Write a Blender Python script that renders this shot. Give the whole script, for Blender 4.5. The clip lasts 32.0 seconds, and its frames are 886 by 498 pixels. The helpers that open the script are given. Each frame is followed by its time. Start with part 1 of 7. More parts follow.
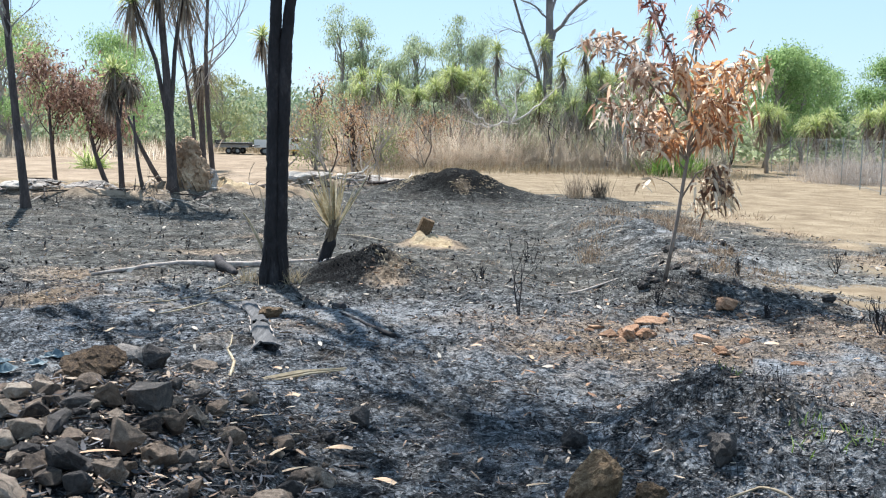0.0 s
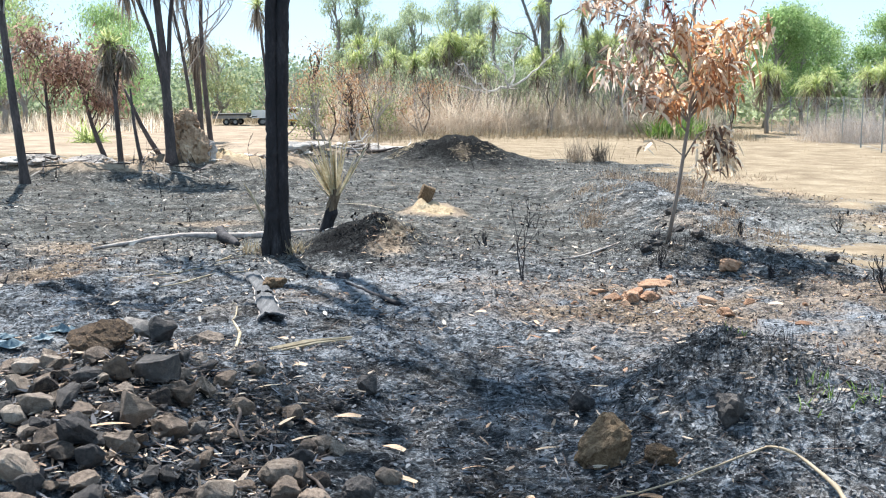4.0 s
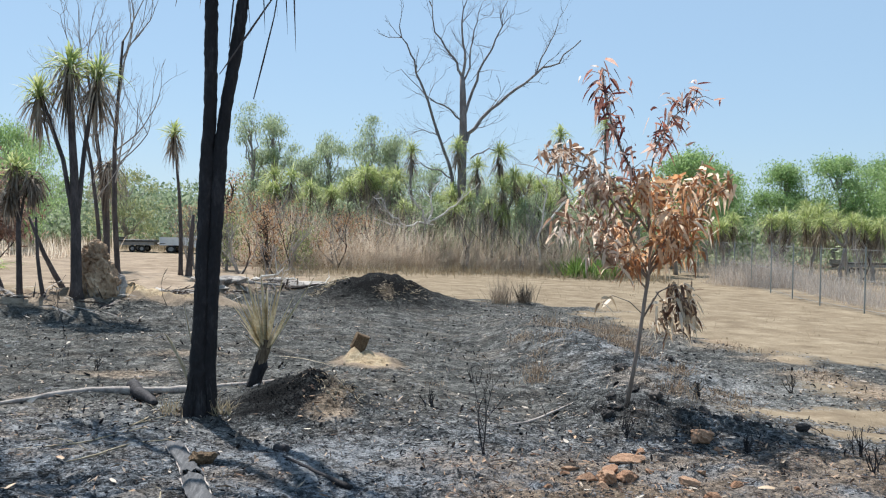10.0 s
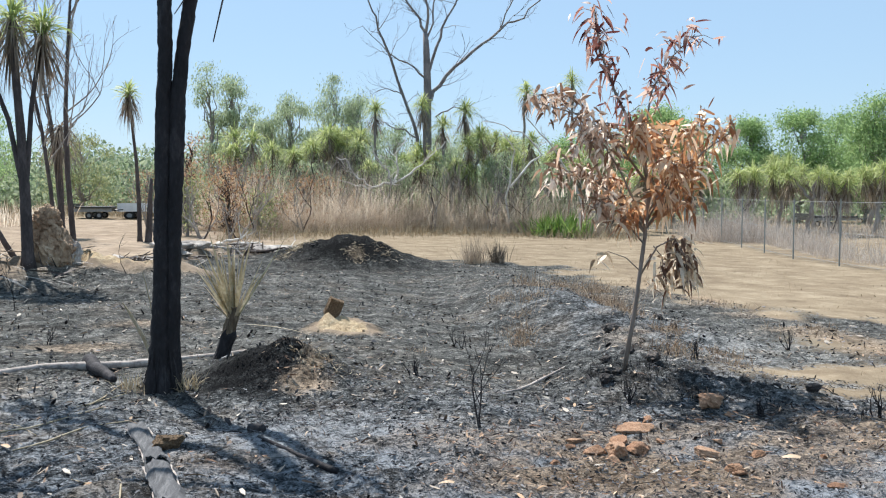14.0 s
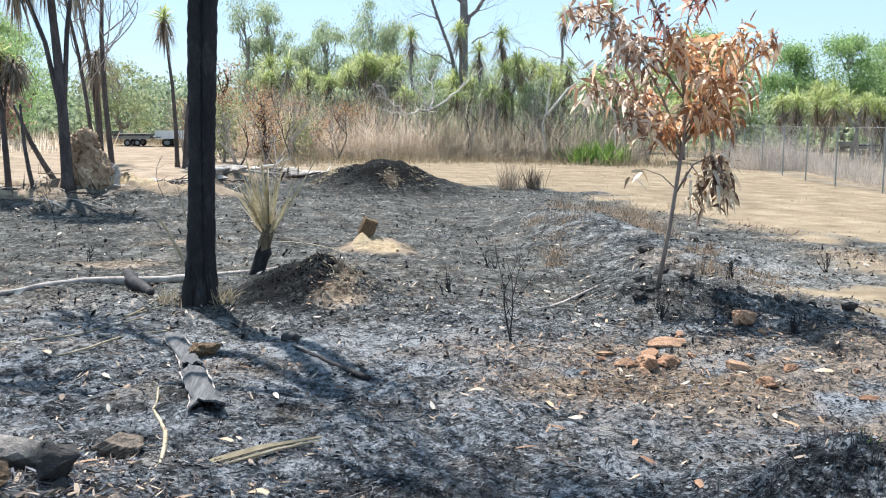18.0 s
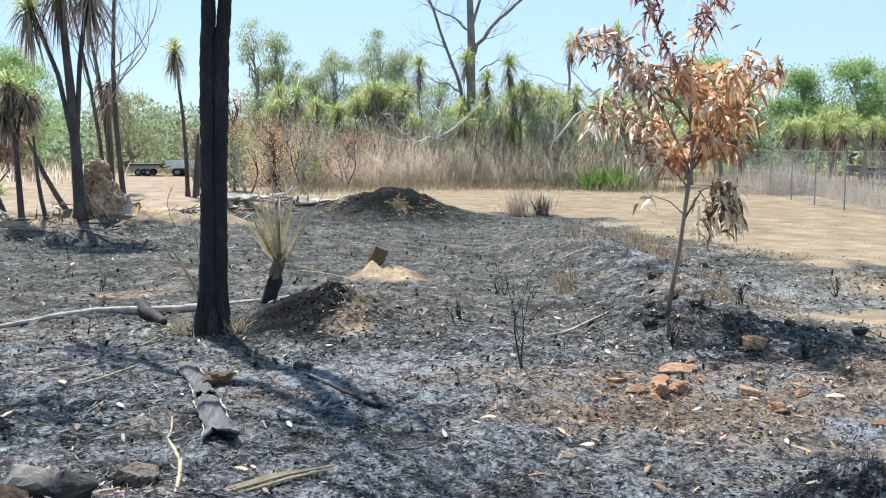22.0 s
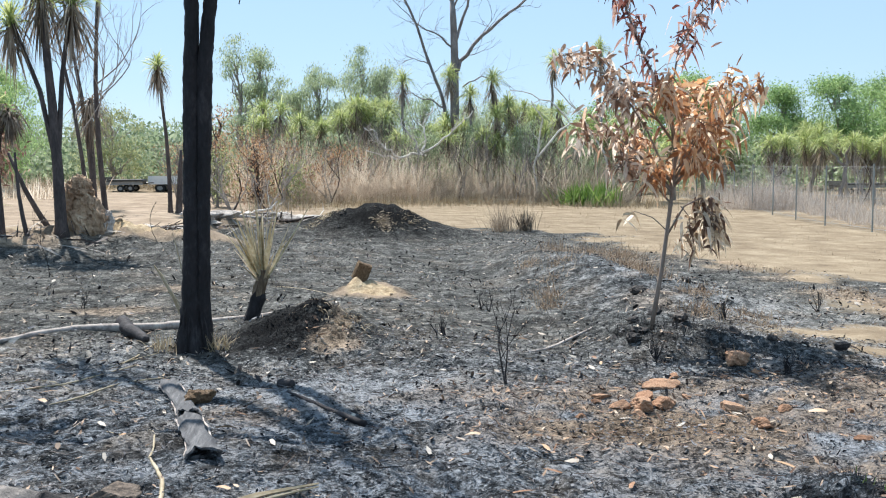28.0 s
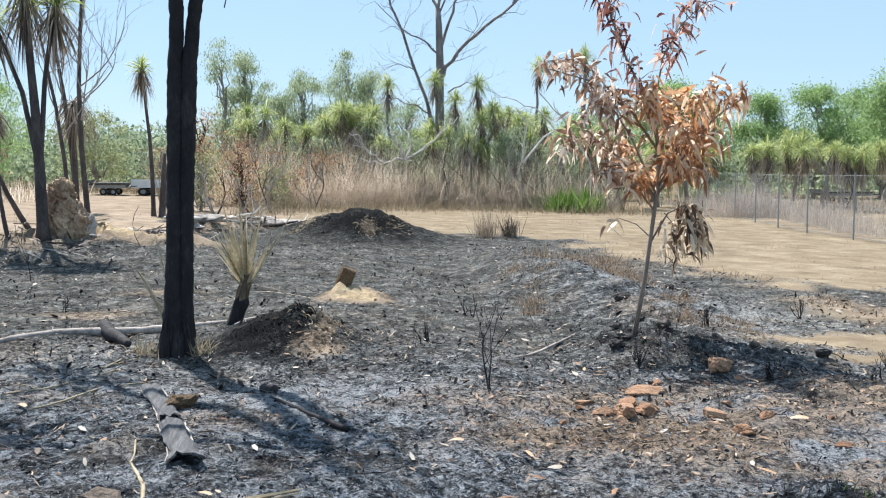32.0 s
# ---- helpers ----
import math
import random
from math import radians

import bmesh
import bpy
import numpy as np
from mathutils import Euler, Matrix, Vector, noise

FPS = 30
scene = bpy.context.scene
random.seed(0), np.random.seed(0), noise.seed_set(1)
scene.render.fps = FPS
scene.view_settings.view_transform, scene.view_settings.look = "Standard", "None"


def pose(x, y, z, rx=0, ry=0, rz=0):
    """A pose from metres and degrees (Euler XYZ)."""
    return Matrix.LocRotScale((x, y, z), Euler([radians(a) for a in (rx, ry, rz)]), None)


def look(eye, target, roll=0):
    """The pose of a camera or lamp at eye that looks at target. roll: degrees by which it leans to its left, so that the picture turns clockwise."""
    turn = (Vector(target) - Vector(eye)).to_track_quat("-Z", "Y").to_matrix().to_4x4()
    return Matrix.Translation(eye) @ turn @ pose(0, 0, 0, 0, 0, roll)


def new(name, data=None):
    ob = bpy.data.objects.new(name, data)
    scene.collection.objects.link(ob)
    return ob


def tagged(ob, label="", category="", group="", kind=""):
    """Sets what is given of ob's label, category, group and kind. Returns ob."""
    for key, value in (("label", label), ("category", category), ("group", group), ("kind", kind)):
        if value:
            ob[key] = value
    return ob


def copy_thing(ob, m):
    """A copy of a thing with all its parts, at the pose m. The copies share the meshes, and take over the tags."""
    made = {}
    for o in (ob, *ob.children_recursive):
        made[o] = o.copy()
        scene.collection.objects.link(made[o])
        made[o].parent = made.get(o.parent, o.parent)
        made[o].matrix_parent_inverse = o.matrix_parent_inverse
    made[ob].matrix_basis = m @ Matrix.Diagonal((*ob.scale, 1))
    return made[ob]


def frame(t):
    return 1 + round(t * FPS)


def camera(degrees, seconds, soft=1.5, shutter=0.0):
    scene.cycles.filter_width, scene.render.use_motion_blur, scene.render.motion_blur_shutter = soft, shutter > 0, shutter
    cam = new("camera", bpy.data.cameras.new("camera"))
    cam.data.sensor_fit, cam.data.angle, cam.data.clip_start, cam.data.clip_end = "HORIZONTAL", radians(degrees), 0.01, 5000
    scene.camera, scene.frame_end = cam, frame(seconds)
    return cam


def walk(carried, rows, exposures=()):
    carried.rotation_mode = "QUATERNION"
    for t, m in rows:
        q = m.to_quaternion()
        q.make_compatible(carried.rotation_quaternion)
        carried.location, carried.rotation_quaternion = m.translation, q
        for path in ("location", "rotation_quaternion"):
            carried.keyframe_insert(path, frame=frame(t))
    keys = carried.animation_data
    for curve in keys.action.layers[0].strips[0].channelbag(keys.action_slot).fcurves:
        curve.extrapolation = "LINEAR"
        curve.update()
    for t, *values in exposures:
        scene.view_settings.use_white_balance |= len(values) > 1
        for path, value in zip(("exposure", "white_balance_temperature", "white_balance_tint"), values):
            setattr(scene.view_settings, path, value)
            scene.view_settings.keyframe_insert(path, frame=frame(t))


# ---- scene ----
cam = camera(50.3, 32.0, soft=1.15)
PATH = [
    (0, (0.315, 0.683, 1.565), (0.308, 4.653, 1.076), 0.50),
    (0.5, (0.310, 0.692, 1.561), (0.392, 4.633, 0.880), 0.13),
    (1, (0.289, 0.704, 1.545), (0.187, 4.624, 0.756), 0.05),
    (1.5, (0.300, 0.705, 1.553), (0.168, 4.631, 0.799), -0.77),
    (2, (0.308, 0.707, 1.562), (0.265, 4.650, 0.894), -0.77),
    (2.5, (0.311, 0.703, 1.561), (0.295, 4.654, 0.940), -1.03),
    (4.5, (0.291, 0.696, 1.561), (0.291, 4.645, 0.928), -0.23),
    (5, (0.290, 0.710, 1.551), (0.289, 4.655, 0.894), 1.00),
    (5.5, (0.298, 0.693, 1.555), (0.274, 4.634, 0.870), 0.63),
    (6, (0.283, 0.699, 1.553), (0.228, 4.633, 0.833), 0.62),
    (6.5, (0.274, 0.717, 1.550), (0.202, 4.645, 0.799), 1.51),
    (7, (0.290, 0.720, 1.553), (0.238, 4.648, 0.799), 0.20),
    (7.5, (0.296, 0.728, 1.557), (0.269, 4.659, 0.817), -0.17),
    (8, (0.316, 0.749, 1.566), (0.313, 4.686, 0.859), -0.09),
    (8.5, (0.250, 0.976, 1.610), (0.306, 4.923, 0.964), -0.55),
    (9, (0.032, 1.325, 1.684), (0.257, 5.305, 1.352), -2.60),
    (9.5, (-0.080, 1.499, 1.756), (0.249, 5.484, 1.649), 1.32),
    (10, (-0.089, 1.507, 1.739), (0.301, 5.487, 1.659), 1.06),
    (10.5, (-0.030, 1.667, 1.678), (0.429, 5.635, 1.475), -0.18),
    (11, (-0.027, 1.878, 1.680), (0.388, 5.849, 1.427), -0.06),
    (11.5, (-0.128, 2.167, 1.677), (0.315, 6.136, 1.446), 1.09),
    (12, (-0.167, 2.255, 1.678), (0.303, 6.220, 1.436), 1.85),
    (12.5, (-0.183, 2.274, 1.677), (0.317, 6.236, 1.450), 1.50),
    (13, (-0.194, 2.250, 1.676), (0.331, 6.208, 1.449), 0.64),
    (13.5, (-0.186, 2.249, 1.674), (0.363, 6.204, 1.438), -0.02),
    (15.5, (-0.222, 2.160, 1.602), (0.273, 6.120, 1.334), 0.77),
    (16, (-0.220, 2.184, 1.564), (0.222, 6.137, 1.137), 1.21),
    (16.5, (-0.215, 2.177, 1.557), (0.166, 6.130, 1.082), 1.62),
    (17, (-0.195, 2.185, 1.554), (0.145, 6.136, 1.031), -0.18),
    (17.5, (-0.177, 2.209, 1.553), (0.173, 6.155, 1.002), -0.68),
    (18, (-0.161, 2.232, 1.546), (0.229, 6.178, 1.013), 0.04),
    (18.5, (-0.165, 2.224, 1.544), (0.257, 6.168, 1.032), 0.82),
    (19, (-0.173, 2.204, 1.551), (0.242, 6.151, 1.059), 0.66),
    (19.5, (-0.168, 2.195, 1.556), (0.249, 6.146, 1.094), 0.11),
    (20, (-0.164, 2.178, 1.558), (0.259, 6.130, 1.108), -0.13),
    (20.5, (-0.167, 2.176, 1.557), (0.243, 6.130, 1.110), -0.33),
    (21, (-0.172, 2.176, 1.559), (0.207, 6.133, 1.114), -0.25),
    (21.5, (-0.175, 2.188, 1.556), (0.185, 6.148, 1.122), -0.20),
    (22, (-0.176, 2.183, 1.562), (0.178, 6.145, 1.141), -0.46),
    (22.5, (-0.179, 2.183, 1.561), (0.180, 6.144, 1.136), 0.05),
    (23, (-0.184, 2.190, 1.562), (0.169, 6.150, 1.122), 0.02),
    (23.5, (-0.180, 2.198, 1.563), (0.170, 6.158, 1.126), -0.26),
    (24, (-0.178, 2.192, 1.564), (0.176, 6.153, 1.133), -0.37),
    (24.5, (-0.171, 2.192, 1.563), (0.199, 6.152, 1.143), -0.61),
    (26.5, (-0.175, 2.188, 1.567), (0.228, 6.149, 1.182), -0.41),
    (27, (-0.175, 2.187, 1.566), (0.235, 6.149, 1.200), -0.42),
    (27.5, (-0.178, 2.188, 1.564), (0.243, 6.150, 1.205), -0.09),
    (28, (-0.176, 2.185, 1.568), (0.247, 6.147, 1.212), -0.49),
    (28.5, (-0.170, 2.195, 1.558), (0.278, 6.154, 1.211), -1.30),
    (29, (-0.167, 2.186, 1.563), (0.296, 6.145, 1.225), -0.75),
    (29.5, (-0.163, 2.189, 1.562), (0.325, 6.144, 1.224), -0.56),
    (30, (-0.159, 2.193, 1.562), (0.361, 6.144, 1.219), -0.74),
    (30.5, (-0.162, 2.199, 1.561), (0.381, 6.147, 1.220), -0.81),
    (31, (-0.172, 2.191, 1.564), (0.364, 6.141, 1.224), -0.52),
    (31.5, (-0.178, 2.195, 1.563), (0.338, 6.147, 1.228), -0.39),
    (32, (-0.177, 2.187, 1.568), (0.313, 6.143, 1.235), -0.07),
]
# the camera opens up as it looks down
LIGHTNESS = [(0, 1.23), (0.5, 1.53), (1, 1.69), (1.5, 1.69), (2, 1.63), (2.5, 1.57), (4.5, 1.55), (5, 1.58), (6, 1.65), (7, 1.69), (8, 1.64), (8.5, 1.55), (9, 1.19), (9.5, 0.85), (10, 0.83), (11, 1.01), (12, 0.99), (13, 0.97), (13.5, 0.97), (15.5, 0.94), (16, 1.08), (17, 1.29), (18, 1.31), (19, 1.28), (20, 1.23), (22, 1.21), (24, 1.21), (26.5, 1.13), (28, 1.11), (30, 1.10), (32, 1.10)]
walk(cam, [(t, look(eye, target, roll)) for t, eye, target, roll in PATH], [(t, stops, 6220, 11) for t, stops in LIGHTNESS])

# ---- daylight: high sun ahead of the camera to the left ----
SUN_FROM = Vector((-0.40, 0.92, 1.47)).normalized()
world = bpy.data.worlds.new("sky")
scene.world = world
world.use_nodes = True
sky = world.node_tree.nodes.new("ShaderNodeTexSky")
sky.sky_type = "NISHITA"
sky.sun_disc = False
sky.sun_elevation = math.asin(SUN_FROM.z)
sky.sun_rotation = math.atan2(SUN_FROM.x, SUN_FROM.y)
sky.dust_density = 0.25
sky.ozone_density = 2.0
sky.air_density = 1.0
back = world.node_tree.nodes["Background"]
back.inputs["Strength"].default_value = 0.072
haze = world.node_tree.nodes.new("ShaderNodeMix")
haze.data_type = "RGBA"
haze.inputs[0].default_value = 0.7
haze.inputs[7].default_value = (3.35, 4.85, 6.3, 1)
world.node_tree.links.new(sky.outputs[0], haze.inputs[6])
world.node_tree.links.new(haze.outputs[2], back.inputs[0])
sun = new("sun", bpy.data.lights.new("sun", "SUN"))
sun.data.energy, sun.data.angle, sun.data.color = 4.1, radians(0.53), (1.0, 0.955, 0.88)
sun.matrix_world = look(SUN_FROM * 50, (0, 0, 0))


# ---- node helpers ----
def node(nt, kind, **sockets):
    n = nt.nodes.new(kind)
    for key, value in sockets.items():
        s = n.inputs[int(key[1:])] if key[0] == "i" and key[1:].isdigit() else n.inputs[key]
        if isinstance(value, bpy.types.NodeSocket):
            nt.links.new(value, s)
        else:
            s.default_value = value
    return n


def noise_tex(nt, vec, scale, detail=4.0, rough=0.6):
    return node(nt, "ShaderNodeTexNoise", Vector=vec, Scale=scale, Detail=detail, Roughness=rough).outputs[0]


def ramp(nt, fac, stops):
    n = node(nt, "ShaderNodeValToRGB", Fac=fac)
    e = n.color_ramp.elements
    while len(e) < len(stops):
        e.new(0.5)
    for el, (at, col) in zip(e, stops):
        el.position = at
        el.color = (*col, 1) if isinstance(col, tuple) else (col, col, col, 1)
    return n.outputs[0]


def mixc(nt, fac, a, b, blend="MIX"):
    n = nt.nodes.new("ShaderNodeMix")
    n.data_type, n.blend_type = "RGBA", blend
    for s, v in ((n.inputs[0], fac), (n.inputs[6], a), (n.inputs[7], b)):
        if isinstance(v, bpy.types.NodeSocket):
            nt.links.new(v, s)
        elif isinstance(v, tuple):
            s.default_value = (*v, 1)
        else:
            s.default_value = v
    return n.outputs[2]


def calc(nt, op, a, b=0.0, clamp=False):
    n = nt.nodes.new("ShaderNodeMath")
    n.operation, n.use_clamp = op, clamp
    for s, v in zip(n.inputs, (a, b)):
        if isinstance(v, bpy.types.NodeSocket):
            nt.links.new(v, s)
        else:
            s.default_value = v
    return n.outputs[0]


def blank(name, rough=0.8):
    m = bpy.data.materials.new(name)
    m.use_nodes = True
    nt = m.node_tree
    b = nt.nodes["Principled BSDF"]
    b.inputs["Roughness"].default_value = rough
    b.inputs["Specular IOR Level"].default_value = 0.3
    return m, nt, b


def surface(name, cols, scale=6.0, rough=0.8, bump=0.3, vary=0.25, by="island", fine=40.0, stretch=(1, 1, 1), thin=0.0, depth=0.02):
    """A rough natural surface: a colour ramp over noise at two scales, varied piece by piece."""
    m, nt, b = blank(name, rough)
    co = node(nt, "ShaderNodeTexCoord").outputs["Object"]
    vec = node(nt, "ShaderNodeMapping", Vector=co, Scale=stretch).outputs[0]
    big, small = noise_tex(nt, vec, scale, 5), noise_tex(nt, vec, fine, 3)
    fac = calc(nt, "ADD", calc(nt, "MULTIPLY", big, 0.65), calc(nt, "MULTIPLY", small, 0.35))
    if by == "island":
        rnd = node(nt, "ShaderNodeNewGeometry").outputs["Random Per Island"]
    else:
        rnd = node(nt, "ShaderNodeObjectInfo").outputs["Random"]
    fac = calc(nt, "ADD", fac, calc(nt, "MULTIPLY", calc(nt, "SUBTRACT", rnd, 0.5), vary), True)
    n = len(cols)
    col = ramp(nt, fac, [(0.25 + 0.5 * i / (n - 1), c) for i, c in enumerate(cols)])
    nt.links.new(col, b.inputs["Base Color"])
    if bump:
        bn = node(nt, "ShaderNodeBump", Height=fac, Strength=bump, Distance=depth)
        nt.links.new(bn.outputs[0], b.inputs["Normal"])
    if thin:
        tr = node(nt, "ShaderNodeBsdfTranslucent", Color=col)
        mx = node(nt, "ShaderNodeMixShader", i0=thin, i1=b.outputs[0], i2=tr.outputs[0])
        nt.links.new(mx.outputs[0], nt.nodes["Material Output"].inputs[0])
    return m


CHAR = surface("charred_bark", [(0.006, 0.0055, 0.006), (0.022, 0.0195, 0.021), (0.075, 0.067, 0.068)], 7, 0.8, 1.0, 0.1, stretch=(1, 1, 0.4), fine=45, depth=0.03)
# char for the farther trees, its blacks lifted to stand in for haze
CHAR_FAR = surface("hazed_scorched_bark", [(0.018, 0.015, 0.015), (0.065, 0.053, 0.050), (0.16, 0.13, 0.12)], 6, 0.8, 0.7, 0.2, stretch=(1, 1, 0.3))
STRANDS = surface("grey_strands", [(0.02, 0.02, 0.022), (0.07, 0.069, 0.072), (0.20, 0.197, 0.20)], 2, 0.9, 0, 0.7)
BLUESCRAP = surface("blue_plastic", [(0.03, 0.045, 0.06), (0.085, 0.13, 0.155), (0.22, 0.28, 0.30)], 14, 0.6, 0.5, 0.4)
CHAR_BROWN = surface("scorched_bark", [(0.015, 0.012, 0.011), (0.055, 0.04, 0.034), (0.13, 0.10, 0.08)], 6, 0.8, 0.7, 0.2, stretch=(1, 1, 0.3))
# grey bark of the background trees, painted paler in place of haze
BARK_GREY = surface("grey_bark", [(0.14, 0.125, 0.115), (0.28, 0.25, 0.225), (0.45, 0.41, 0.37)], 4, 0.85, 0.6, 0.2, stretch=(1, 1, 0.3))
DEADWOOD = surface("weathered_wood", [(0.10, 0.09, 0.08), (0.30, 0.27, 0.24), (0.55, 0.51, 0.46)], 5, 0.8, 0.5, 0.2, stretch=(1, 1, 1))
DEADGREY = surface("grey_dead_bark", [(0.07, 0.065, 0.066), (0.19, 0.175, 0.172), (0.36, 0.335, 0.32)], 4, 0.85, 0.5, 0.2, stretch=(1, 1, 0.4))
PALELOG = surface("ash_pale_log", [(0.03, 0.027, 0.025), (0.36, 0.31, 0.275), (0.70, 0.64, 0.57)], 6.5, 0.8, 0.5, 0.1)
PALECHIP = surface("pale_chip", [(0.16, 0.12, 0.09), (0.36, 0.30, 0.24), (0.54, 0.48, 0.40)], 6.5, 0.8, 0.0, 0.8)
PALEBOUGH = surface("bleached_bough", [(0.25, 0.23, 0.21), (0.50, 0.47, 0.43), (0.72, 0.69, 0.64)], 5, 0.8, 0.4, 0.2)
ASHWOOD = surface("ash_grey_wood", [(0.02, 0.02, 0.021), (0.085, 0.085, 0.088), (0.22, 0.215, 0.21)], 7, 0.85, 0.6, 0.1, stretch=(5, 0.5, 3))
STRAW = surface("dry_frond", [(0.22, 0.165, 0.10), (0.42, 0.34, 0.22), (0.60, 0.525, 0.39)], 8, 0.6, 0.2, 0.3, thin=0.15)
OLDFROND = surface("weathered_frond", [(0.13, 0.095, 0.06), (0.30, 0.235, 0.155), (0.50, 0.42, 0.30)], 9, 0.7, 0.3, 0.3)
BROWNBASE = surface("brown_leaf_base", [(0.035, 0.025, 0.018), (0.12, 0.085, 0.055), (0.30, 0.235, 0.15)], 14, 0.8, 0.6, 0.2, stretch=(2, 2, 0.4))
PALMLEAF = surface("half_dry_blades", [(0.11, 0.085, 0.045), (0.34, 0.275, 0.155), (0.66, 0.58, 0.41)], 5, 0.55, 0.2, 0.6, thin=0.2)
SKIRT = surface("dead_skirt", [(0.11, 0.085, 0.065), (0.26, 0.21, 0.16), (0.46, 0.395, 0.32)], 4, 0.8, 0.2, 0.5, thin=0.4)
PANDLEAF = surface("pandanus_green", [(0.22, 0.28, 0.09), (0.40, 0.47, 0.17), (0.60, 0.62, 0.32)], 1.2, 0.5, 0.1, 0.55, thin=0.55)
DRYTUFT = surface("brown_tuft", [(0.12, 0.08, 0.055), (0.30, 0.215, 0.145), (0.48, 0.38, 0.27)], 2.0, 0.8, 0.0, 0.6, thin=0.2)
EUCLEAF = surface("eucalypt_green", [(0.22, 0.28, 0.16), (0.38, 0.45, 0.27), (0.54, 0.60, 0.41)], 0.8, 0.85, 0.0, 0.5, thin=0.5)
LUSHLEAF = surface("lush_green", [(0.17, 0.27, 0.10), (0.30, 0.43, 0.17), (0.45, 0.56, 0.28)], 0.5, 0.85, 0.0, 0.5, thin=0.5)
OLIVELEAF = surface("olive_leaf", [(0.17, 0.20, 0.09), (0.31, 0.34, 0.16), (0.47, 0.47, 0.26)], 0.6, 0.85, 0.0, 0.5, thin=0.5)
# distance haze is mixed into this leaf colour
FARLEAF = surface("hazy_green", [(0.17, 0.23, 0.13), (0.27, 0.34, 0.20), (0.37, 0.42, 0.28)], 0.3, 0.7, 0.0, 0.6, thin=0.45)
REDLEAF = surface("scorched_leaf", [(0.34, 0.16, 0.08), (0.66, 0.36, 0.17), (0.76, 0.54, 0.35), (0.86, 0.73, 0.57)], 3.0, 0.4, 0.15, 0.9, thin=0.62)
PURPLELEAF = surface("dark_red_leaf", [(0.11, 0.035, 0.032), (0.32, 0.12, 0.09), (0.58, 0.30, 0.22), (0.80, 0.60, 0.50)], 3.0, 0.45, 0.15, 0.85, thin=0.5)
PINKLEAF = surface("pink_brown_leaf", [(0.24, 0.14, 0.09), (0.52, 0.34, 0.23), (0.70, 0.53, 0.40), (0.86, 0.75, 0.64)], 3.0, 0.4, 0.15, 0.95, thin=0.6)
TANSCORCH = surface("dry_tan_leaf", [(0.14, 0.08, 0.055), (0.46, 0.33, 0.21), (0.68, 0.54, 0.38), (0.84, 0.74, 0.60)], 3.0, 0.4, 0.15, 0.95, thin=0.6)
RUSTLEAF = surface("rusty_foliage", [(0.20, 0.105, 0.06), (0.40, 0.235, 0.135), (0.58, 0.41, 0.24)], 1.0, 0.7, 0.0, 0.6, thin=0.45)
SCORCHLEAF = surface("dull_scorched_leaf", [(0.15, 0.085, 0.065), (0.31, 0.19, 0.14), (0.50, 0.35, 0.27)], 1.0, 0.7, 0.0, 0.7, thin=0.45)
TALLGRASS = surface("tall_dry_grass", [(0.40, 0.32, 0.24), (0.60, 0.50, 0.40), (0.76, 0.68, 0.56)], 0.6, 0.8, 0.0, 0.6, thin=0.7)
GREYGRASS = surface("grey_dry_grass", [(0.29, 0.245, 0.21), (0.46, 0.40, 0.34), (0.64, 0.57, 0.50)], 0.6, 0.8, 0.0, 0.5, thin=0.4)
SHORTGRASS = surface("short_dry_grass", [(0.20, 0.15, 0.09), (0.33, 0.26, 0.165), (0.47, 0.39, 0.27)], 1.0, 0.8, 0.0, 0.6, thin=0.2)
BURNTGRASS = surface("burnt_stubble", [(0.010, 0.010, 0.011), (0.03, 0.029, 0.03), (0.10, 0.095, 0.09)], 2.0, 0.85, 0.0, 0.5)
BLACKSTUB = surface("black_char_stubble", [(0.004, 0.004, 0.005), (0.009, 0.009, 0.011), (0.024, 0.023, 0.026)], 2.0, 0.95, 0.0, 0.5)
GREENGRASS = surface("green_sedge", [(0.075, 0.14, 0.025), (0.16, 0.26, 0.055), (0.31, 0.41, 0.13)], 1.0, 0.5, 0.0, 0.5, thin=0.4)
LITTER = surface("leaf_litter", [(0.06, 0.04, 0.03), (0.19, 0.12, 0.08), (0.33, 0.23, 0.155), (0.47, 0.37, 0.275)], 6.0, 0.7, 0.1, 0.8)
TANLEAF = surface("tan_dry_leaf", [(0.20, 0.10, 0.05), (0.38, 0.235, 0.13), (0.56, 0.41, 0.27)], 5.0, 0.6, 0.15, 0.7, by="object")
FLAKES = surface("ash_flakes", [(0.010, 0.010, 0.012), (0.03, 0.03, 0.033), (0.09, 0.09, 0.097), (0.22, 0.22, 0.225)], 3.0, 0.9, 0.0, 0.75)
BURNTLEAF = surface("burnt_leaf", [(0.010, 0.010, 0.012), (0.032, 0.032, 0.036), (0.065, 0.066, 0.074), (0.15, 0.153, 0.168)], 3.0, 0.8, 0.0, 0.8)
ROCK = surface("brown_rock", [(0.026, 0.021, 0.019), (0.10, 0.075, 0.057), (0.185, 0.138, 0.103), (0.30, 0.23, 0.175)], 3.5, 0.88, 0.8, 0.4, by="object", fine=30, depth=0.03)
ROCK_TAN = surface("tan_rock", [(0.05, 0.04, 0.033), (0.18, 0.14, 0.108), (0.29, 0.235, 0.185), (0.44, 0.37, 0.30)], 3.5, 0.88, 0.8, 0.3, by="object", fine=30, depth=0.03)
ROCK_DARK = surface("sooty_rock", [(0.018, 0.017, 0.018), (0.05, 0.045, 0.043), (0.085, 0.075, 0.068), (0.16, 0.135, 0.115)], 3.5, 0.88, 0.8, 0.3, by="object", fine=30, depth=0.03)
LATERITE = surface("laterite", [(0.022, 0.016, 0.013), (0.10, 0.064, 0.038), (0.21, 0.138, 0.078), (0.36, 0.26, 0.16)], 9.0, 0.92, 1.0, 0.2, by="object", fine=45, depth=0.04)
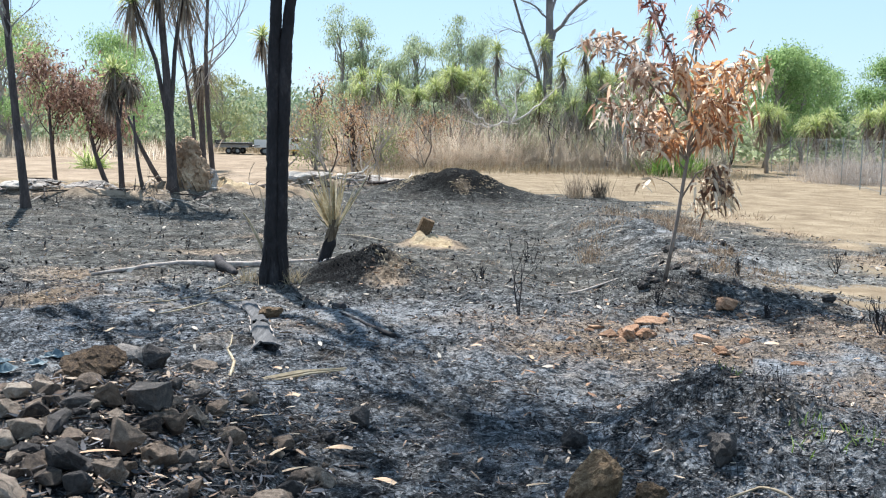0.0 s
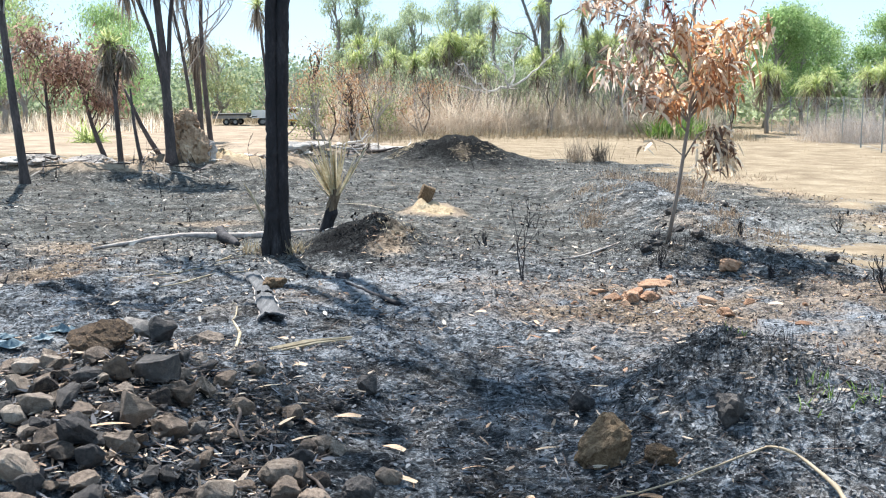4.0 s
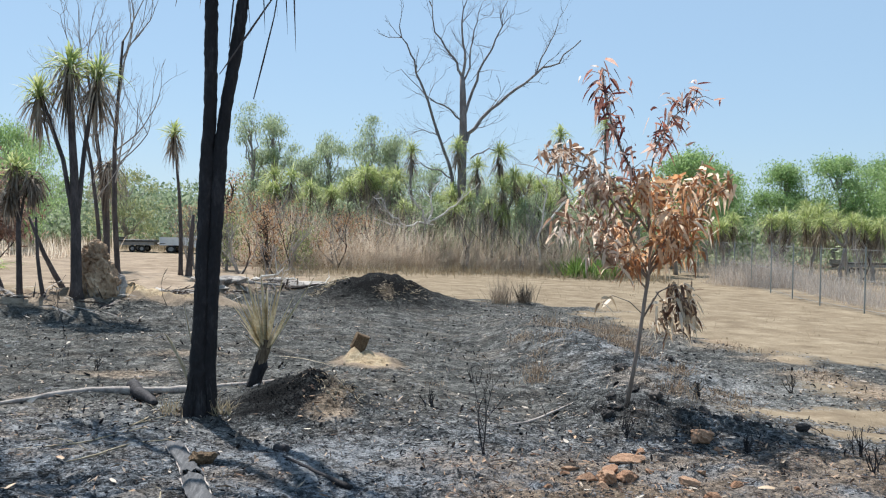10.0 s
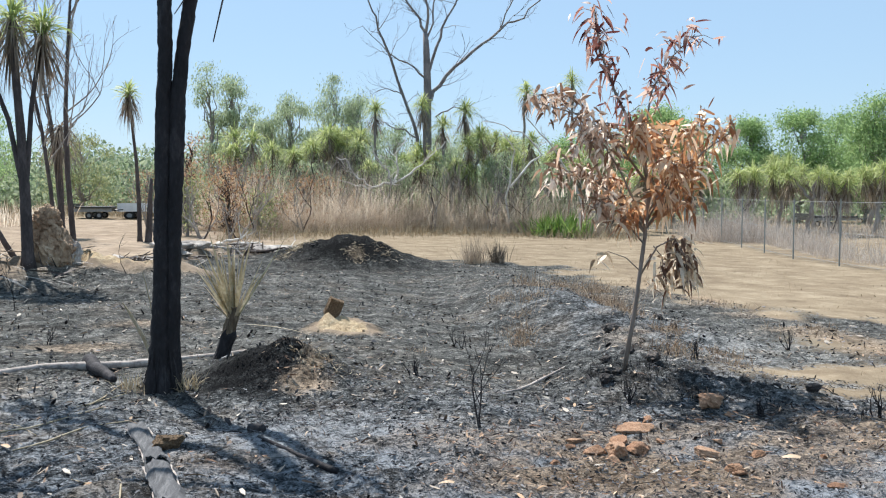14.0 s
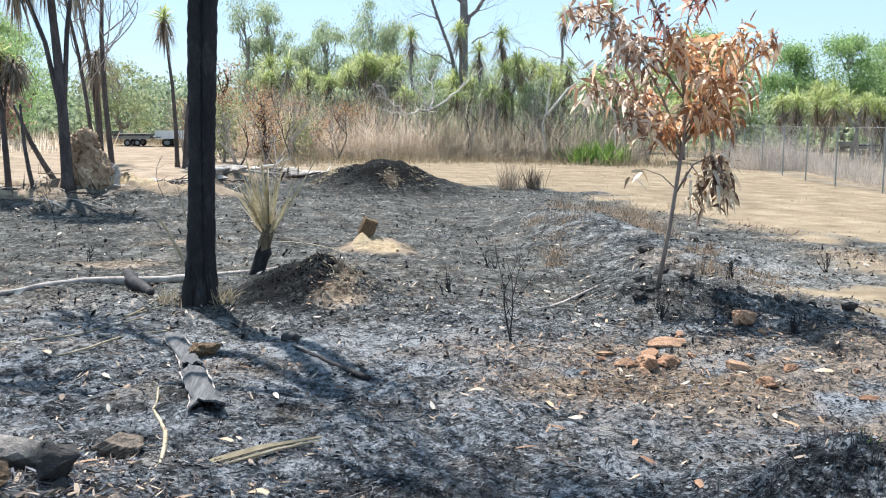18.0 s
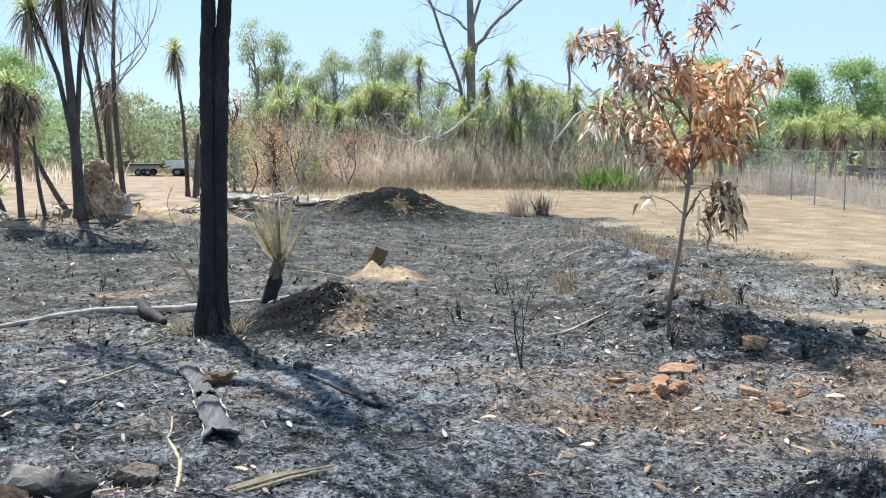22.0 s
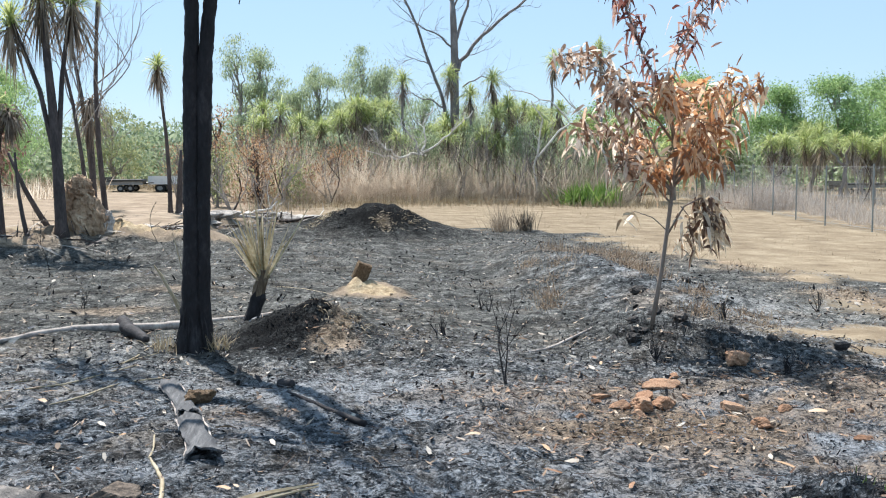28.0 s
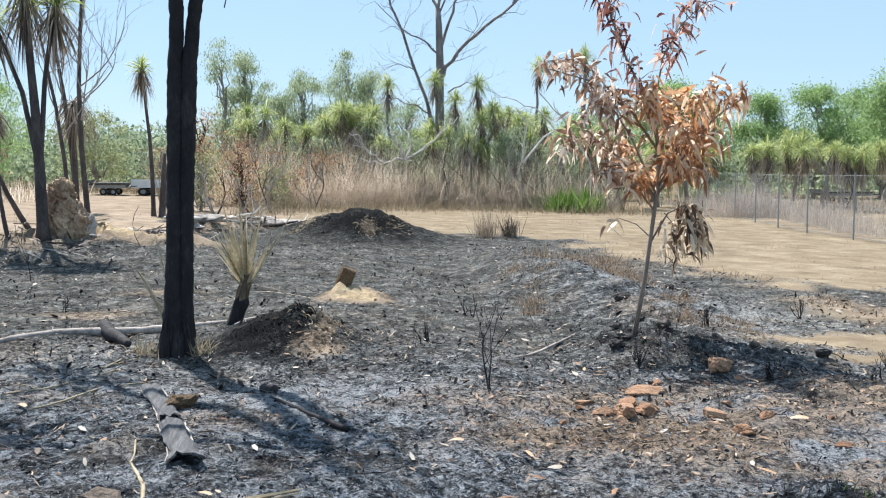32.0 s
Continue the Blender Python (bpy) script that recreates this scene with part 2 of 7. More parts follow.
ORANGE_ROCK = surface("orange_rock", [(0.14, 0.07, 0.043), (0.32, 0.18, 0.105), (0.50, 0.325, 0.21)], 8.0, 0.9, 0.6, 0.3, by="object", fine=60)
TERMITE = surface("termite_clay", [(0.08, 0.05, 0.034), (0.27, 0.175, 0.11), (0.46, 0.325, 0.21), (0.68, 0.55, 0.41)], 6.0, 0.9, 1.0, 0.25, by="object", fine=14, depth=0.08)
SANDCLOD = surface("sand_clod", [(0.17, 0.125, 0.085), (0.36, 0.285, 0.20), (0.56, 0.47, 0.355)], 6.0, 0.95, 0.8, 0.3, by="object")
ASHROCK = surface("ash_covered_stone", [(0.12, 0.11, 0.10), (0.36, 0.32, 0.285), (0.58, 0.525, 0.46)], 3.0, 0.9, 0.7, 0.35, by="object", depth=0.05)
STEEL = surface("galvanised_steel", [(0.16, 0.17, 0.17), (0.26, 0.27, 0.27), (0.36, 0.37, 0.37)], 8, 0.5, 0.1, 0.1)
DARKSTEEL = surface("dark_painted_steel", [(0.02, 0.022, 0.022), (0.05, 0.052, 0.05), (0.10, 0.10, 0.095)], 6, 0.5, 0.1, 0.1)
WHITEPAINT = surface("white_paint", [(0.55, 0.57, 0.58), (0.72, 0.74, 0.75), (0.80, 0.80, 0.80)], 3, 0.35, 0.05, 0.05)
YELLOWPAINT = surface("yellow_paint", [(0.55, 0.30, 0.03), (0.72, 0.42, 0.05), (0.78, 0.50, 0.10)], 3, 0.4, 0.05, 0.05)
RUBBER = surface("rubber", [(0.012, 0.012, 0.012), (0.025, 0.024, 0.023), (0.05, 0.047, 0.043)], 8, 0.8, 0.2, 0.1)


# ---- the lie of the land ----
def vnoise(x, y, size, seed):
    """Smooth value noise between 0 and 1."""
    u, v = np.asarray(x, float) / size + 37.1 * seed, np.asarray(y, float) / size + 11.7 * seed
    i, j = np.floor(u), np.floor(v)
    a, b = u - i, v - j
    a, b = a * a * (3 - 2 * a), b * b * (3 - 2 * b)

    def rnd(p, q):
        s = np.sin(p * 127.1 + q * 311.7 + seed * 74.7) * 43758.5453
        return s - np.floor(s)

    return (rnd(i, j) * (1 - a) + rnd(i + 1, j) * a) * (1 - b) + (rnd(i, j + 1) * (1 - a) + rnd(i + 1, j + 1) * a) * b


def bump(x, y, cx, cy, rx, ry, h, rot=0.0, p=1.0):
    c, s = np.cos(rot), np.sin(rot)
    u, v = ((x - cx) * c + (y - cy) * s) / rx, (-(x - cx) * s + (y - cy) * c) / ry
    return h * np.exp(-((u * u + v * v) ** p))


def smooth(a, b, v):
    t = np.clip((v - a) / (b - a), 0, 1)
    return t * t * (3 - 2 * t)


def height(x,y):
    z = -0.027*np.clip(x,-14,14)+0.0026*np.clip(y-4,-6,60)
    z = z+bump(x,y,0.52,23.4,1.5,1.05,0.64,0,1.2)+bump(x,y,-2.6,23.6,3.2,0.7,0.30,1.05)
    z = z+bump(x,y,-0.45,10.65,0.48,0.62,0.33)-bump(x,y,-1.6,9.9,0.8,0.8,0.04)
    z = z+bump(x,y,0.0,13.45,0.26,0.38,0.15)+bump(x,y,0.36,13.45,0.22,0.3,0.13)
    z = z+bump(x,y,1.76,5.5,0.48,0.5,0.38)+bump(x,y,2.35,5.1,0.5,0.6,0.16)
    z = z+bump(x,y,2.3,4.3,0.6,0.9,0.14)
    z = z+bump(x,y,-1.3,5.0,0.62,0.98,0.36)+bump(x,y,-1.05,3.9,0.5,0.5,0.17)
    z = z+bump(x,y,2.75,10.6,0.55,1.6,0.08)+bump(x,y,3.2,10.0,0.5,0.32,0.05,-0.3)+bump(x,y,2.35,10.1,0.3,0.25,0.08)
    z = z+bump(x,y,3.3,15.8,0.75,4.5,0.30,0.05)
    z = z-bump(x,y,1.75,15.5,0.8,4.5,0.14)
    z = z+bump(x,y,-5.2,19.3,3.2,1.0,0.26)+bump(x,y,-6.4,18.1,0.9,0.35,0.22)+bump(x,y,-3.9,19.8,0.7,0.35,0.22)+bump(x,y,-3.0,20.9,0.7,0.35,0.22)+bump(x,y,-2.2,22.0,0.6,0.35,0.18)+bump(x,y,-5.2,17.6,1.1,0.3,0.12)+bump(x,y,-7.6,18.6,0.7,0.4,0.2)
    return z


def burnt(x, y):
    """How far the ground is burnt, 0 to 1."""
    x, y = np.asarray(x, float), np.asarray(y, float)
    wob = (vnoise(x, y, 1.4, 3) - 0.5) * 1.7 + (vnoise(x, y, 0.45, 4) - 0.5) * 1.1
    edge = np.interp(y, [0, 6, 9, 12, 14, 18, 24], [7.5, 6.5, 5.8, 6.6, 7.2, 6.6, 5.4])
    b = smooth(1.0, -1.0, x - edge + wob)
    far = np.interp(x, [-12, -6, -3, 0, 6, 9], [19.6, 20.0, 23.0, 25.2, 24.6, 24.0])
    b = b * smooth(0.8, -0.8, y - far + wob)
    b = b * (1 - bump(x, y, 5.1, 10.8, 1.7, 0.55, 1.0, 0.1))
    b = b * (1 - bump(x, y, 6.0, 12.6, 1.0, 1.2, 0.6))
    b = b * (1 - bump(x, y, 4.6, 9.9, 0.7, 0.3, 0.8, 0.2))
    return b


def rusty(x, y):
    """How far bare red-brown soil shows, 0 to 1."""
    x, y = np.asarray(x, float), np.asarray(y, float)
    n = vnoise(x, y, 0.55, 7) * 0.6 + vnoise(x, y, 0.2, 8) * 0.4
    r = bump(x, y, 3.4, 6.8, 2.0, 2.2, 0.62) + bump(x, y, 1.8, 8.1, 0.9, 0.9, 0.6) + bump(x, y, 0.3, 8.4, 0.9, 0.4, 0.4)
    r = r + bump(x, y, -0.3, 10.0, 0.32, 0.3, 0.8) + bump(x, y, -3.2, 9.2, 0.9, 0.7, 0.5) + bump(x, y, -2.2, 13.8, 1.0, 0.5, 0.45)
    r = r + bump(x, y, -0.8, 8.0, 0.45, 0.3, 0.5) + bump(x, y, -3.6, 16.5, 1.2, 0.6, 0.3) + bump(x, y, 3.0, 10.5, 0.8, 0.5, 0.25)
    r = r + bump(x, y, 3.4, 12.2, 0.7, 1.0, 0.5) + bump(x, y, 4.6, 17.6, 0.7, 1.3, 0.45) + bump(x, y, 4.8, 8.6, 1.4, 0.9, 0.6) + bump(x, y, 6.2, 12.5, 0.8, 3.0, 0.55) + bump(x, y, -2.9, 8.6, 0.7, 0.45, 0.6) + bump(x, y, 6.2, 18.5, 0.8, 3.0, 0.5) + bump(x, y, 0.9, 7.6, 0.8, 0.3, 0.35) + bump(x, y, -2.6, 5.6, 0.8, 0.8, 0.5) + bump(x, y, -3.4, 10.4, 0.9, 0.6, 0.6) + bump(x, y, -2.6, 12.2, 0.9, 0.4, 0.5) + bump(x, y, 1.0, 11.6, 0.6, 0.5, 0.3)
    return np.clip(r, 0, 1) * smooth(0.25, 0.62, n + 0.25 * np.clip(r, 0, 1))


def sandy(x, y):
    """Bare pale sand: the spoil by the upright stone, the cleared track and the crest of the old windrow."""
    x, y = np.asarray(x, float), np.asarray(y, float)
    wob = (vnoise(x, y, 1.1, 5) - 0.5)
    s = bump(x, y, -0.2, 10.35, 0.13, 0.3, 0.7) + bump(x, y, 0.72, 22.5, 0.28, 0.3, 0.6) + bump(x, y, 0.15, 13.25, 0.40, 0.32, 2.2, 0, 1.2)
    s = s + smooth(23.5, 25.5, y + 2 * wob) * smooth(50, 46, y) * smooth(0.5, -2.5, x + 2 * wob)
    s = s + bump(x, y, 9.5, 14.0, 1.5, 7.0, 0.5, -0.25) + bump(x, y, -5.8, 19.8, 3.8, 0.9, 1.1) + bump(x, y, -6.4, 18.3, 1.5, 0.5, 1.0) + bump(x, y, -3.9, 19.8, 1.0, 0.5, 1.1) + bump(x, y, -3.0, 20.9, 1.0, 0.45, 1.1) + bump(x, y, -2.6, 23.5, 3.4, 0.7, 1.1, 1.05)
    return np.clip(s, 0, 2)


def sooty_shaded(x, y):
    """How dark the ash is, up to 1: thick char, and painted shade in the foreground."""
    x, y = np.asarray(x, float), np.asarray(y, float)
    s = bump(x, y, 1.62, 5.5, 0.28, 0.35, 0.5) + bump(x, y, 2.75, 10.3, 0.5, 0.7, 0.55) + bump(x, y, -0.75, 10.4, 0.5, 0.5, 1.6) + bump(x, y, 0.6, 23.3, 1.5, 1.4, 1.25)
    s = s + bump(x, y, 3.5, 9.85, 0.7, 0.25, 0.15) + bump(x, y, 2.3, 4.3, 0.5, 0.5, 0.1) + bump(x, y, -4.0, 17.3, 3.0, 0.7, 0.1) - bump(x, y, 4.5, 12.0, 1.2, 2.0, 0.35) + bump(x, y, -0.9, 4.4, 0.9, 1.0, 0.5)
    # the first bump darkens the near foreground in place of crown shade
    s = s + bump(x, y, 0.2, 4.4, 1.3, 1.1, 0.27) - bump(x, y, 0.3, 8.3, 1.4, 0.9, 0.55) - bump(x, y, -2.2, 9.2, 1.2, 1.2, 0.4) - bump(x, y, 2.8, 7.4, 1.6, 1.3, 0.6)
    return np.clip(s, -0.6, 1)


def calm(x, y):
    """Where the burn lies flat and even, 0 to 1."""
    x, y = np.asarray(x, float), np.asarray(y, float)
    return smooth(7.5, 11.5, y) * (1 - 0.6 * bump(x, y, 3.5, 13.5, 1.2, 4.0, 1.0))


def land(x, y):
    """The height of the ground with its fine relief."""
    x, y = np.asarray(x, float), np.asarray(y, float)
    near = smooth(60, 20, np.hypot(x, y))
    z = height(x, y) + near * ((vnoise(x, y, 2.1, 14) - 0.5) * 0.05 + (vnoise(x, y, 0.9, 1) - 0.5) * 0.09 * (0.35 + 0.65 * burnt(x, y)) + (vnoise(x * 0.9 + y * 0.44, y * 0.9 - x * 0.44, 0.3, 2) - 0.5) * 0.06 * (1 - 0.5 * calm(x, y)))
    fine = smooth(34, 12, np.hypot(x, y - 2)) * (1 - 0.75 * calm(x, y))
    z = z + fine * ((vnoise(x, y, 0.12, 9) - 0.5) * 0.036 + (vnoise(x, y, 0.055, 10) - 0.5) * 0.022)
    rough = bump(x, y, 1.74, 5.5, 0.6, 0.7, 1.0) + bump(x, y, 2.75, 10.3, 0.7, 0.8, 1.0) + bump(x, y, 3.4, 9.9, 0.7, 0.35, 1.0) + bump(x, y, -0.35, 10.45, 0.5, 0.6, 1.5) + bump(x, y, 0.6, 23.3, 1.5, 1.2, 1.2) + bump(x, y, 0.1, 13.4, 0.5, 0.4, 1.7) + bump(x, y, -5.2, 19.3, 3.6, 1.1, 2.2) + bump(x, y, -2.6, 23.6, 3.2, 0.8, 2.0, 1.05)
    return z + rough * ((vnoise(x, y, 0.2, 12) - 0.5) * 0.10 + (vnoise(x, y, 0.09, 13) - 0.5) * 0.05)


def ground_z(x, y):
    return float(land(x, y))


def steps(fine, lo, hi, near_lo, near_hi, grow):
    mid = list(np.arange(near_lo, near_hi + 1e-6, fine))
    up, s = [], fine
    v = mid[-1]
    while v < hi:
        s *= grow
        v += s
        up.append(v)
    down, s, v = [], fine, mid[0]
    while v > lo:
        s *= grow
        v -= s
        down.append(v)
    return np.array(down[::-1] + mid + up)


def sheet(name, xs, ys, material):
    gx, gy = np.meshgrid(xs, ys)
    z = land(gx, gy)
    nx, ny = len(xs), len(ys)
    idx = np.arange(nx * ny).reshape(ny, nx)
    quads = np.stack([idx[:-1, :-1], idx[:-1, 1:], idx[1:, 1:], idx[1:, :-1]], -1).reshape(-1, 4)
    me = bpy.data.meshes.new(name)
    me.vertices.add(nx * ny)
    me.vertices.foreach_set("co", np.stack([gx, gy, z], -1).ravel().astype(np.float32))
    me.loops.add(quads.size)
    me.loops.foreach_set("vertex_index", quads.ravel().astype(np.int32))
    me.polygons.add(len(quads))
    me.polygons.foreach_set("loop_start", np.arange(0, quads.size, 4, dtype=np.int32))
    me.update(calc_edges=True)
    me.validate()
    for key, fn in (("burn", burnt), ("rust", rusty), ("sand", sandy), ("soot_shade", sooty_shaded), ("calm", calm)):
        a = me.attributes.new(key, "FLOAT", "POINT")
        a.data.foreach_set("value", fn(gx, gy).ravel().astype(np.float32))
    me.shade_smooth()
    me.materials.append(material)
    return new(name, me)


def ground_material():
    m, nt, b = blank("burnt_ground", 0.95)
    b.inputs["Specular IOR Level"].default_value = 0.03
    co = node(nt, "ShaderNodeTexCoord").outputs["Object"]

    def attr(name):
        n = nt.nodes.new("ShaderNodeAttribute")
        n.attribute_name = name
        return n.outputs["Fac"]

    n1, n2, n3, n4 = noise_tex(nt, co, 0.55, 4), noise_tex(nt, co, 3.2, 6, 0.7), noise_tex(nt, co, 15, 6, 0.78), noise_tex(nt, co, 80, 4, 0.75)
    # ash: black char to grey ash with paler drifts
    # flakes and chips: cells on a warped grid, each of its own grey
    warp = node(nt, "ShaderNodeTexNoise", Vector=co, Scale=9.0, Detail=3.0).outputs["Color"]
    shift = nt.nodes.new("ShaderNodeVectorMath")
    shift.operation = "MULTIPLY_ADD"
    nt.links.new(warp, shift.inputs[0])
    shift.inputs[1].default_value = (0.16, 0.16, 0.10)
    nt.links.new(co, shift.inputs[2])

    def chips(scale, stretch):
        vec = node(nt, "ShaderNodeMapping", Vector=shift.outputs[0], Scale=stretch).outputs[0]
        v = node(nt, "ShaderNodeTexVoronoi", Vector=vec, Scale=scale)
        return calc(nt, "MULTIPLY", v.outputs["Color"], 1.0), v.outputs["Distance"]

    c1, d1 = chips(24, (1.0, 0.55, 1.0))
    c2, d2 = chips(58, (0.6, 1.0, 1.0))
    # strands of burnt grass lying two ways
    s1 = noise_tex(nt, node(nt, "ShaderNodeMapping", Vector=shift.outputs[0], Rotation=(0, 0, 0.5), Scale=(14, 90, 30)).outputs[0], 1.0, 3, 0.6)
    s2 = noise_tex(nt, node(nt, "ShaderNodeMapping", Vector=shift.outputs[0], Rotation=(0, 0, -0.7), Scale=(16, 80, 30)).outputs[0], 1.0, 3, 0.6)
    strand = calc(nt, "MAXIMUM", s1, s2)
    f = calc(nt, "ADD", calc(nt, "MULTIPLY", n2, 0.30), calc(nt, "ADD", calc(nt, "MULTIPLY", n3, 0.30), calc(nt, "MULTIPLY", n4, 0.215)))
    f = calc(nt, "ADD", f, calc(nt, "ADD", calc(nt, "MULTIPLY", c1, 0.05), calc(nt, "ADD", calc(nt, "MULTIPLY", c2, 0.09), calc(nt, "MULTIPLY", strand, 0.045))))
    # the far burn lies flat and even, the near one is broken up
    calm = attr("calm")
    even = calc(nt, "ADD", 0.5, calc(nt, "MULTIPLY", calc(nt, "SUBTRACT", f, 0.5), calc(nt, "SUBTRACT", 1.95, calc(nt, "MULTIPLY", calm, 0.75))))
    g = calc(nt, "SUBTRACT", calc(nt, "SUBTRACT", even, calc(nt, "SUBTRACT", calc(nt, "MULTIPLY", calm, 0.031), 0.010)), calc(nt, "MULTIPLY", attr("soot_shade"), 0.135))
    ash = ramp(nt, g, [(0.35, (0.009, 0.0095, 0.010)), (0.44, (0.037, 0.0395, 0.039)), (0.52, (0.104, 0.110, 0.106)), (0.64, (0.40, 0.405, 0.385))])
    open_ground = calc(nt, "SUBTRACT", 1.0, calc(nt, "MULTIPLY", attr("soot_shade"), 1.0, True), True)
    drift = calc(nt, "MULTIPLY", ramp(nt, n1, [(0.46, 0.0), (0.64, 0.7)]), calc(nt, "MULTIPLY", open_ground, calc(nt, "SUBTRACT", 1.0, calc(nt, "MULTIPLY", calm, 0.75))))
    ash = mixc(nt, drift, ash, ramp(nt, g, [(0.36, (0.045, 0.046, 0.044)), (0.50, (0.165, 0.168, 0.158)), (0.64, (0.45, 0.445, 0.415))]))
    # near ash: its own blue-grey plus the blue cast of shade; far ash warmer
    ash_shade_tint = mixc(nt, calm, (0.94, 0.99, 1.12), (1.05, 1.0, 0.965))
    ash = mixc(nt, 1.0, ash, ash_shade_tint, "MULTIPLY")
    # earth showing through the ash
    n5 = noise_tex(nt, co, 1.3, 5, 0.65)
    earth = calc(nt, "MULTIPLY", ramp(nt, n5, [(0.50, 0.0), (0.66, 0.65)]), calc(nt, "MULTIPLY", open_ground, calc(nt, "SUBTRACT", 1.0, calc(nt, "MULTIPLY", calm, 0.5))))
    ash = mixc(nt, earth, ash, ramp(nt, g, [(0.40, (0.05, 0.042, 0.034)), (0.50, (0.16, 0.132, 0.104)), (0.60, (0.34, 0.285, 0.225))]))
    soil = ramp(nt, f, [(0.39, (0.07, 0.05, 0.036)), (0.48, (0.23, 0.168, 0.115)), (0.58, (0.46, 0.35, 0.245))])
    patch = calc(nt, "ADD", calc(nt, "MULTIPLY", f, 0.5), calc(nt, "MULTIPLY", n5, 0.5))
    grass = ramp(nt, patch, [(0.36, (0.13, 0.10, 0.07)), (0.45, (0.19, 0.147, 0.10)), (0.53, (0.25, 0.20, 0.137)), (0.64, (0.35, 0.29, 0.205))])
    pale = ramp(nt, patch, [(0.36, (0.16, 0.122, 0.09)), (0.46, (0.24, 0.187, 0.136)), (0.54, (0.31, 0.245, 0.18)), (0.64, (0.42, 0.345, 0.262))])
    dug = ramp(nt, calc(nt, "SUBTRACT", attr("sand"), 1.0), [(0.15, 0.0), (0.6, 1.0)])
    pale = mixc(nt, dug, pale, ramp(nt, f, [(0.38, (0.24, 0.17, 0.10)), (0.50, (0.46, 0.355, 0.225)), (0.62, (0.64, 0.535, 0.375))]))
    wob = calc(nt, "MULTIPLY", calc(nt, "SUBTRACT", f, 0.5), 1.6)
    burn = ramp(nt, calc(nt, "ADD", attr("burn"), wob), [(0.35, 0.0), (0.62, 1.0)])
    rust = ramp(nt, calc(nt, "SUBTRACT", calc(nt, "ADD", attr("rust"), wob), calc(nt, "MULTIPLY", attr("soot_shade"), 0.45, True)), [(0.25, 0.0), (0.75, 0.9)])
    sand = ramp(nt, calc(nt, "ADD", attr("sand"), wob), [(0.30, 0.0), (0.75, 1.0)])
    col = mixc(nt, burn, grass, ash)
    col = mixc(nt, rust, col, soil)
    col = mixc(nt, sand, col, pale)
    nt.links.new(col, b.inputs["Base Color"])
    hb = calc(nt, "ADD", calc(nt, "MULTIPLY", n3, 1.0), calc(nt, "ADD", calc(nt, "MULTIPLY", n4, 0.4), calc(nt, "ADD", calc(nt, "MULTIPLY", c1, 0.35), calc(nt, "MULTIPLY", c2, 0.25))))
    bn = node(nt, "ShaderNodeBump", Height=hb, Strength=calc(nt, "MULTIPLY", calc(nt, "ADD", 0.25, calc(nt, "MULTIPLY", burn, 0.75)), calc(nt, "SUBTRACT", 1.0, calc(nt, "MULTIPLY", calm, 0.4))), Distance=0.06)
    nt.links.new(bn.outputs[0], b.inputs["Normal"])
    return m


ground = sheet("ground", steps(0.04, -800, 800, -4.5, 6.0, 1.035), steps(0.04, -300, 1200, 3.0, 14.0, 1.018), ground_material())
tagged(ground, "burnt bush ground of ash, char and dry grass", "ground", kind="structure")


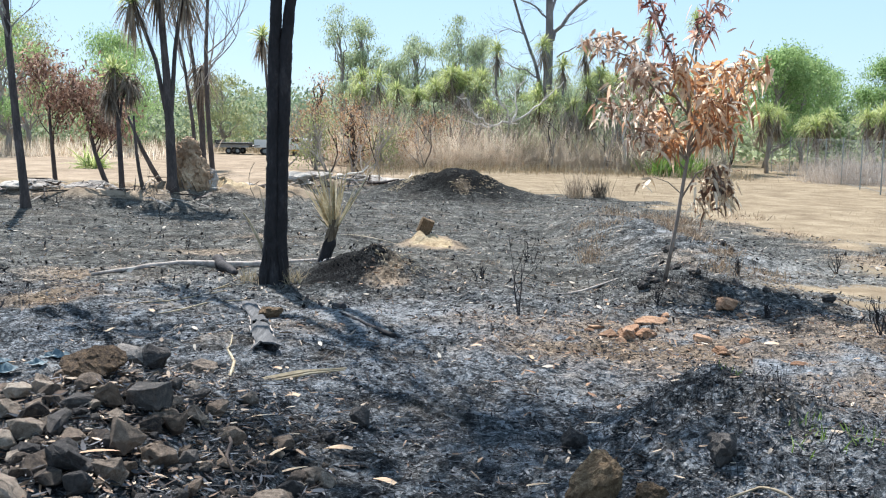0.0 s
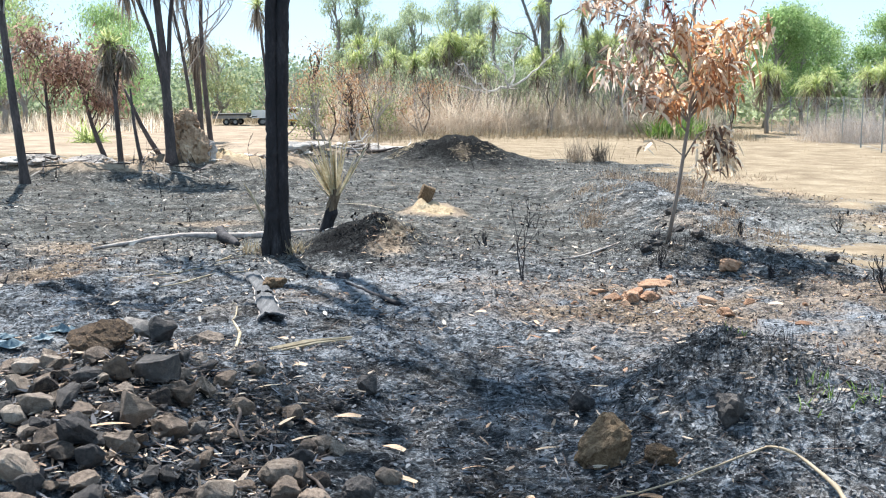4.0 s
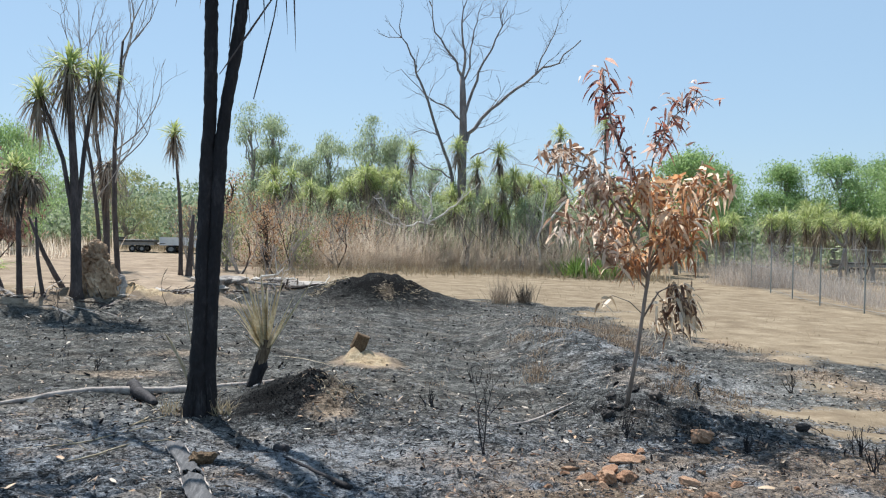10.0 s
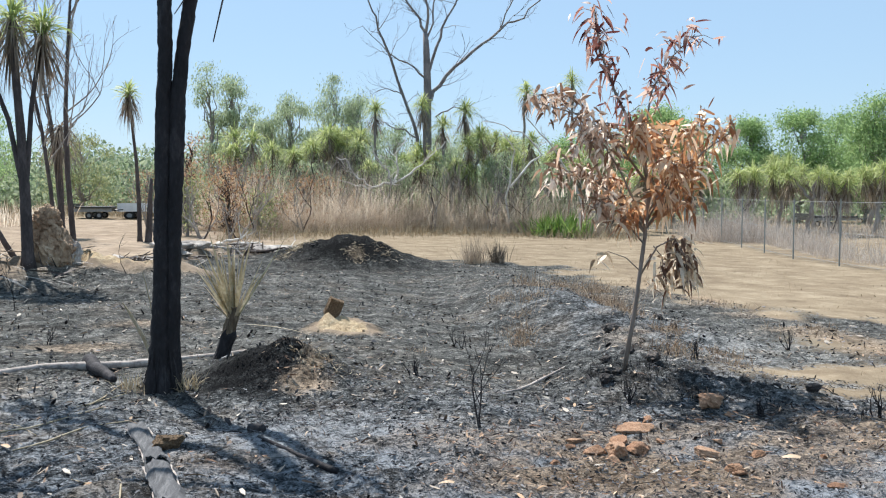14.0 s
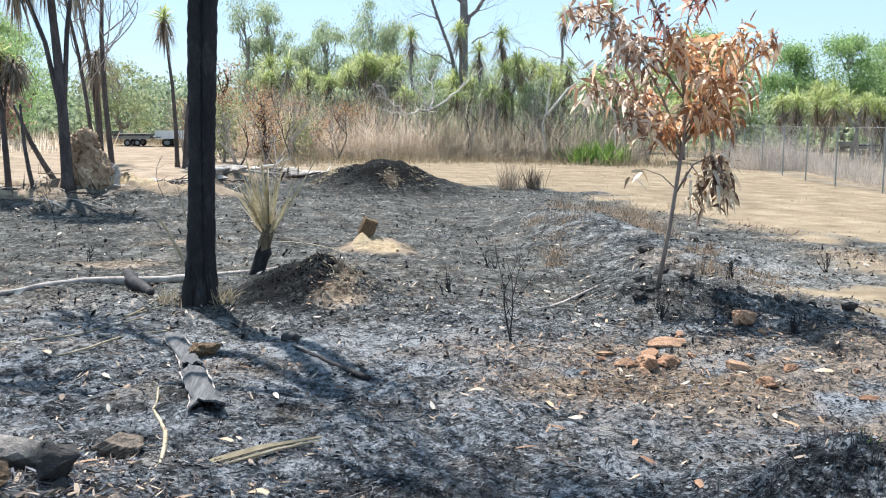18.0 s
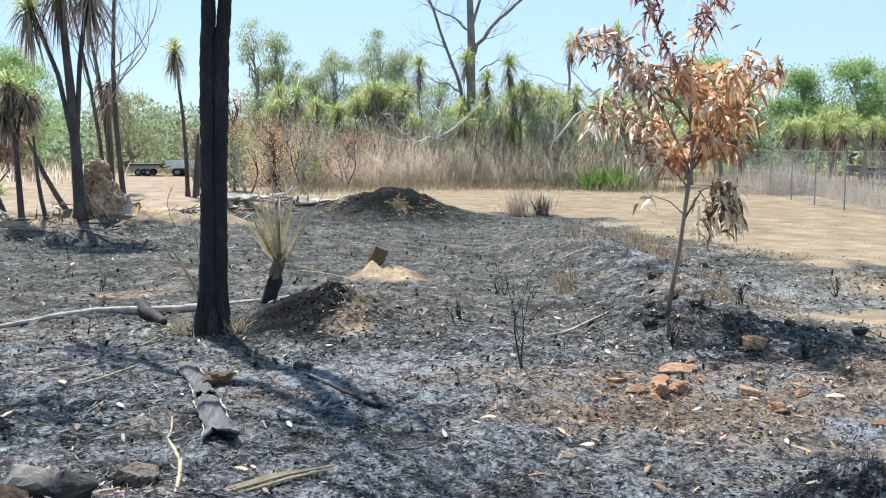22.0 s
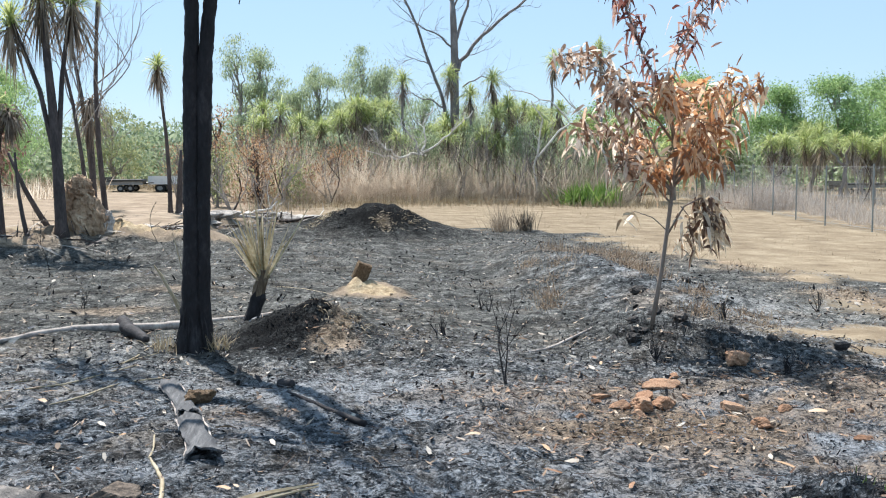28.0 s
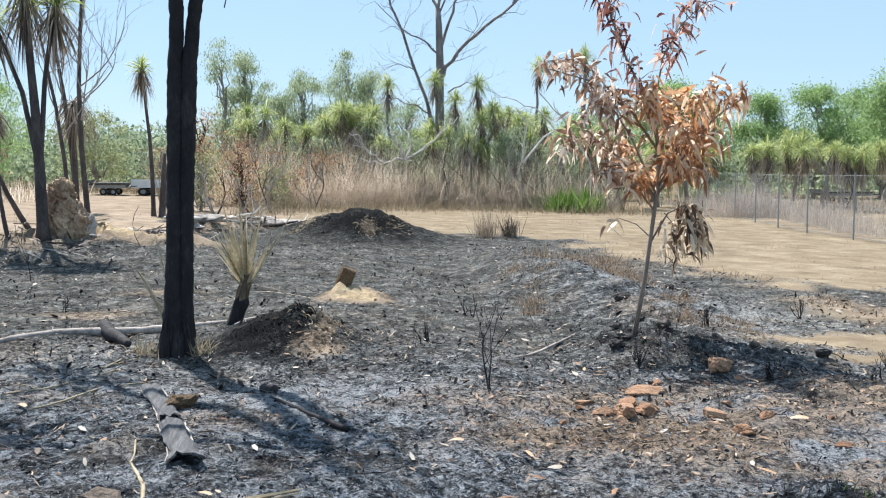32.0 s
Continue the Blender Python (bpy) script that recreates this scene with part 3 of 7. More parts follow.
# ---- building helpers ----
class Geo:
    """Vertices and faces gathered for one mesh."""

    def __init__(self):
        self.v, self.f = [], []

    def tube(self, pts, radii, n=7, cap=True):
        pts = [Vector(p) for p in pts]
        base = len(self.v)
        ref = Vector((0.31, 0.95, 0.05))
        for i, p in enumerate(pts):
            d = (pts[min(i + 1, len(pts) - 1)] - pts[max(i - 1, 0)]).normalized()
            a = d.cross(ref)
            if a.length < 0.1:
                a = d.cross(Vector((1, 0, 0)))
            a.normalize()
            b = d.cross(a)
            for k in range(n):
                w = 2 * math.pi * k / n
                self.v.append(p + (a * math.cos(w) + b * math.sin(w)) * radii[i])
        for i in range(len(pts) - 1):
            for k in range(n):
                q, r = base + i * n, (k + 1) % n
                self.f.append((q + k, q + r, q + n + r, q + n + k))
        if cap:
            self.f.append(tuple(base + k for k in reversed(range(n))))
            self.f.append(tuple(base + (len(pts) - 1) * n + k for k in range(n)))
        return self

    def arrays(self, verts, faces):
        base = len(self.v)
        self.v.extend(map(tuple, verts))
        self.f.extend(tuple(int(i) + base for i in q) for q in faces)
        return self

    def box(self, x0, x1, y0, y1, z0, z1):
        vs = [(x, y, z) for z in (z0, z1) for y in (y0, y1) for x in (x0, x1)]
        return self.arrays(vs, [(0, 2, 3, 1), (4, 5, 7, 6), (0, 1, 5, 4), (2, 6, 7, 3), (0, 4, 6, 2), (1, 3, 7, 5)])

    def leaves(self, at, way, length, width, bend=0.25, rng=None):
        """Pointed leaves, folded once along their length."""
        n = len(at)
        rng = rng or np.random.default_rng(1)
        way = way / np.maximum(np.linalg.norm(way, axis=1, keepdims=True), 1e-6)
        side = np.cross(way, rng.normal(size=(n, 3)))
        side /= np.maximum(np.linalg.norm(side, axis=1, keepdims=True), 1e-6)
        length, width = np.broadcast_to(length, n)[:, None], np.broadcast_to(width, n)[:, None]
        down = np.array([0, 0, -1.0])
        mid, tip = at + way * length * 0.45, at + way * length + down * length * bend
        v = np.stack([at, mid - side * width / 2, mid + side * width / 2, tip], 1).reshape(-1, 3)
        o = 4 * np.arange(n)[:, None]
        f = np.concatenate([o + [0, 2, 1], o + [1, 2, 3]], 0)
        return self.arrays(v, f)

    def straps(self, at, way, length, width, droop, seg=4, flat=None):
        """Long tapering blades that arch over and hang."""
        n = len(at)
        way = way / np.maximum(np.linalg.norm(way, axis=1, keepdims=True), 1e-6)
        side = np.cross(way, np.array([0.03, 0.05, 1.0]))
        if flat is not None:
            side = side * np.cos(flat)[:, None] + np.cross(side, way) * np.sin(flat)[:, None]
        side /= np.maximum(np.linalg.norm(side, axis=1, keepdims=True), 1e-6)
        length, width, droop = (np.broadcast_to(k, n)[:, None] for k in (length, width, droop))
        rows = []
        for i in range(seg + 1):
            s = i / seg
            p = at + way * length * (s - 0.25 * droop * s * s) + np.array([0, 0, -1.0]) * length * droop * s * s
            w = width * (0.55 + 0.9 * s if s < 0.4 else 0.91 * (1 - s) / 0.6 + 0.06) / 2
            rows += [p - side * w, p + side * w]
        v = np.stack(rows, 1).reshape(-1, 3)
        o = (2 * (seg + 1)) * np.arange(n)[:, None]
        f = np.concatenate([o + [2 * i, 2 * i + 1, 2 * i + 3, 2 * i + 2] for i in range(seg)], 0)
        return self.arrays(v, f)

    def mesh(self, name, material, smooth_faces=False):
        me = bpy.data.meshes.new(name)
        me.from_pydata([tuple(p) for p in self.v], [], self.f)
        me.validate()
        if smooth_faces:
            me.shade_smooth()
        me.materials.append(material)
        return me


def part(name, geo, material, parent=None, label="", smooth_faces=False):
    ob = new(name, geo.mesh(name, material, smooth_faces))
    if parent is not None:
        ob.parent = parent
    if label:
        ob["label"] = label
    return ob


def thing(name, label, category, at=(0, 0, 0), group="", kind=""):
    ob = new(name)
    ob.location = at
    ob.empty_display_size = 0.1
    return tagged(ob, label, category, group, kind)


def limb(rng, start, end, wiggle, n=5):
    """A crooked line from start to end."""
    a, b = np.array(start, float), np.array(end, float)
    pts = [a + (b - a) * i / n + (rng.normal(size=3) * wiggle if 0 < i < n else 0) for i in range(n + 1)]
    return [tuple(p) for p in pts]


def taper(r0, r1, n):
    return [r0 + (r1 - r0) * i / (n - 1) for i in range(n)]


# ---- rocks ----
def ico(sub):
    bm = bmesh.new()
    bmesh.ops.create_icosphere(bm, subdivisions=sub, radius=1.0)
    v = np.array([p.co[:] for p in bm.verts])
    f = [[q.index for q in p.verts] for p in bm.faces]
    bm.free()
    return v, f


ICO2, ICO3, ICO4 = ico(2), ico(3), ico(4)


def rock_mesh(name, seed, material, size=(1, 1, 0.7), planes=11, rough=0.03, ball=ICO3, sharp=0.78):
    """An angular stone: a ball cut by random planes, then roughened."""
    rng = np.random.default_rng(seed)
    v, f = ball
    nrm = rng.normal(size=(planes, 3))
    nrm /= np.linalg.norm(nrm, axis=1, keepdims=True)
    d = rng.uniform(sharp - 0.30, sharp, planes)
    reach = np.where(v @ nrm.T > 0.05, d / np.maximum(v @ nrm.T, 0.05), 9)
    r = np.minimum(reach.min(1), 1.05)
    r = r * (1 + rough * (vnoise(v[:, 0] * 3 + v[:, 2] * 2, v[:, 1] * 3 - v[:, 2], 0.7, seed % 17 + 1) - 0.5) * 2)
    r = r * (1 + rough * 0.6 * (vnoise(v[:, 0] * 9 + v[:, 2] * 5, v[:, 1] * 9 - v[:, 2] * 4, 0.7, seed % 13 + 2) - 0.5) * 2)
    p = v * r[:, None] * np.array(size)
    me = bpy.data.meshes.new(name)
    me.from_pydata(p.tolist(), [], f)
    me.validate()
    me.materials.append(material)
    return me


def put_rock(name, me, x, y, scale, turn, label, group="", sink=0.25, lift=None, tilt=(0, 0), category="rock"):
    ob = new(name, me)
    zs = [v.co.z for v in me.vertices]
    z = ground_z(x, y) if lift is None else lift
    ob.matrix_world = pose(x, y, z - min(zs) * scale * (1 - sink), tilt[0], tilt[1], turn) @ Matrix.Diagonal((scale, scale, scale, 1))
    return tagged(ob, label, category, group)


def hull_stone(name, seed, material, size=(1, 0.8, 0.65), points=15, edge=0.05, boxy=False):
    """A broken stone: flat faces with slightly worn edges."""
    rng = np.random.default_rng(seed)
    bm = bmesh.new()
    p = rng.normal(size=(points, 3))
    p /= np.linalg.norm(p, axis=1, keepdims=True)
    if boxy:
        corners = np.array([(a, b, c) for a in (-1, 1) for b in (-1, 1) for c in (-1, 1)]) * rng.uniform(0.55, 0.85, (8, 3))
        p = np.concatenate([p[: points // 2] * 0.92, corners])
    points = len(p)
    for q in p * rng.uniform(0.8, 1.05, (points, 1)) * np.array(size):
        bm.verts.new(q)
    bmesh.ops.convex_hull(bm, input=bm.verts)
    loose = [v for v in bm.verts if not v.link_faces]
    bmesh.ops.delete(bm, geom=loose, context="VERTS")
    bmesh.ops.dissolve_limit(bm, angle_limit=radians(12), verts=bm.verts, edges=bm.edges)
    bmesh.ops.bevel(bm, geom=bm.edges[:], offset=edge, segments=2, profile=0.6, affect="EDGES", clamp_overlap=True)
    bmesh.ops.triangulate(bm, faces=bm.faces)
    bmesh.ops.subdivide_edges(bm, edges=[e for e in bm.edges if e.calc_length() > 0.22], cuts=2)
    for v in bm.verts:
        v.co *= 1 + 0.20 * (float(vnoise(v.co.x * 2 + v.co.z, v.co.y * 2 - v.co.z * 1.6, 0.6, seed % 11 + 1)) - 0.5) + 0.08 * (float(vnoise(v.co.x * 6 + v.co.z * 3, v.co.y * 6 - v.co.z * 5, 0.6, seed % 7 + 1)) - 0.5)
    me = bpy.data.meshes.new(name)
    bm.to_mesh(me)
    bm.free()
    me.materials.append(material)
    return me


rng = np.random.default_rng(5)
STONES = [hull_stone("rock", 100 + i, (ROCK, ROCK_DARK, ROCK_TAN, ROCK)[i % 4], (1, rng.uniform(0.65, 0.95), rng.uniform(0.5, 0.75)), int(rng.integers(14, 26)), 0.09) for i in range(16)]
PILE_TAN = [(-1.36, 4.36, 0.14), (-1.43, 4.31, 0.11), (-1.24, 3.86, 0.17), (-0.93, 4.07, 0.14), (-1.48, 4.81, 0.12), (-0.55, 3.96, 0.14), (-0.68, 3.87, 0.10), (-0.82, 3.62, 0.12), (-1.57, 4.77, 0.12), (-0.70, 3.72, 0.11), (-1.56, 4.62, 0.13)]
PILE_BROWN = [(-1.25, 4.42, 0.14), (-0.97, 4.31, 0.17), (-0.83, 4.35, 0.16), (-1.10, 4.07, 0.15), (-1.12, 3.99, 0.11), (-1.00, 3.95, 0.10), (-0.98, 3.82, 0.11), (-1.15, 3.71, 0.16), (-0.94, 3.73, 0.13), (-1.40, 4.50, 0.13), (-1.24, 4.61, 0.13), (-1.13, 4.67, 0.14), (-0.31, 4.06, 0.14), (-0.40, 3.90, 0.11), (-0.21, 4.26, 0.09), (-0.60, 3.74, 0.13), (-0.49, 4.15, 0.09), (-0.96, 3.63, 0.13), (-1.18, 3.60, 0.14), (-0.66, 4.23, 0.09), (-0.79, 3.98, 0.10), (-0.92, 4.58, 0.10)]
for i, (x, y, s) in enumerate(PILE_TAN + PILE_BROWN):
    tan = i < len(PILE_TAN)
    me = STONES[(2, 6, 10, 14)[i % 4]] if tan else STONES[(0, 1, 3, 4, 5, 8, 9, 11, 12, 13)[i % 10]]
    put_rock("rock", me, x, y, s * 0.65, float(rng.uniform(0, 360)), "pale tan angular rock in a rock pile" if tan else "brown sooty angular rock in a rock pile", "rocks in the pile", 0.15, tilt=(rng.uniform(-20, 20), rng.uniform(-20, 20)))
taken = np.array([(x, y) for x, y, _ in PILE_TAN + PILE_BROWN])
made = 0
while made < 240:
    x, y = rng.normal(-1.05, 0.42), rng.normal(4.25, 0.62)
    s = 0.022 + 0.06 * rng.uniform() ** 2
    if y < 3.2 or y > 5.6 or x < -1.9 or x > -0.15 or np.hypot(*(taken - (x, y)).T).min() < s * 0.6:
        continue
    taken = np.vstack([taken, (x, y)])
    put_rock("rock", STONES[int(rng.integers(0, 16))], x, y, s, float(rng.uniform(0, 360)), "small brown rock in a rock pile", "rocks in the pile", 0.3, tilt=(rng.uniform(-25, 25), rng.uniform(-25, 25)))
    made += 1
put_rock("laterite_slab", rock_mesh("laterite_slab", 41, LATERITE, (1, 0.75, 0.42), 18, 0.10, ICO4), -1.34, 5.06, 0.21, 15, "crumbly orange-brown laterite slab on the rock pile", "rocks in the pile", 0.1, tilt=(6, -4))
put_rock("brick_shaped_rock", hull_stone("brick_shaped_rock", 52, ROCK_DARK, (1, 0.75, 0.60), 8, 0.05, True), -1.0, 4.77, 0.125, -12, "flat-topped brown block on the rock pile", "rocks in the pile", 0.1)
put_rock("dark_rock", hull_stone("dark_rock", 63, ROCK_DARK, (1.1, 0.8, 0.7), 12, 0.06), -1.20, 5.41, 0.125, 30, "sooty black pointed rock on the rock pile", "rocks in the pile", 0.1)
put_rock("grey_rock", rock_mesh("grey_rock", 64, ASHROCK, (1, 0.8, 0.55), 10, 0.03), -1.41, 5.72, 0.17, 70, "flat ash-grey rock behind the rock pile", "rocks in the pile", 0.1)
put_rock("rock", rock_mesh("rock", 66, ROCK_TAN, (1, 0.85, 0.5), 10, 0.08, ICO4), -1.24, 6.53, 0.12, 200, "brown angular rock behind the rock pile", "rocks in the pile", 0.2)
put_rock("rock", STONES[0], -0.79, 5.18, 0.075, 20, "pinkish brown rock beside the rock pile", "", 0.2)
put_rock("rock", STONES[5], -0.13, 5.64, 0.09, 80, "charred round rock half buried in ash", "", 0.3)
put_rock("laterite_block", rock_mesh("laterite_block", 71, LATERITE, (1.1, 0.66, 0.58), 12, 0.16, ICO4), 0.98, 4.66, 0.19, 14, "leaning orange-brown laterite block in ash", "", 0.3, tilt=(8, -50))
put_rock("laterite_block", rock_mesh("laterite_block", 72, ROCK_DARK, (1, 0.7, 0.8), 16, 0.12), 0.96, 5.28, 0.09, 25, "small sooty laterite lump in ash", "", 0.2)
put_rock("clod", rock_mesh("clod", 73, LATERITE, (1, 0.8, 0.6), 20, 0.2, ICO3), 1.22, 4.62, 0.10, 140, "burnt reddish clod of earth in ash", "", 0.3, category="clod")
put_rock("clod", rock_mesh("clod", 74, ROCK_DARK, (1, 0.8, 0.9), 20, 0.2, ICO3), 1.60, 4.85, 0.12, 40, "black charred clod on the burnt mound", "", 0.3, category="clod")
put_rock("clod", rock_mesh("clod", 75, LATERITE, (1, 0.8, 0.6), 20, 0.2, ICO3), -1.12, 8.30, 0.14, 40, "dark brown crumbly clod on the ash", "", 0.3, category="clod")
for i, (x, y, s) in enumerate([(3.18, 12.6, 0.12), (2.95, 11.3, 0.10), (3.05, 10.9, 0.13), (2.45, 10.3, 0.12), (2.3, 10.0, 0.10), (3.3, 10.2, 0.09), (3.5, 9.9, 0.07), (3.75, 9.8, 0.07), (4.2, 13.8, 0.10), (4.05, 12.9, 0.09), (4.05, 9.75, 0.10), (2.6, 11.0, 0.08)]):
    put_rock("clod", rock_mesh("clod", 150 + i, ROCK_DARK, (1, 0.8, 0.6), 20, 0.25, ICO3), x, y, s, i * 51.0, "black charred clod on the burnt bank", "charred clods", 0.35, category="clod")
for i, (x, y, s) in enumerate([(-0.28, 10.2, 0.035), (-0.2, 10.3, 0.045), (-0.12, 10.22, 0.03), (-0.3, 10.42, 0.04), (-0.15, 10.46, 0.035), (-0.05, 10.35, 0.03), (-0.22, 10.12, 0.03), (0.0, 10.2, 0.03), (0.38, 13.1, 0.03), (-0.14, 13.0, 0.03), (0.12, 12.85, 0.025)]):
    put_rock("clod", rock_mesh("clod", 170 + i, SANDCLOD, (1, 0.8, 0.7), 20, 0.25, ICO3), x, y, s, i * 51.0, "tan crumbly clod of sandy earth", "tan clods", 0.5, category="clod")
heap = np.random.default_rng(55)
CLODS = [rock_mesh("clod", 190 + i, ROCK_DARK, (1, 0.8, 0.6), 18, 0.22, ICO2) for i in range(4)]
for i in range(9):
    x, y = heap.normal(0.6, 0.55), heap.normal(22.7, 0.2)
    put_rock("clod", CLODS[i % 4], x, y, heap.uniform(0.03, 0.09), i * 71.0, "small charred clod on the ash heap", "clods of the ash heap", 0.6, category="clod")
OR = [rock_mesh("orange_rock", 80 + i, ORANGE_ROCK, (1, 0.7, 0.45), 9, 0.09, ICO4, 0.72) for i in range(4)]
for i, (x, y, s) in enumerate([(2.12, 8.72, 0.15), (1.80, 8.18, 0.17), (1.95, 8.22, 0.12), (1.66, 8.22, 0.10), (1.88, 8.42, 0.11), (2.39, 8.15, 0.11), (2.45, 7.8, 0.10), (2.0, 8.3, 0.10), (1.6, 8.5, 0.08), (2.28, 8.95, 0.09), (1.72, 8.05, 0.07), (1.5, 8.3, 0.05), (2.2, 8.45, 0.06), (2.55, 8.3, 0.05), (2.7, 8.0, 0.07), (3.0, 9.1, 0.06), (2.9, 7.4, 0.06), (3.1, 7.9, 0.05), (1.3, 7.9, 0.05), (2.05, 7.6, 0.05)]):
    put_rock("orange_rock", OR[i % 4], x, y, s, i * 67.0, "broken orange rock lying in ash", "orange rocks", 0.62)
put_rock("orange_rock", rock_mesh("orange_rock", 91, ORANGE_ROCK, (1, 0.75, 0.62), 12, 0.14, ICO4, 0.8), 2.90, 9.28, 0.135, 40, "broken orange rock lying in ash", "orange rocks", 0.42, tilt=(14, -8))
put_rock("upright_stone", hull_stone("upright_stone", 91, LATERITE, (0.80, 0.5, 0.95), 8, 0.06, True), 0.05, 13.55, 0.165, 10, "dark upright stone on a pale sand heap", "", 0.0, tilt=(4, 28), category="stone")
BERM = [rock_mesh("ash_stone", 95 + i, ASHROCK, (1.2, 0.8, 0.34), 14, 0.10, ICO3) for i in range(4)]
for i in range(64):
    if i % 2 == 1:
        x, y = rng.uniform(-9, -3.8), rng.uniform(18.4, 20.8)
    else:
        k = rng.uniform(-0.2, 1.0)
        x, y = -4.2 + 3.2 * k + rng.normal() * 0.25, 20.8 + 5.6 * k + rng.normal() * 0.3
    if math.dist((x, y), (-4.7, 19.2)) < 1.2:
        x -= 2.4
    put_rock("ash_stone", BERM[i % 4], x, y, rng.uniform(0.13, 0.44), float(rng.uniform(0, 360)), "ash-covered grey stone in the windrow", "stones of the windrow", 0.55)

for x, y, s, a, mat in [(-0.36, 4.22, 0.085, 20, ROCK_TAN), (-0.05, 4.16, 0.075, 70, ROCK_DARK), (-0.20, 4.0, 0.07, 130, ROCK), (-0.45, 3.84, 0.075, 40, ROCK_DARK), (0.05, 4.40, 0.055, 10, ROCK)]:
    put_rock("rock", rock_mesh("rock", int(s * 1000 + a), mat, (1, 0.82, 0.72), 9, 0.07, ICO4, 1.02), x, y, s, a, "rounded bluish-brown rock at the foot of the rock pile", "rocks in the pile", 0.25)


def scrap(x, y, s, seed):
    """A crumpled scrap of sheet plastic."""
    rng = np.random.default_rng(seed)
    g, n = Geo(), 7
    for i in range(n):
        for j in range(n):
            u, v = i / (n - 1) - 0.5, j / (n - 1) - 0.5
            g.v.append((u * s * (1.3 + 0.4 * rng.uniform()), v * s * (0.8 + 0.4 * rng.uniform()), 0.012 + 0.75 * s * float(vnoise(u * 4 + seed, v * 4, 0.6, 3)) * (1 - 1.4 * max(abs(u), abs(v)))))
    for i in range(n - 1):
        for j in range(n - 1):
            a = i * n + j
            g.f.append((a, a + n, a + n + 1, a + 1))
    ob = part("plastic_scrap", g, BLUESCRAP)
    ob.location = (x, y, ground_z(x, y))
    tagged(ob, "crumpled faded blue plastic scrap on the ash", "scrap", "plastic scraps")


for k, (x, y, s) in enumerate([(-2.48, 6.5, 0.13), (-2.33, 6.66, 0.08), (-2.30, 6.9, 0.11), (-2.62, 6.75, 0.09), (-2.05, 7.1, 0.07)]):
    scrap(x, y, s, 5 + k)

# ---- termite mound ----
termite = thing("termite_mound", "lumpy tan and brown termite mound by a charred trunk", "termite mound", (-4.72, 19.4, ground_z(-4.72, 19.4) - 0.02))
LOBES = [(-0.08, 0, 0.20, 0.32, 0.34), (-0.16, 0.02, 0.62, 0.22, 0.26), (0.02, -0.04, 0.74, 0.20, 0.22), (0.12, -0.08, 0.44, 0.24, 0.24), (-0.22, -0.06, 0.40, 0.18, 0.22), (0.26, -0.10, 0.20, 0.20, 0.26), (0.02, -0.16, 0.22, 0.22, 0.24), (0.38, -0.06, 0.16, 0.15, 0.24), (-0.04, -0.02, 0.88, 0.13, 0.12)]
for k, (cx, cy, cz, rx, rz) in enumerate(LOBES):
    ball, faces = ICO4
    v = ball.copy()
    if cz < 0.3:
        v[v[:, 2] < 0, 2] *= 1.6

    def crag(s, q):
        return vnoise(ball[:, 0] * s + ball[:, 2] * s * 0.7, ball[:, 1] * s - ball[:, 2] * s * 0.9, 1.0, q + k) - 0.5

    lump = 1 + 0.34 * crag(2.2, 6) + 0.40 * crag(4.5, 7) + 0.26 * crag(9.0, 8)
    v = v * lump[:, None] * np.array([rx, rx * 0.9, rz]) + np.array([cx, cy, cz])
    part("lobe", Geo().arrays(v, faces), ASHROCK if k == 7 else TERMITE, termite)


# ---- charred trees of the clearing ----
def blades(geo, rng, at, n, length, width, spread, lift, droop, seg=4, down=0.0):
    """A rosette of blades from one point."""
    a = rng.uniform(0, 2 * math.pi, n)
    e = rng.uniform(lift[0], lift[1], n)
    way = np.stack([np.cos(a) * np.cos(e), np.sin(a) * np.cos(e), np.sin(e)], 1)
    at = np.array(at) + way * rng.uniform(0, spread, n)[:, None] + np.array([0, 0, -1]) * rng.uniform(0, down + 1e-6, n)[:, None]
    geo.straps(at, way, rng.uniform(length * 0.65, length * 1.1, n), rng.uniform(0.7, 1.2, n) * width, rng.uniform(droop[0], droop[1], n), seg, rng.uniform(-0.6, 0.6, n))


def grow(geo, rng, start, way, length, radius, level, sides=6, spread=0.55, up=0.15, tips=None, ratio=0.62):
    """Branches that fork and thin out."""
    pts, p, d = [Vector(start)], Vector(start), Vector(way).normalized()
    n = 4
    for i in range(n):
        d = (d + Vector(rng.normal(size=3)) * 0.13 + Vector((0, 0, up * 0.4))).normalized()
        p = p + d * length / n
        pts.append(p.copy())
    geo.tube(pts, taper(radius, radius * 0.6, n + 1), sides, False)
    if level == 0:
        if tips is not None:
            tips += [tuple(q) for q in pts[2:]]
        return
    for k in range(int(rng.integers(2, 4))):
        w = (d + Vector(rng.normal(size=3)) * spread + Vector((0, 0, up))).normalized()
        grow(geo, rng, pts[-1 if k < 2 else 2], w, length * rng.uniform(ratio * 0.85, ratio * 1.2), radius * 0.58, level - 1, max(3, sides - 1), spread, up, tips, ratio)


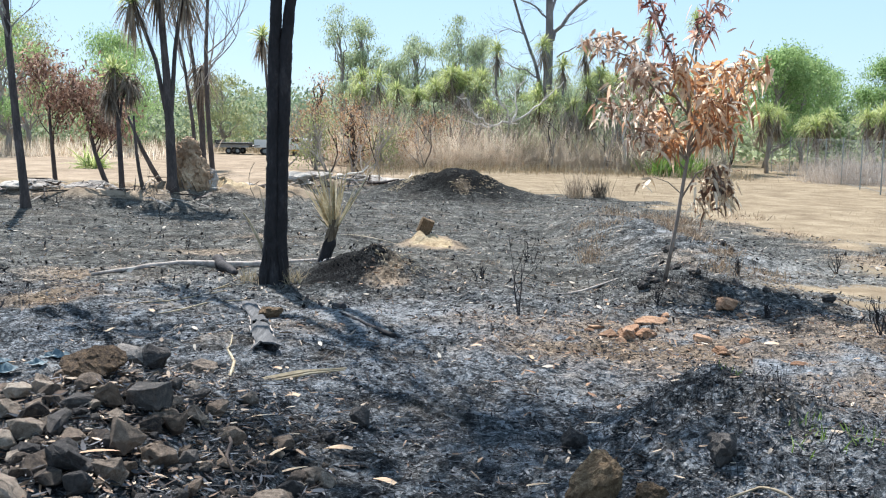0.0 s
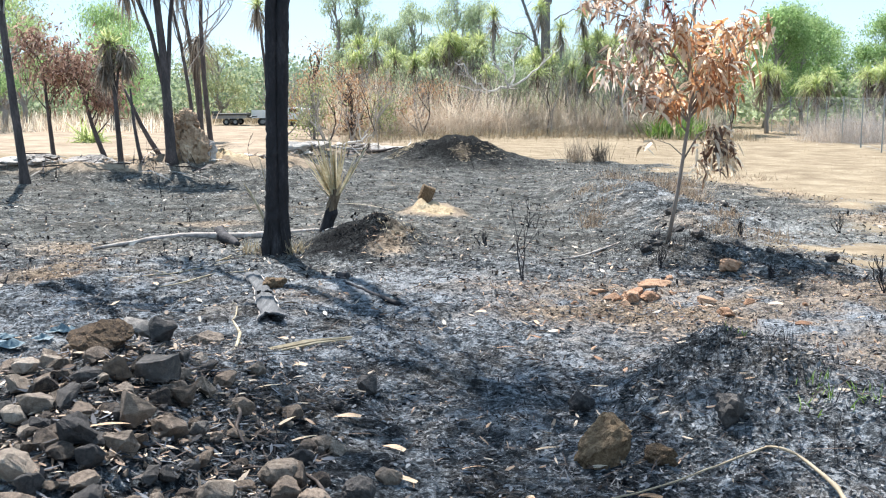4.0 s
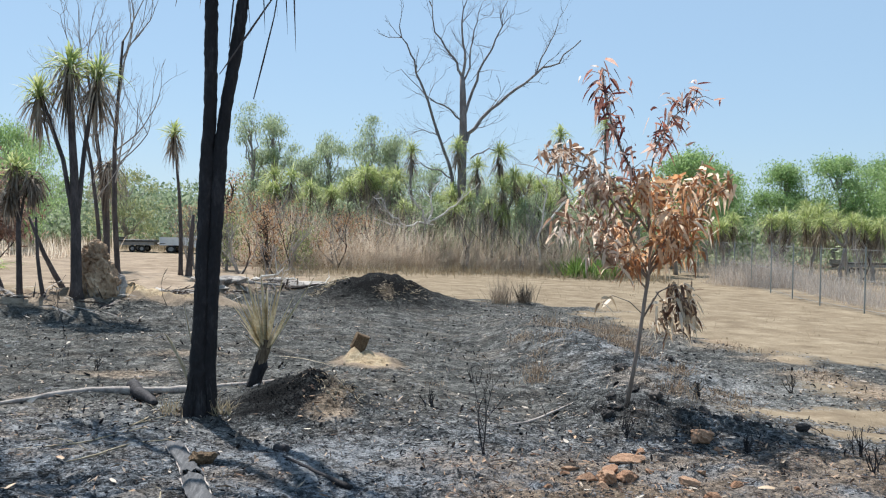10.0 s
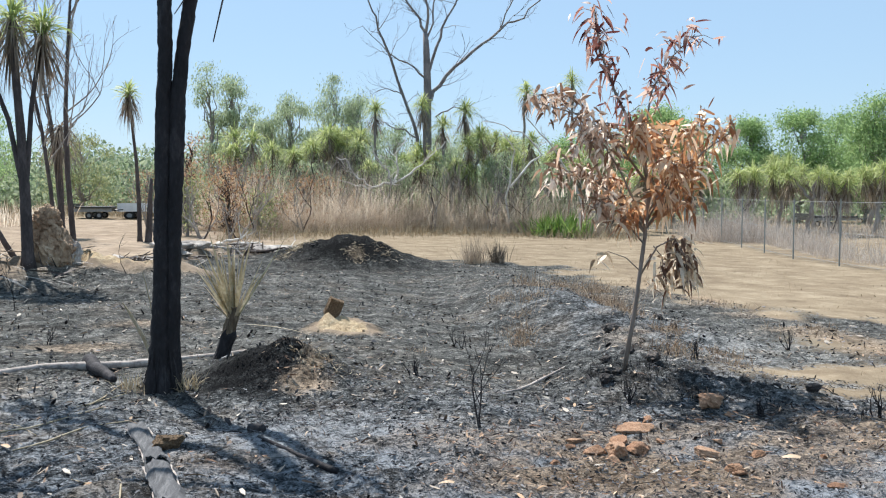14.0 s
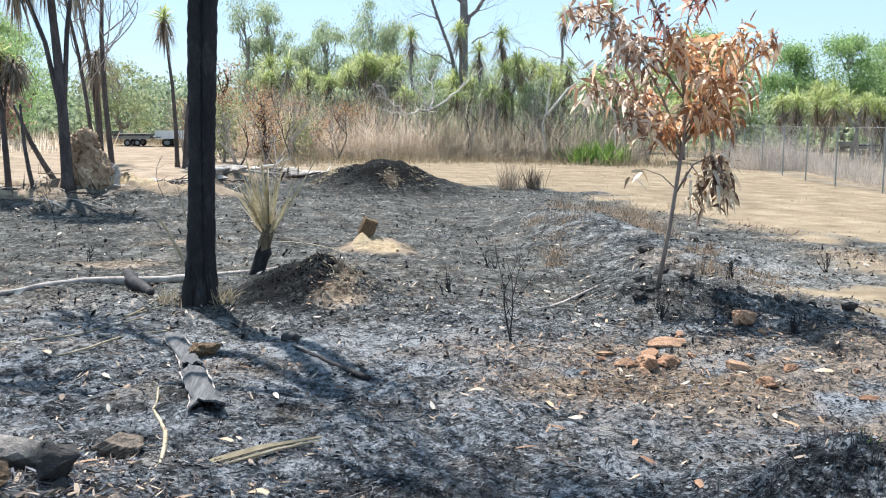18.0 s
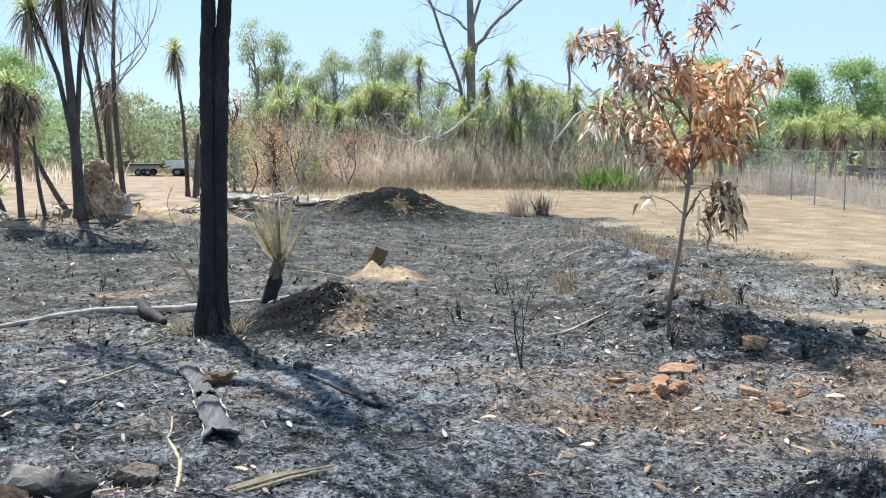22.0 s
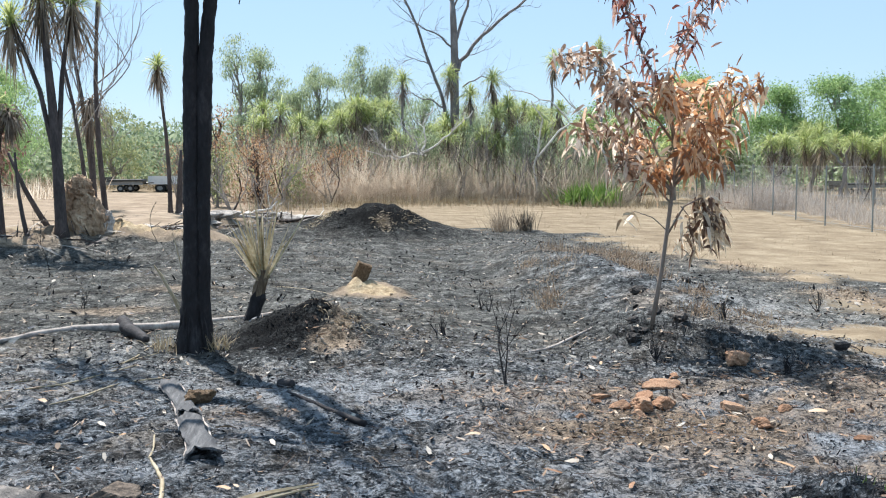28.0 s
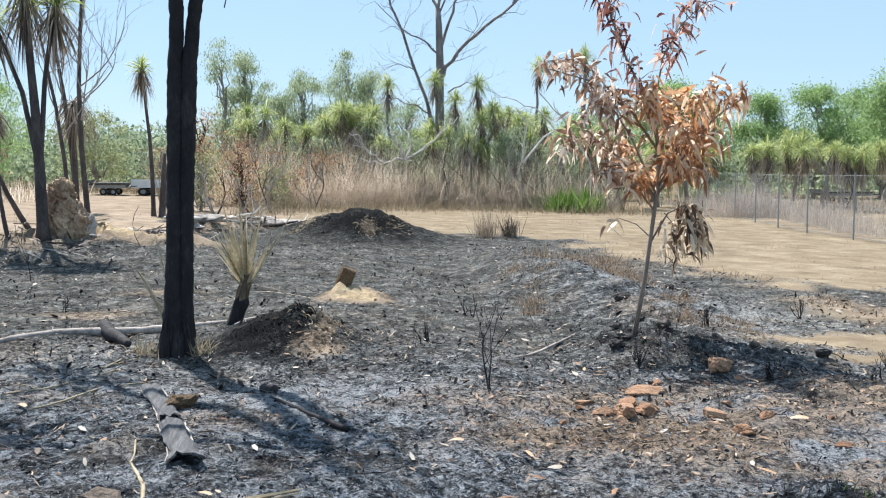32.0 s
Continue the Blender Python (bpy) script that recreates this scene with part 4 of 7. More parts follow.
def main_tree():
    x, y = -1.45, 10.2
    z = ground_z(x, y)
    rng = np.random.default_rng(21)
    t = thing("charred_tree", "tall charred black pandanus with a forked trunk", "tree", (x, y, z))
    g = Geo()

    def stem(rows, n=16):
        pts = [Vector((a, b, c)) for a, b, c, _ in rows]
        base = len(g.v)
        fine, rad = [], []
        for (p, q, r0, r1) in zip(pts, pts[1:], rows, rows[1:]):
            m = max(2, int((q - p).length / 0.025))
            for i in range(m):
                fine.append(p.lerp(q, i / m))
                rad.append(r0[3] + (r1[3] - r0[3]) * i / m)
        fine.append(pts[-1])
        rad.append(rows[-1][3])
        g.tube(fine, rad, n)
        for i, p in enumerate(fine):
            for k in range(n):
                j = base + i * n + k
                o = Vector(g.v[j]) - p
                w = 1 + 0.14 * (float(vnoise(k * 0.9 + p.x, p.z * 7, 1.0, 4)) - 0.5) + 0.26 * (float(vnoise(k * 1.7, p.z * 22, 1.0, 5)) - 0.5)
                if p.z < 0.3:
                    w *= 1 + 0.22 * (0.3 - p.z) / 0.3 * math.cos(k * 2 * math.pi / n * 5 + 1)
                g.v[j] = p + o * w

    stem([(-0.01, 0, -0.12, 0.165), (-0.005, 0, 0.06, 0.128), (0.0, 0, 0.22, 0.095), (0.01, 0, 0.55, 0.074), (0.040, 0, 1.36, 0.068), (0.065, 0, 2.38, 0.064), (0.085, 0, 2.75, 0.057), (0.08, 0, 3.3, 0.058), (0.09, 0, 4.4, 0.055)], 18)
    stem([(0.09, 0.03, -0.1, 0.10), (0.10, 0.02, 0.1, 0.07), (0.105, 0.0, 0.5, 0.058), (0.13, -0.005, 1.36, 0.060), (0.175, 0.0, 2.38, 0.066), (0.215, 0.02, 2.75, 0.054), (0.30, 0.02, 3.3, 0.056), (0.38, 0.04, 3.9, 0.050), (0.42, 0.06, 4.3, 0.022), (0.3, 0.0, 5.6, 0.013), (0.1, 0.0, 7.4, 0.010)], 18)
    stem([(0.06, 0, 4.3, 0.05), (-0.9, 0.4, 4.9, 0.045), (-2.3, 0.9, 5.2, 0.04)], 10)
    stem([(0.06, 0, 4.35, 0.05), (-0.6, 0.9, 4.7, 0.045), (-2.0, 2.1, 5.0, 0.04)], 10)
    stem([(0.2, 0.0, 6.3, 0.014), (0.0, 0.1, 6.7, 0.012), (-0.2, 0.2, 7.0, 0.011)], 8)
    stem([(0.15, 0.0, 6.5, 0.014), (0.25, 0.05, 6.8, 0.012), (0.36, 0.1, 7.1, 0.011)], 8)
    stem([(0.1, 0.0, 7.0, 0.013), (-0.2, -0.3, 7.5, 0.012), (-0.5, -0.6, 7.9, 0.011)], 8)
    stem([(0.15, 0.0, 6.6, 0.014), (-0.5, -0.1, 7.4, 0.012), (-1.2, -0.2, 8.0, 0.011)], 8)
    stem([(0.1, 0.0, 7.0, 0.014), (0.4, -0.1, 7.3, 0.012), (0.7, -0.3, 7.6, 0.011)], 8)
    stem([(0.1, 0.0, 7.2, 0.014), (0.2, -0.3, 7.7, 0.013), (0.3, -0.8, 8.0, 0.012)], 8)
    part("trunk", g, CHAR, t, smooth_faces=True)
    g = Geo()
    for i in range(6):
        a = i / 6 * 2 * math.pi + rng.uniform(-0.3, 0.3)
        r = rng.uniform(0.14, 0.2)
        g.tube([(math.cos(a) * 0.08, math.sin(a) * 0.08, rng.uniform(0.12, 0.3)), (math.cos(a) * 0.12, math.sin(a) * 0.12, 0.08), (math.cos(a) * r, math.sin(a) * r, -0.06)], [0.006, 0.013, 0.016], 6)
    for i in range(14):
        a = i / 14 * 2 * math.pi + rng.uniform(-0.1, 0.1)
        r, up = rng.uniform(0.12, 0.16), rng.uniform(0.10, 0.30)
        g.tube([(math.cos(a) * 0.09 + 0.03, math.sin(a) * 0.09, up + 0.12), (math.cos(a) * 0.12 + 0.03, math.sin(a) * 0.12, up), (math.cos(a) * r + 0.03, math.sin(a) * r, up - rng.uniform(0.10, 0.2))], [0.003, 0.007, 0.002], 5)
    part("prop_root", g, CHAR, t)
    for top in ((0.05, -0.05, 4.45), (0.1, 0.0, 7.4), (-2.3, 0.9, 5.2), (-2.0, 2.1, 5.0), (-0.2, 0.2, 7.0), (0.36, 0.1, 7.1), (-0.5, -0.6, 7.9), (0.3, -0.8, 8.0), (-1.2, -0.2, 8.0), (0.7, -0.3, 7.6)):
        g = Geo()
        blades(g, rng, top, 64 if top[2] < 6 else 58, 0.5 if top[2] < 6 else 0.8, 0.045, 0.4, (-0.6, 1.0), (0.3, 0.7), 4)
        blades(g, rng, (top[0], top[1], top[2] - 0.1), 14, 0.4, 0.03, 0.1, (-1.3, -0.3), (0.2, 0.5), 4, 0.2)
        part("crown", g, SKIRT, t, "scorched hanging blades")
    g = Geo()
    g.tube([(0.74, 0.02, 4.3), (0.64, -0.02, 3.6), (0.55, -0.03, 3.2), (0.47, -0.05, 2.85)], [0.006, 0.006, 0.008, 0.005], 5)
    g.straps(np.array([(0.38, 0.0, 4.0), (0.52, 0.05, 4.1), (0.62, 0.0, 4.15), (0.72, 0, 4.2), (0.80, 0, 4.1)]), np.array([(0.1, 0, -1.0), (0.06, 0, -1.0), (0.1, 0, -1), (0.06, 0, -1), (0.05, 0, -1)]), np.array([0.55, 0.6, 0.5, 0.7, 0.75]), 0.035, 0.1)
    g.tube([(0.75, 0, 4.0), (0.64, 0, 3.8), (0.41, -0.05, 3.43), (0.17, -0.07, 3.06)], [0.006, 0.008, 0.010, 0.004], 5)
    g.tube([(0.30, -0.06, 3.9), (0.27, -0.06, 3.6), (0.25, -0.07, 3.3)], [0.006, 0.008, 0.003], 5)
    part("hanging_frond", g, CHAR_FAR, t)


main_tree()


def small_pandanus():
    x, y = -0.97, 11.35
    t = thing("young_pandanus", "scorched young pandanus with upright half-dry blades", "plant", (x, y, ground_z(x, y) - 0.02))
    rng = np.random.default_rng(8)

    def rough_tube(pts, radii, sides, rag):
        g = Geo().tube(pts, radii, sides)
        g.v = [Vector(p) + Vector((rng.normal(), rng.normal(), rng.normal() * 0.5)) * rag for p in g.v]
        return g

    part("stem", rough_tube([(-0.13, 0, -0.1), (-0.10, 0, 0.0), (-0.075, 0, 0.08), (-0.05, 0, 0.16), (-0.02, 0, 0.24), (-0.005, 0, 0.30)], [0.085, 0.075, 0.068, 0.066, 0.064, 0.05], 14, 0.006), CHAR, t)
    part("leaf_base", rough_tube([(-0.03, 0, 0.24), (0.0, 0, 0.32), (0.02, 0, 0.40), (0.035, 0, 0.50)], [0.050, 0.060, 0.064, 0.04], 14, 0.009), BROWNBASE, t, "brown fibrous leaf bases")
    for k in range(34):
        a, e = rng.uniform(0, 2 * math.pi), 1.56 - 0.68 * rng.uniform() ** 1.4
        way = np.array([[math.cos(a) * math.cos(e), math.sin(a) * math.cos(e), math.sin(e)]])
        g = Geo()
        g.straps(np.array([0.025, 0, 0.34]) + way * 0.07, way, 0.30 + 0.78 * rng.uniform() ** 0.8, rng.uniform(0.022, 0.046), rng.uniform(0.0, 0.16), 5, rng.uniform(-1.5, 1.5, 1))
        part("blade", g, PALMLEAF, t)
    for dx, dy, dz, ln, dr in [(-0.75, -0.1, 0.75, 0.62, 0.12), (-0.55, 0.3, 0.8, 0.55, 0.1), (0.58, -0.1, 0.95, 0.72, 0.03), (0.80, -0.2, 0.05, 0.85, 0.18), (-0.4, -0.5, 0.7, 0.5, 0.2), (0.3, -0.5, 0.9, 0.5, 0.1), (-0.25, 0.2, 1, 0.8, 0.1)]:
        g = Geo()
        g.straps(np.array([(0.02, 0, 0.34)]), np.array([(dx, dy, dz)]), ln, 0.042, dr)
        part("dead_blade", g, STRAW, t, "bleached dead blade")


small_pandanus()


def burnt_tree(name, label, x, y, tilt, height_m, radius, seed, kind="bare", material=CHAR, crown=(), group="charred trees", mid=(0, 0), limb_from=0.55):
    """A scorched trunk that leans by tilt, bare, leafy or with pandanus heads."""
    rng = np.random.default_rng(seed)
    t = thing(name, label, "tree", (x, y, ground_z(x, y) - 0.05), group)
    g, tips = Geo(), []
    top = Vector((tilt[0], tilt[1], height_m))
    pts = [Vector((0, 0, -0.2)), top * 0.06 + Vector((mid[0] * 0.15, mid[1] * 0.15, 0)), top * 0.3 + Vector((mid[0] * 0.8, mid[1] * 0.8, 0)), top * 0.55 + Vector((mid[0], mid[1], 0)), top * 0.8 + Vector((mid[0] * 0.5, mid[1] * 0.5, 0)), top]
    g.tube(pts, [radius * 1.9, radius * 1.15, radius, radius * 0.85, radius * 0.65, radius * 0.5], 9)
    part("trunk", g, material, t, smooth_faces=True)
    if kind in ("bare", "leafy"):
        g = Geo()
        for k in range(9 if kind == "bare" else 7):
            s = 0.4 + 0.6 * k / (8 if kind == "bare" else 6)
            w = Vector((rng.normal() * 0.5, rng.normal() * 0.4, 1.0 if kind == "bare" else 0.55))
            grow(g, rng, top * s + Vector((mid[0], mid[1], 0)) * (1 - s) * 1.5, w, height_m * (0.2 if kind == 'bare' else 0.27), radius * 0.35, 3, 5, 0.4, 0.25, tips)
        part("branch", g, BARK_GREY if kind == "bare" else CHAR_BROWN, t)
        if kind == "leafy":
            g = Geo()
            at = np.array(tips)
            at = np.repeat(at, 6, 0) + rng.normal(size=(len(at) * 6, 3)) * 0.2
            g.leaves(at, rng.normal(size=(len(at), 3)) + (0, 0, -0.7), rng.uniform(0.10, 0.2, len(at)), rng.uniform(0.03, 0.055, len(at)), 0.2, rng)
            part("crown", g, SCORCHLEAF, t, "rust-brown scorched leaves")
    for (cx, cy, cz, ln, green) in crown:
        g = Geo()
        if green:
            blades(g, rng, (cx, cy, cz), 150, ln, 0.036, 0.2, (0.15, 1.5), (0.15, 0.75), 5, 0.25)
        else:
            blades(g, rng, (cx, cy, cz), 90, ln, 0.05, 0.15, (-1.0, 0.9), (0.5, 1.0), 4, 0.2)
        part("crown", g, PANDLEAF if green else SKIRT, t)
        g = Geo()
        blades(g, rng, (cx, cy, cz + 0.05), 120, ln * 1.15, 0.032, 0.12, (-1.45, -0.2), (0.4, 1.0), 4, 0.9 * ln)
        part("dead_skirt", g, SKIRT, t, "grey-brown hanging dead blades")
        if (Vector((cx, cy, cz)) - top).length > 0.25:
            g = Geo()
            foot, tip = top * limb_from + Vector((mid[0], mid[1], 0)) * 0.8, Vector((cx, cy, cz))
            bow = foot.lerp(tip, 0.5) - Vector(((cx - foot.x) * 0.14, 0, -0.06))
            g.tube([foot, foot.lerp(bow, 0.5), bow, bow.lerp(tip, 0.5), tip], [radius * 0.5, radius * 0.5, radius * 0.45, radius * 0.42, radius * 0.38], 8)
            part("limb", g, material, t)
    return t


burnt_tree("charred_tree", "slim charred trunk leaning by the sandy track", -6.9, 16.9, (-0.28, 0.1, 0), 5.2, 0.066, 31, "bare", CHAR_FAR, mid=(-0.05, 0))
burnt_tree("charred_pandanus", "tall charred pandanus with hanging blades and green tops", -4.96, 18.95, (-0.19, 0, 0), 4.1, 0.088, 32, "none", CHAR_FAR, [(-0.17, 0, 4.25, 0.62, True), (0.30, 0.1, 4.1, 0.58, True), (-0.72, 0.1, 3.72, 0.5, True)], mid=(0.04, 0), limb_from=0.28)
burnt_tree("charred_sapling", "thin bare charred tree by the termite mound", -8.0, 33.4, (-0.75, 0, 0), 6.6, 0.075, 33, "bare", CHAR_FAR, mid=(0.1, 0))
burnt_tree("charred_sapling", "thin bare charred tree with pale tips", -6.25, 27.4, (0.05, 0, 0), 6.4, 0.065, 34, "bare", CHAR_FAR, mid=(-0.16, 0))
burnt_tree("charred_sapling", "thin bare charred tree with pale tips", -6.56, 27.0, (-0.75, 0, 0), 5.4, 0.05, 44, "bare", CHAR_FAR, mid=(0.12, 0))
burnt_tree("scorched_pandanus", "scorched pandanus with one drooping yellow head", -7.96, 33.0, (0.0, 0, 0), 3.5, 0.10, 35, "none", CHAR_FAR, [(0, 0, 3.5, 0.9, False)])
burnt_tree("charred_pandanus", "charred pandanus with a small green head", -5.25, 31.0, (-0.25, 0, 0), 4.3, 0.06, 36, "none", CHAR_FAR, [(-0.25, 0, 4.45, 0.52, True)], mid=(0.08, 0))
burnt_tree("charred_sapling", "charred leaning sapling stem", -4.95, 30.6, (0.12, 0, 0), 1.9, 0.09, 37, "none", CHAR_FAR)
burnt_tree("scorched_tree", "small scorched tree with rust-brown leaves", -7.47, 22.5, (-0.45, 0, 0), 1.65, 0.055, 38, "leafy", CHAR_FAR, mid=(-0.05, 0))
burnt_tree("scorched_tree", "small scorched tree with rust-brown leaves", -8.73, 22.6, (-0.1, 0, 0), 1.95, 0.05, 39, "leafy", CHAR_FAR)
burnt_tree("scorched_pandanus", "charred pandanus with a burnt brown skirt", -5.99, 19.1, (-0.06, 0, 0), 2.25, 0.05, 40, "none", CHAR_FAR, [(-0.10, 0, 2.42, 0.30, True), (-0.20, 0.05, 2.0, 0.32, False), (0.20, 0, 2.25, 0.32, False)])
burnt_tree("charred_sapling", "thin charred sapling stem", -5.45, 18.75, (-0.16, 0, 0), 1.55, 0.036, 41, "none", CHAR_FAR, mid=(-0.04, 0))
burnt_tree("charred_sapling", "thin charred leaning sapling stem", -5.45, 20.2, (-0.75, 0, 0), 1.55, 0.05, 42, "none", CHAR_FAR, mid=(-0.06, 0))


# ---- young tree with scorched leaves ----
def young_tree():
    x, y = 2.64, 10.55
    t = thing("young_tree", "young gum tree with scorched orange-brown leaves", "tree", (x, y, ground_z(x, y) - 0.04))
    rng = np.random.default_rng(77)
    # each branch: its line, thickness, twigs, how far they reach and the leaf colour
    lines = [
        ([(0, 0), (0.10, 0.6), (0.19, 1.30), (0.22, 1.75), (0.12, 2.15), (-0.10, 2.55), (-0.26, 2.95), (-0.32, 3.36)], 0.023, 17, 0.19, "dark", 0.62),
        ([(0.20, 1.75), (0.18, 2.2), (0.26, 2.6), (0.44, 2.9), (0.70, 3.14)], 0.012, 13, 0.18, "dark", 0.45),
        ([(0.20, 1.35), (0.42, 1.70), (0.66, 2.04), (0.90, 2.22)], 0.014, 18, 0.20, "bright", 0.25),
        ([(0.20, 1.40), (0.36, 1.62), (0.60, 1.82), (0.82, 1.86)], 0.011, 17, 0.20, "bright", 0.25),
        ([(0.22, 1.55), (0.30, 1.85), (0.38, 2.14), (0.50, 2.30)], 0.012, 17, 0.20, "bright", 0.25),
        ([(0.21, 1.65), (0.14, 1.92), (0.06, 2.16), (0.02, 2.26)], 0.010, 14, 0.19, "bright", 0.3),
        ([(0.19, 1.30), (0.08, 1.56), (0.02, 1.72), (-0.06, 1.76)], 0.010, 14, 0.18, "bright", 0.3),
        ([(0.22, 1.45), (0.27, 1.60), (0.34, 1.82), (0.32, 1.95)], 0.009, 14, 0.18, "bright", 0.3),
        ([(0.20, 1.75), (-0.12, 2.15), (-0.48, 2.36), (-0.92, 2.46)], 0.013, 16, 0.16, "pink", 0.25),
        ([(-0.20, 2.22), (-0.45, 2.50), (-0.68, 2.58), (-0.95, 2.50)], 0.008, 11, 0.14, "pink", 0.2),
        ([(0.19, 1.30), (-0.15, 1.68), (-0.42, 1.88), (-0.66, 1.80)], 0.012, 19, 0.18, "pink", 0.35),
        ([(0.19, 1.35), (-0.08, 1.85), (-0.28, 2.10), (-0.46, 2.10)], 0.012, 15, 0.18, "pink", 0.35),
        ([(0.18, 1.20), (-0.10, 1.50), (-0.28, 1.60), (-0.40, 1.52)], 0.010, 11, 0.16, "pink", 0.4),
        ([(0.15, 0.92), (0.28, 1.18), (0.42, 1.26), (0.50, 1.10), (0.50, 0.86)], 0.010, 15, 0.10, "hang", 0.45),
        ([(0.40, 1.25), (0.58, 1.22), (0.66, 1.06), (0.66, 0.92)], 0.007, 14, 0.10, "hang", 0.3),
        ([(0.27, 1.18), (0.36, 1.08), (0.38, 0.94), (0.35, 0.82)], 0.006, 10, 0.09, "hang", 0.3),
        ([(0.22, 1.50), (0.48, 1.90), (0.66, 2.16), (0.80, 2.30)], 0.010, 13, 0.18, "bright", 0.4),
        ([(0.20, 1.40), (0.05, 1.46), (-0.02, 1.50), (-0.10, 1.44)], 0.008, 10, 0.16, "bright", 0.3),
        ([(0.20, 1.38), (0.40, 1.48), (0.56, 1.60), (0.70, 1.60)], 0.008, 12, 0.16, "bright", 0.3),
        ([(0.12, 2.15), (-0.20, 2.30), (-0.42, 2.24), (-0.55, 2.05)], 0.009, 12, 0.16, "pink", 0.35),
        ([(0.15, 0.95), (0.0, 1.08), (-0.18, 1.14), (-0.26, 1.08)], 0.006, 2, 0.08, "hang", 0.6),
    ]
    g = Geo()
    tone = {"dark": [[], [], []], "bright": [[], [], []], "pink": [[], [], []], "hang": [[], [], []]}
    for k, (pts, r, twigs, reach, look_of, lo) in enumerate(lines):
        dy = 0.0 if k == 0 else rng.uniform(-0.4, 0.4)
        line = [Vector((px, dy * i / (len(pts) - 1), pz)) for i, (px, pz) in enumerate(pts)]
        g.tube(line, taper(r, r * 0.35, len(line)), 7)
        at, way, size = tone[look_of]
        twigs = int(twigs * {"hang": 0.8, "dark": 1.35, "pink": 0.85}.get(look_of, 0.95))
        for q in range(twigs):
            s = (lo + (1 - lo) * (q + rng.uniform(0, 1)) / twigs) * (len(line) - 1)
            i = min(int(s), len(line) - 2)
            p = line[i].lerp(line[i + 1], s - i)
            out = (line[i + 1] - line[i]).normalized() * 0.6 + Vector(rng.normal(size=3)) * 0.75
            out.z += -0.6 if look_of == "hang" else 0.1
            out = out.normalized() * reach * rng.uniform(0.6, 1.25)
            end = p + out
            mid = p.lerp(end, 0.55) + Vector((0, 0, 0.02))
            g.tube([p, mid, end - Vector((0, 0, 0.015))], [0.0045, 0.003, 0.0015], 4, False)
            n = int(rng.integers(7, 11)) if look_of in ("bright", "pink") else int(rng.integers(6, 10))
            for m in range(n):
                w = (m + 0.5) / n
                a = p.lerp(mid, w * 1.8) if w < 0.55 else mid.lerp(end, (w - 0.55) / 0.45)
                at.append(tuple(a))
                side = Vector(rng.normal(size=3)) * (0.5 if look_of == "hang" else 0.8)
                at[-1] = tuple(a + Vector(rng.normal(size=3)) * (0.06 if look_of == "dark" else 0.045))
                way.append((side.x, side.y, side.z * 0.7 - rng.uniform(-0.25, 0.95)))
                size.append(rng.uniform(0.085, 0.155) * {"dark": 1.2, "bright": 1.2}.get(look_of, 1.05))
    part("branch", g, surface("smooth_pink_bark", [(0.10, 0.075, 0.06), (0.24, 0.19, 0.155), (0.38, 0.31, 0.26)], 9, 0.7, 0.3, 0.1, stretch=(1, 1, 0.3)), t, smooth_faces=True)
    looks = {"dark": (PURPLELEAF, 0.85, "dark red and pink scorched leaves"), "bright": (REDLEAF, 1.0, "curled scorched orange and tan leaves"), "pink": (PINKLEAF, 1.0, "curled pinkish brown scorched leaves"), "hang": (TANSCORCH, 1.05, "hanging dry tan and dark brown leaves")}
    for key, (material, slim, label) in looks.items():
        at, way, size = (np.array(v) for v in tone[key])
        n = len(at)
        g = Geo()
        g.straps(at, way, size, size * slim * rng.uniform(0.21, 0.33, n), rng.uniform(0.05, 0.9, n), 6, rng.uniform(-1.5, 1.5, n))
        part("crown", g, material, t, label, True)


young_tree()


# ---- logs, branches and fronds on the ash ----
def lying(name, label, category, pts, radii, material, sides=9, lift=0.0, wobble=0.12, seed=1):
    """A log or stick that follows the ground."""
    rng = np.random.default_rng(seed)
    line = []
    for (a, b), r0, r1 in zip(zip(pts, pts[1:]), radii, radii[1:]):
        for i in range(6):
            s = i / 6
            line.append((a[0] + (b[0] - a[0]) * s, a[1] + (b[1] - a[1]) * s, r0 + (r1 - r0) * s))
    line.append((*pts[-1], radii[-1]))
    x0, y0 = pts[0]
    z0 = ground_z(x0, y0)
    zs = np.array([ground_z(x, y) + r * 0.6 + lift for x, y, r in line])
    k = min(4, len(zs) // 3)
    zs = np.convolve(np.pad(zs, k, mode="edge"), np.ones(2 * k + 1) / (2 * k + 1), "valid")
    g = Geo()
    g.tube([(x - x0, y - y0, z - z0) for (x, y, _), z in zip(line, zs)], [r * (1 + rng.normal() * wobble) for _, _, r in line], sides)
    ob = part(name, g, material, None, "", True)
    ob.location = (x0, y0, z0)
    return tagged(ob, label, category)


lying("fallen_log", "long pale fallen log scorched below, behind the charred tree", "log", [(-3.35, 10.35), (-2.7, 10.85), (-2.1, 11.15), (-1.5, 11.45), (-0.6, 11.85)], [0.014, 0.035, 0.046, 0.034, 0.019], PALELOG, 10, -0.008, 0.2)
lying("log_stub", "short charred log stub resting across the fallen log", "log", [(-2.24, 11.20), (-2.12, 10.90), (-1.98, 10.60), (-1.84, 10.30)], [0.062, 0.056, 0.05, 0.03], CHAR, 12, 0.03, 0.16)
lying("charred_branch", "charred black branch lying from the tree foot", "branch", [(-0.75, 8.75), (-0.55, 8.4), (-0.32, 8.1), (-0.06, 7.78)], [0.006, 0.009, 0.015, 0.024], CHAR, 10, -0.004, 0.25)
lying("charred_knot", "charred branch stump on the ash", "branch", [(-0.62, 8.58), (-0.53, 8.50)], [0.028, 0.034], CHAR, 10, 0.0)
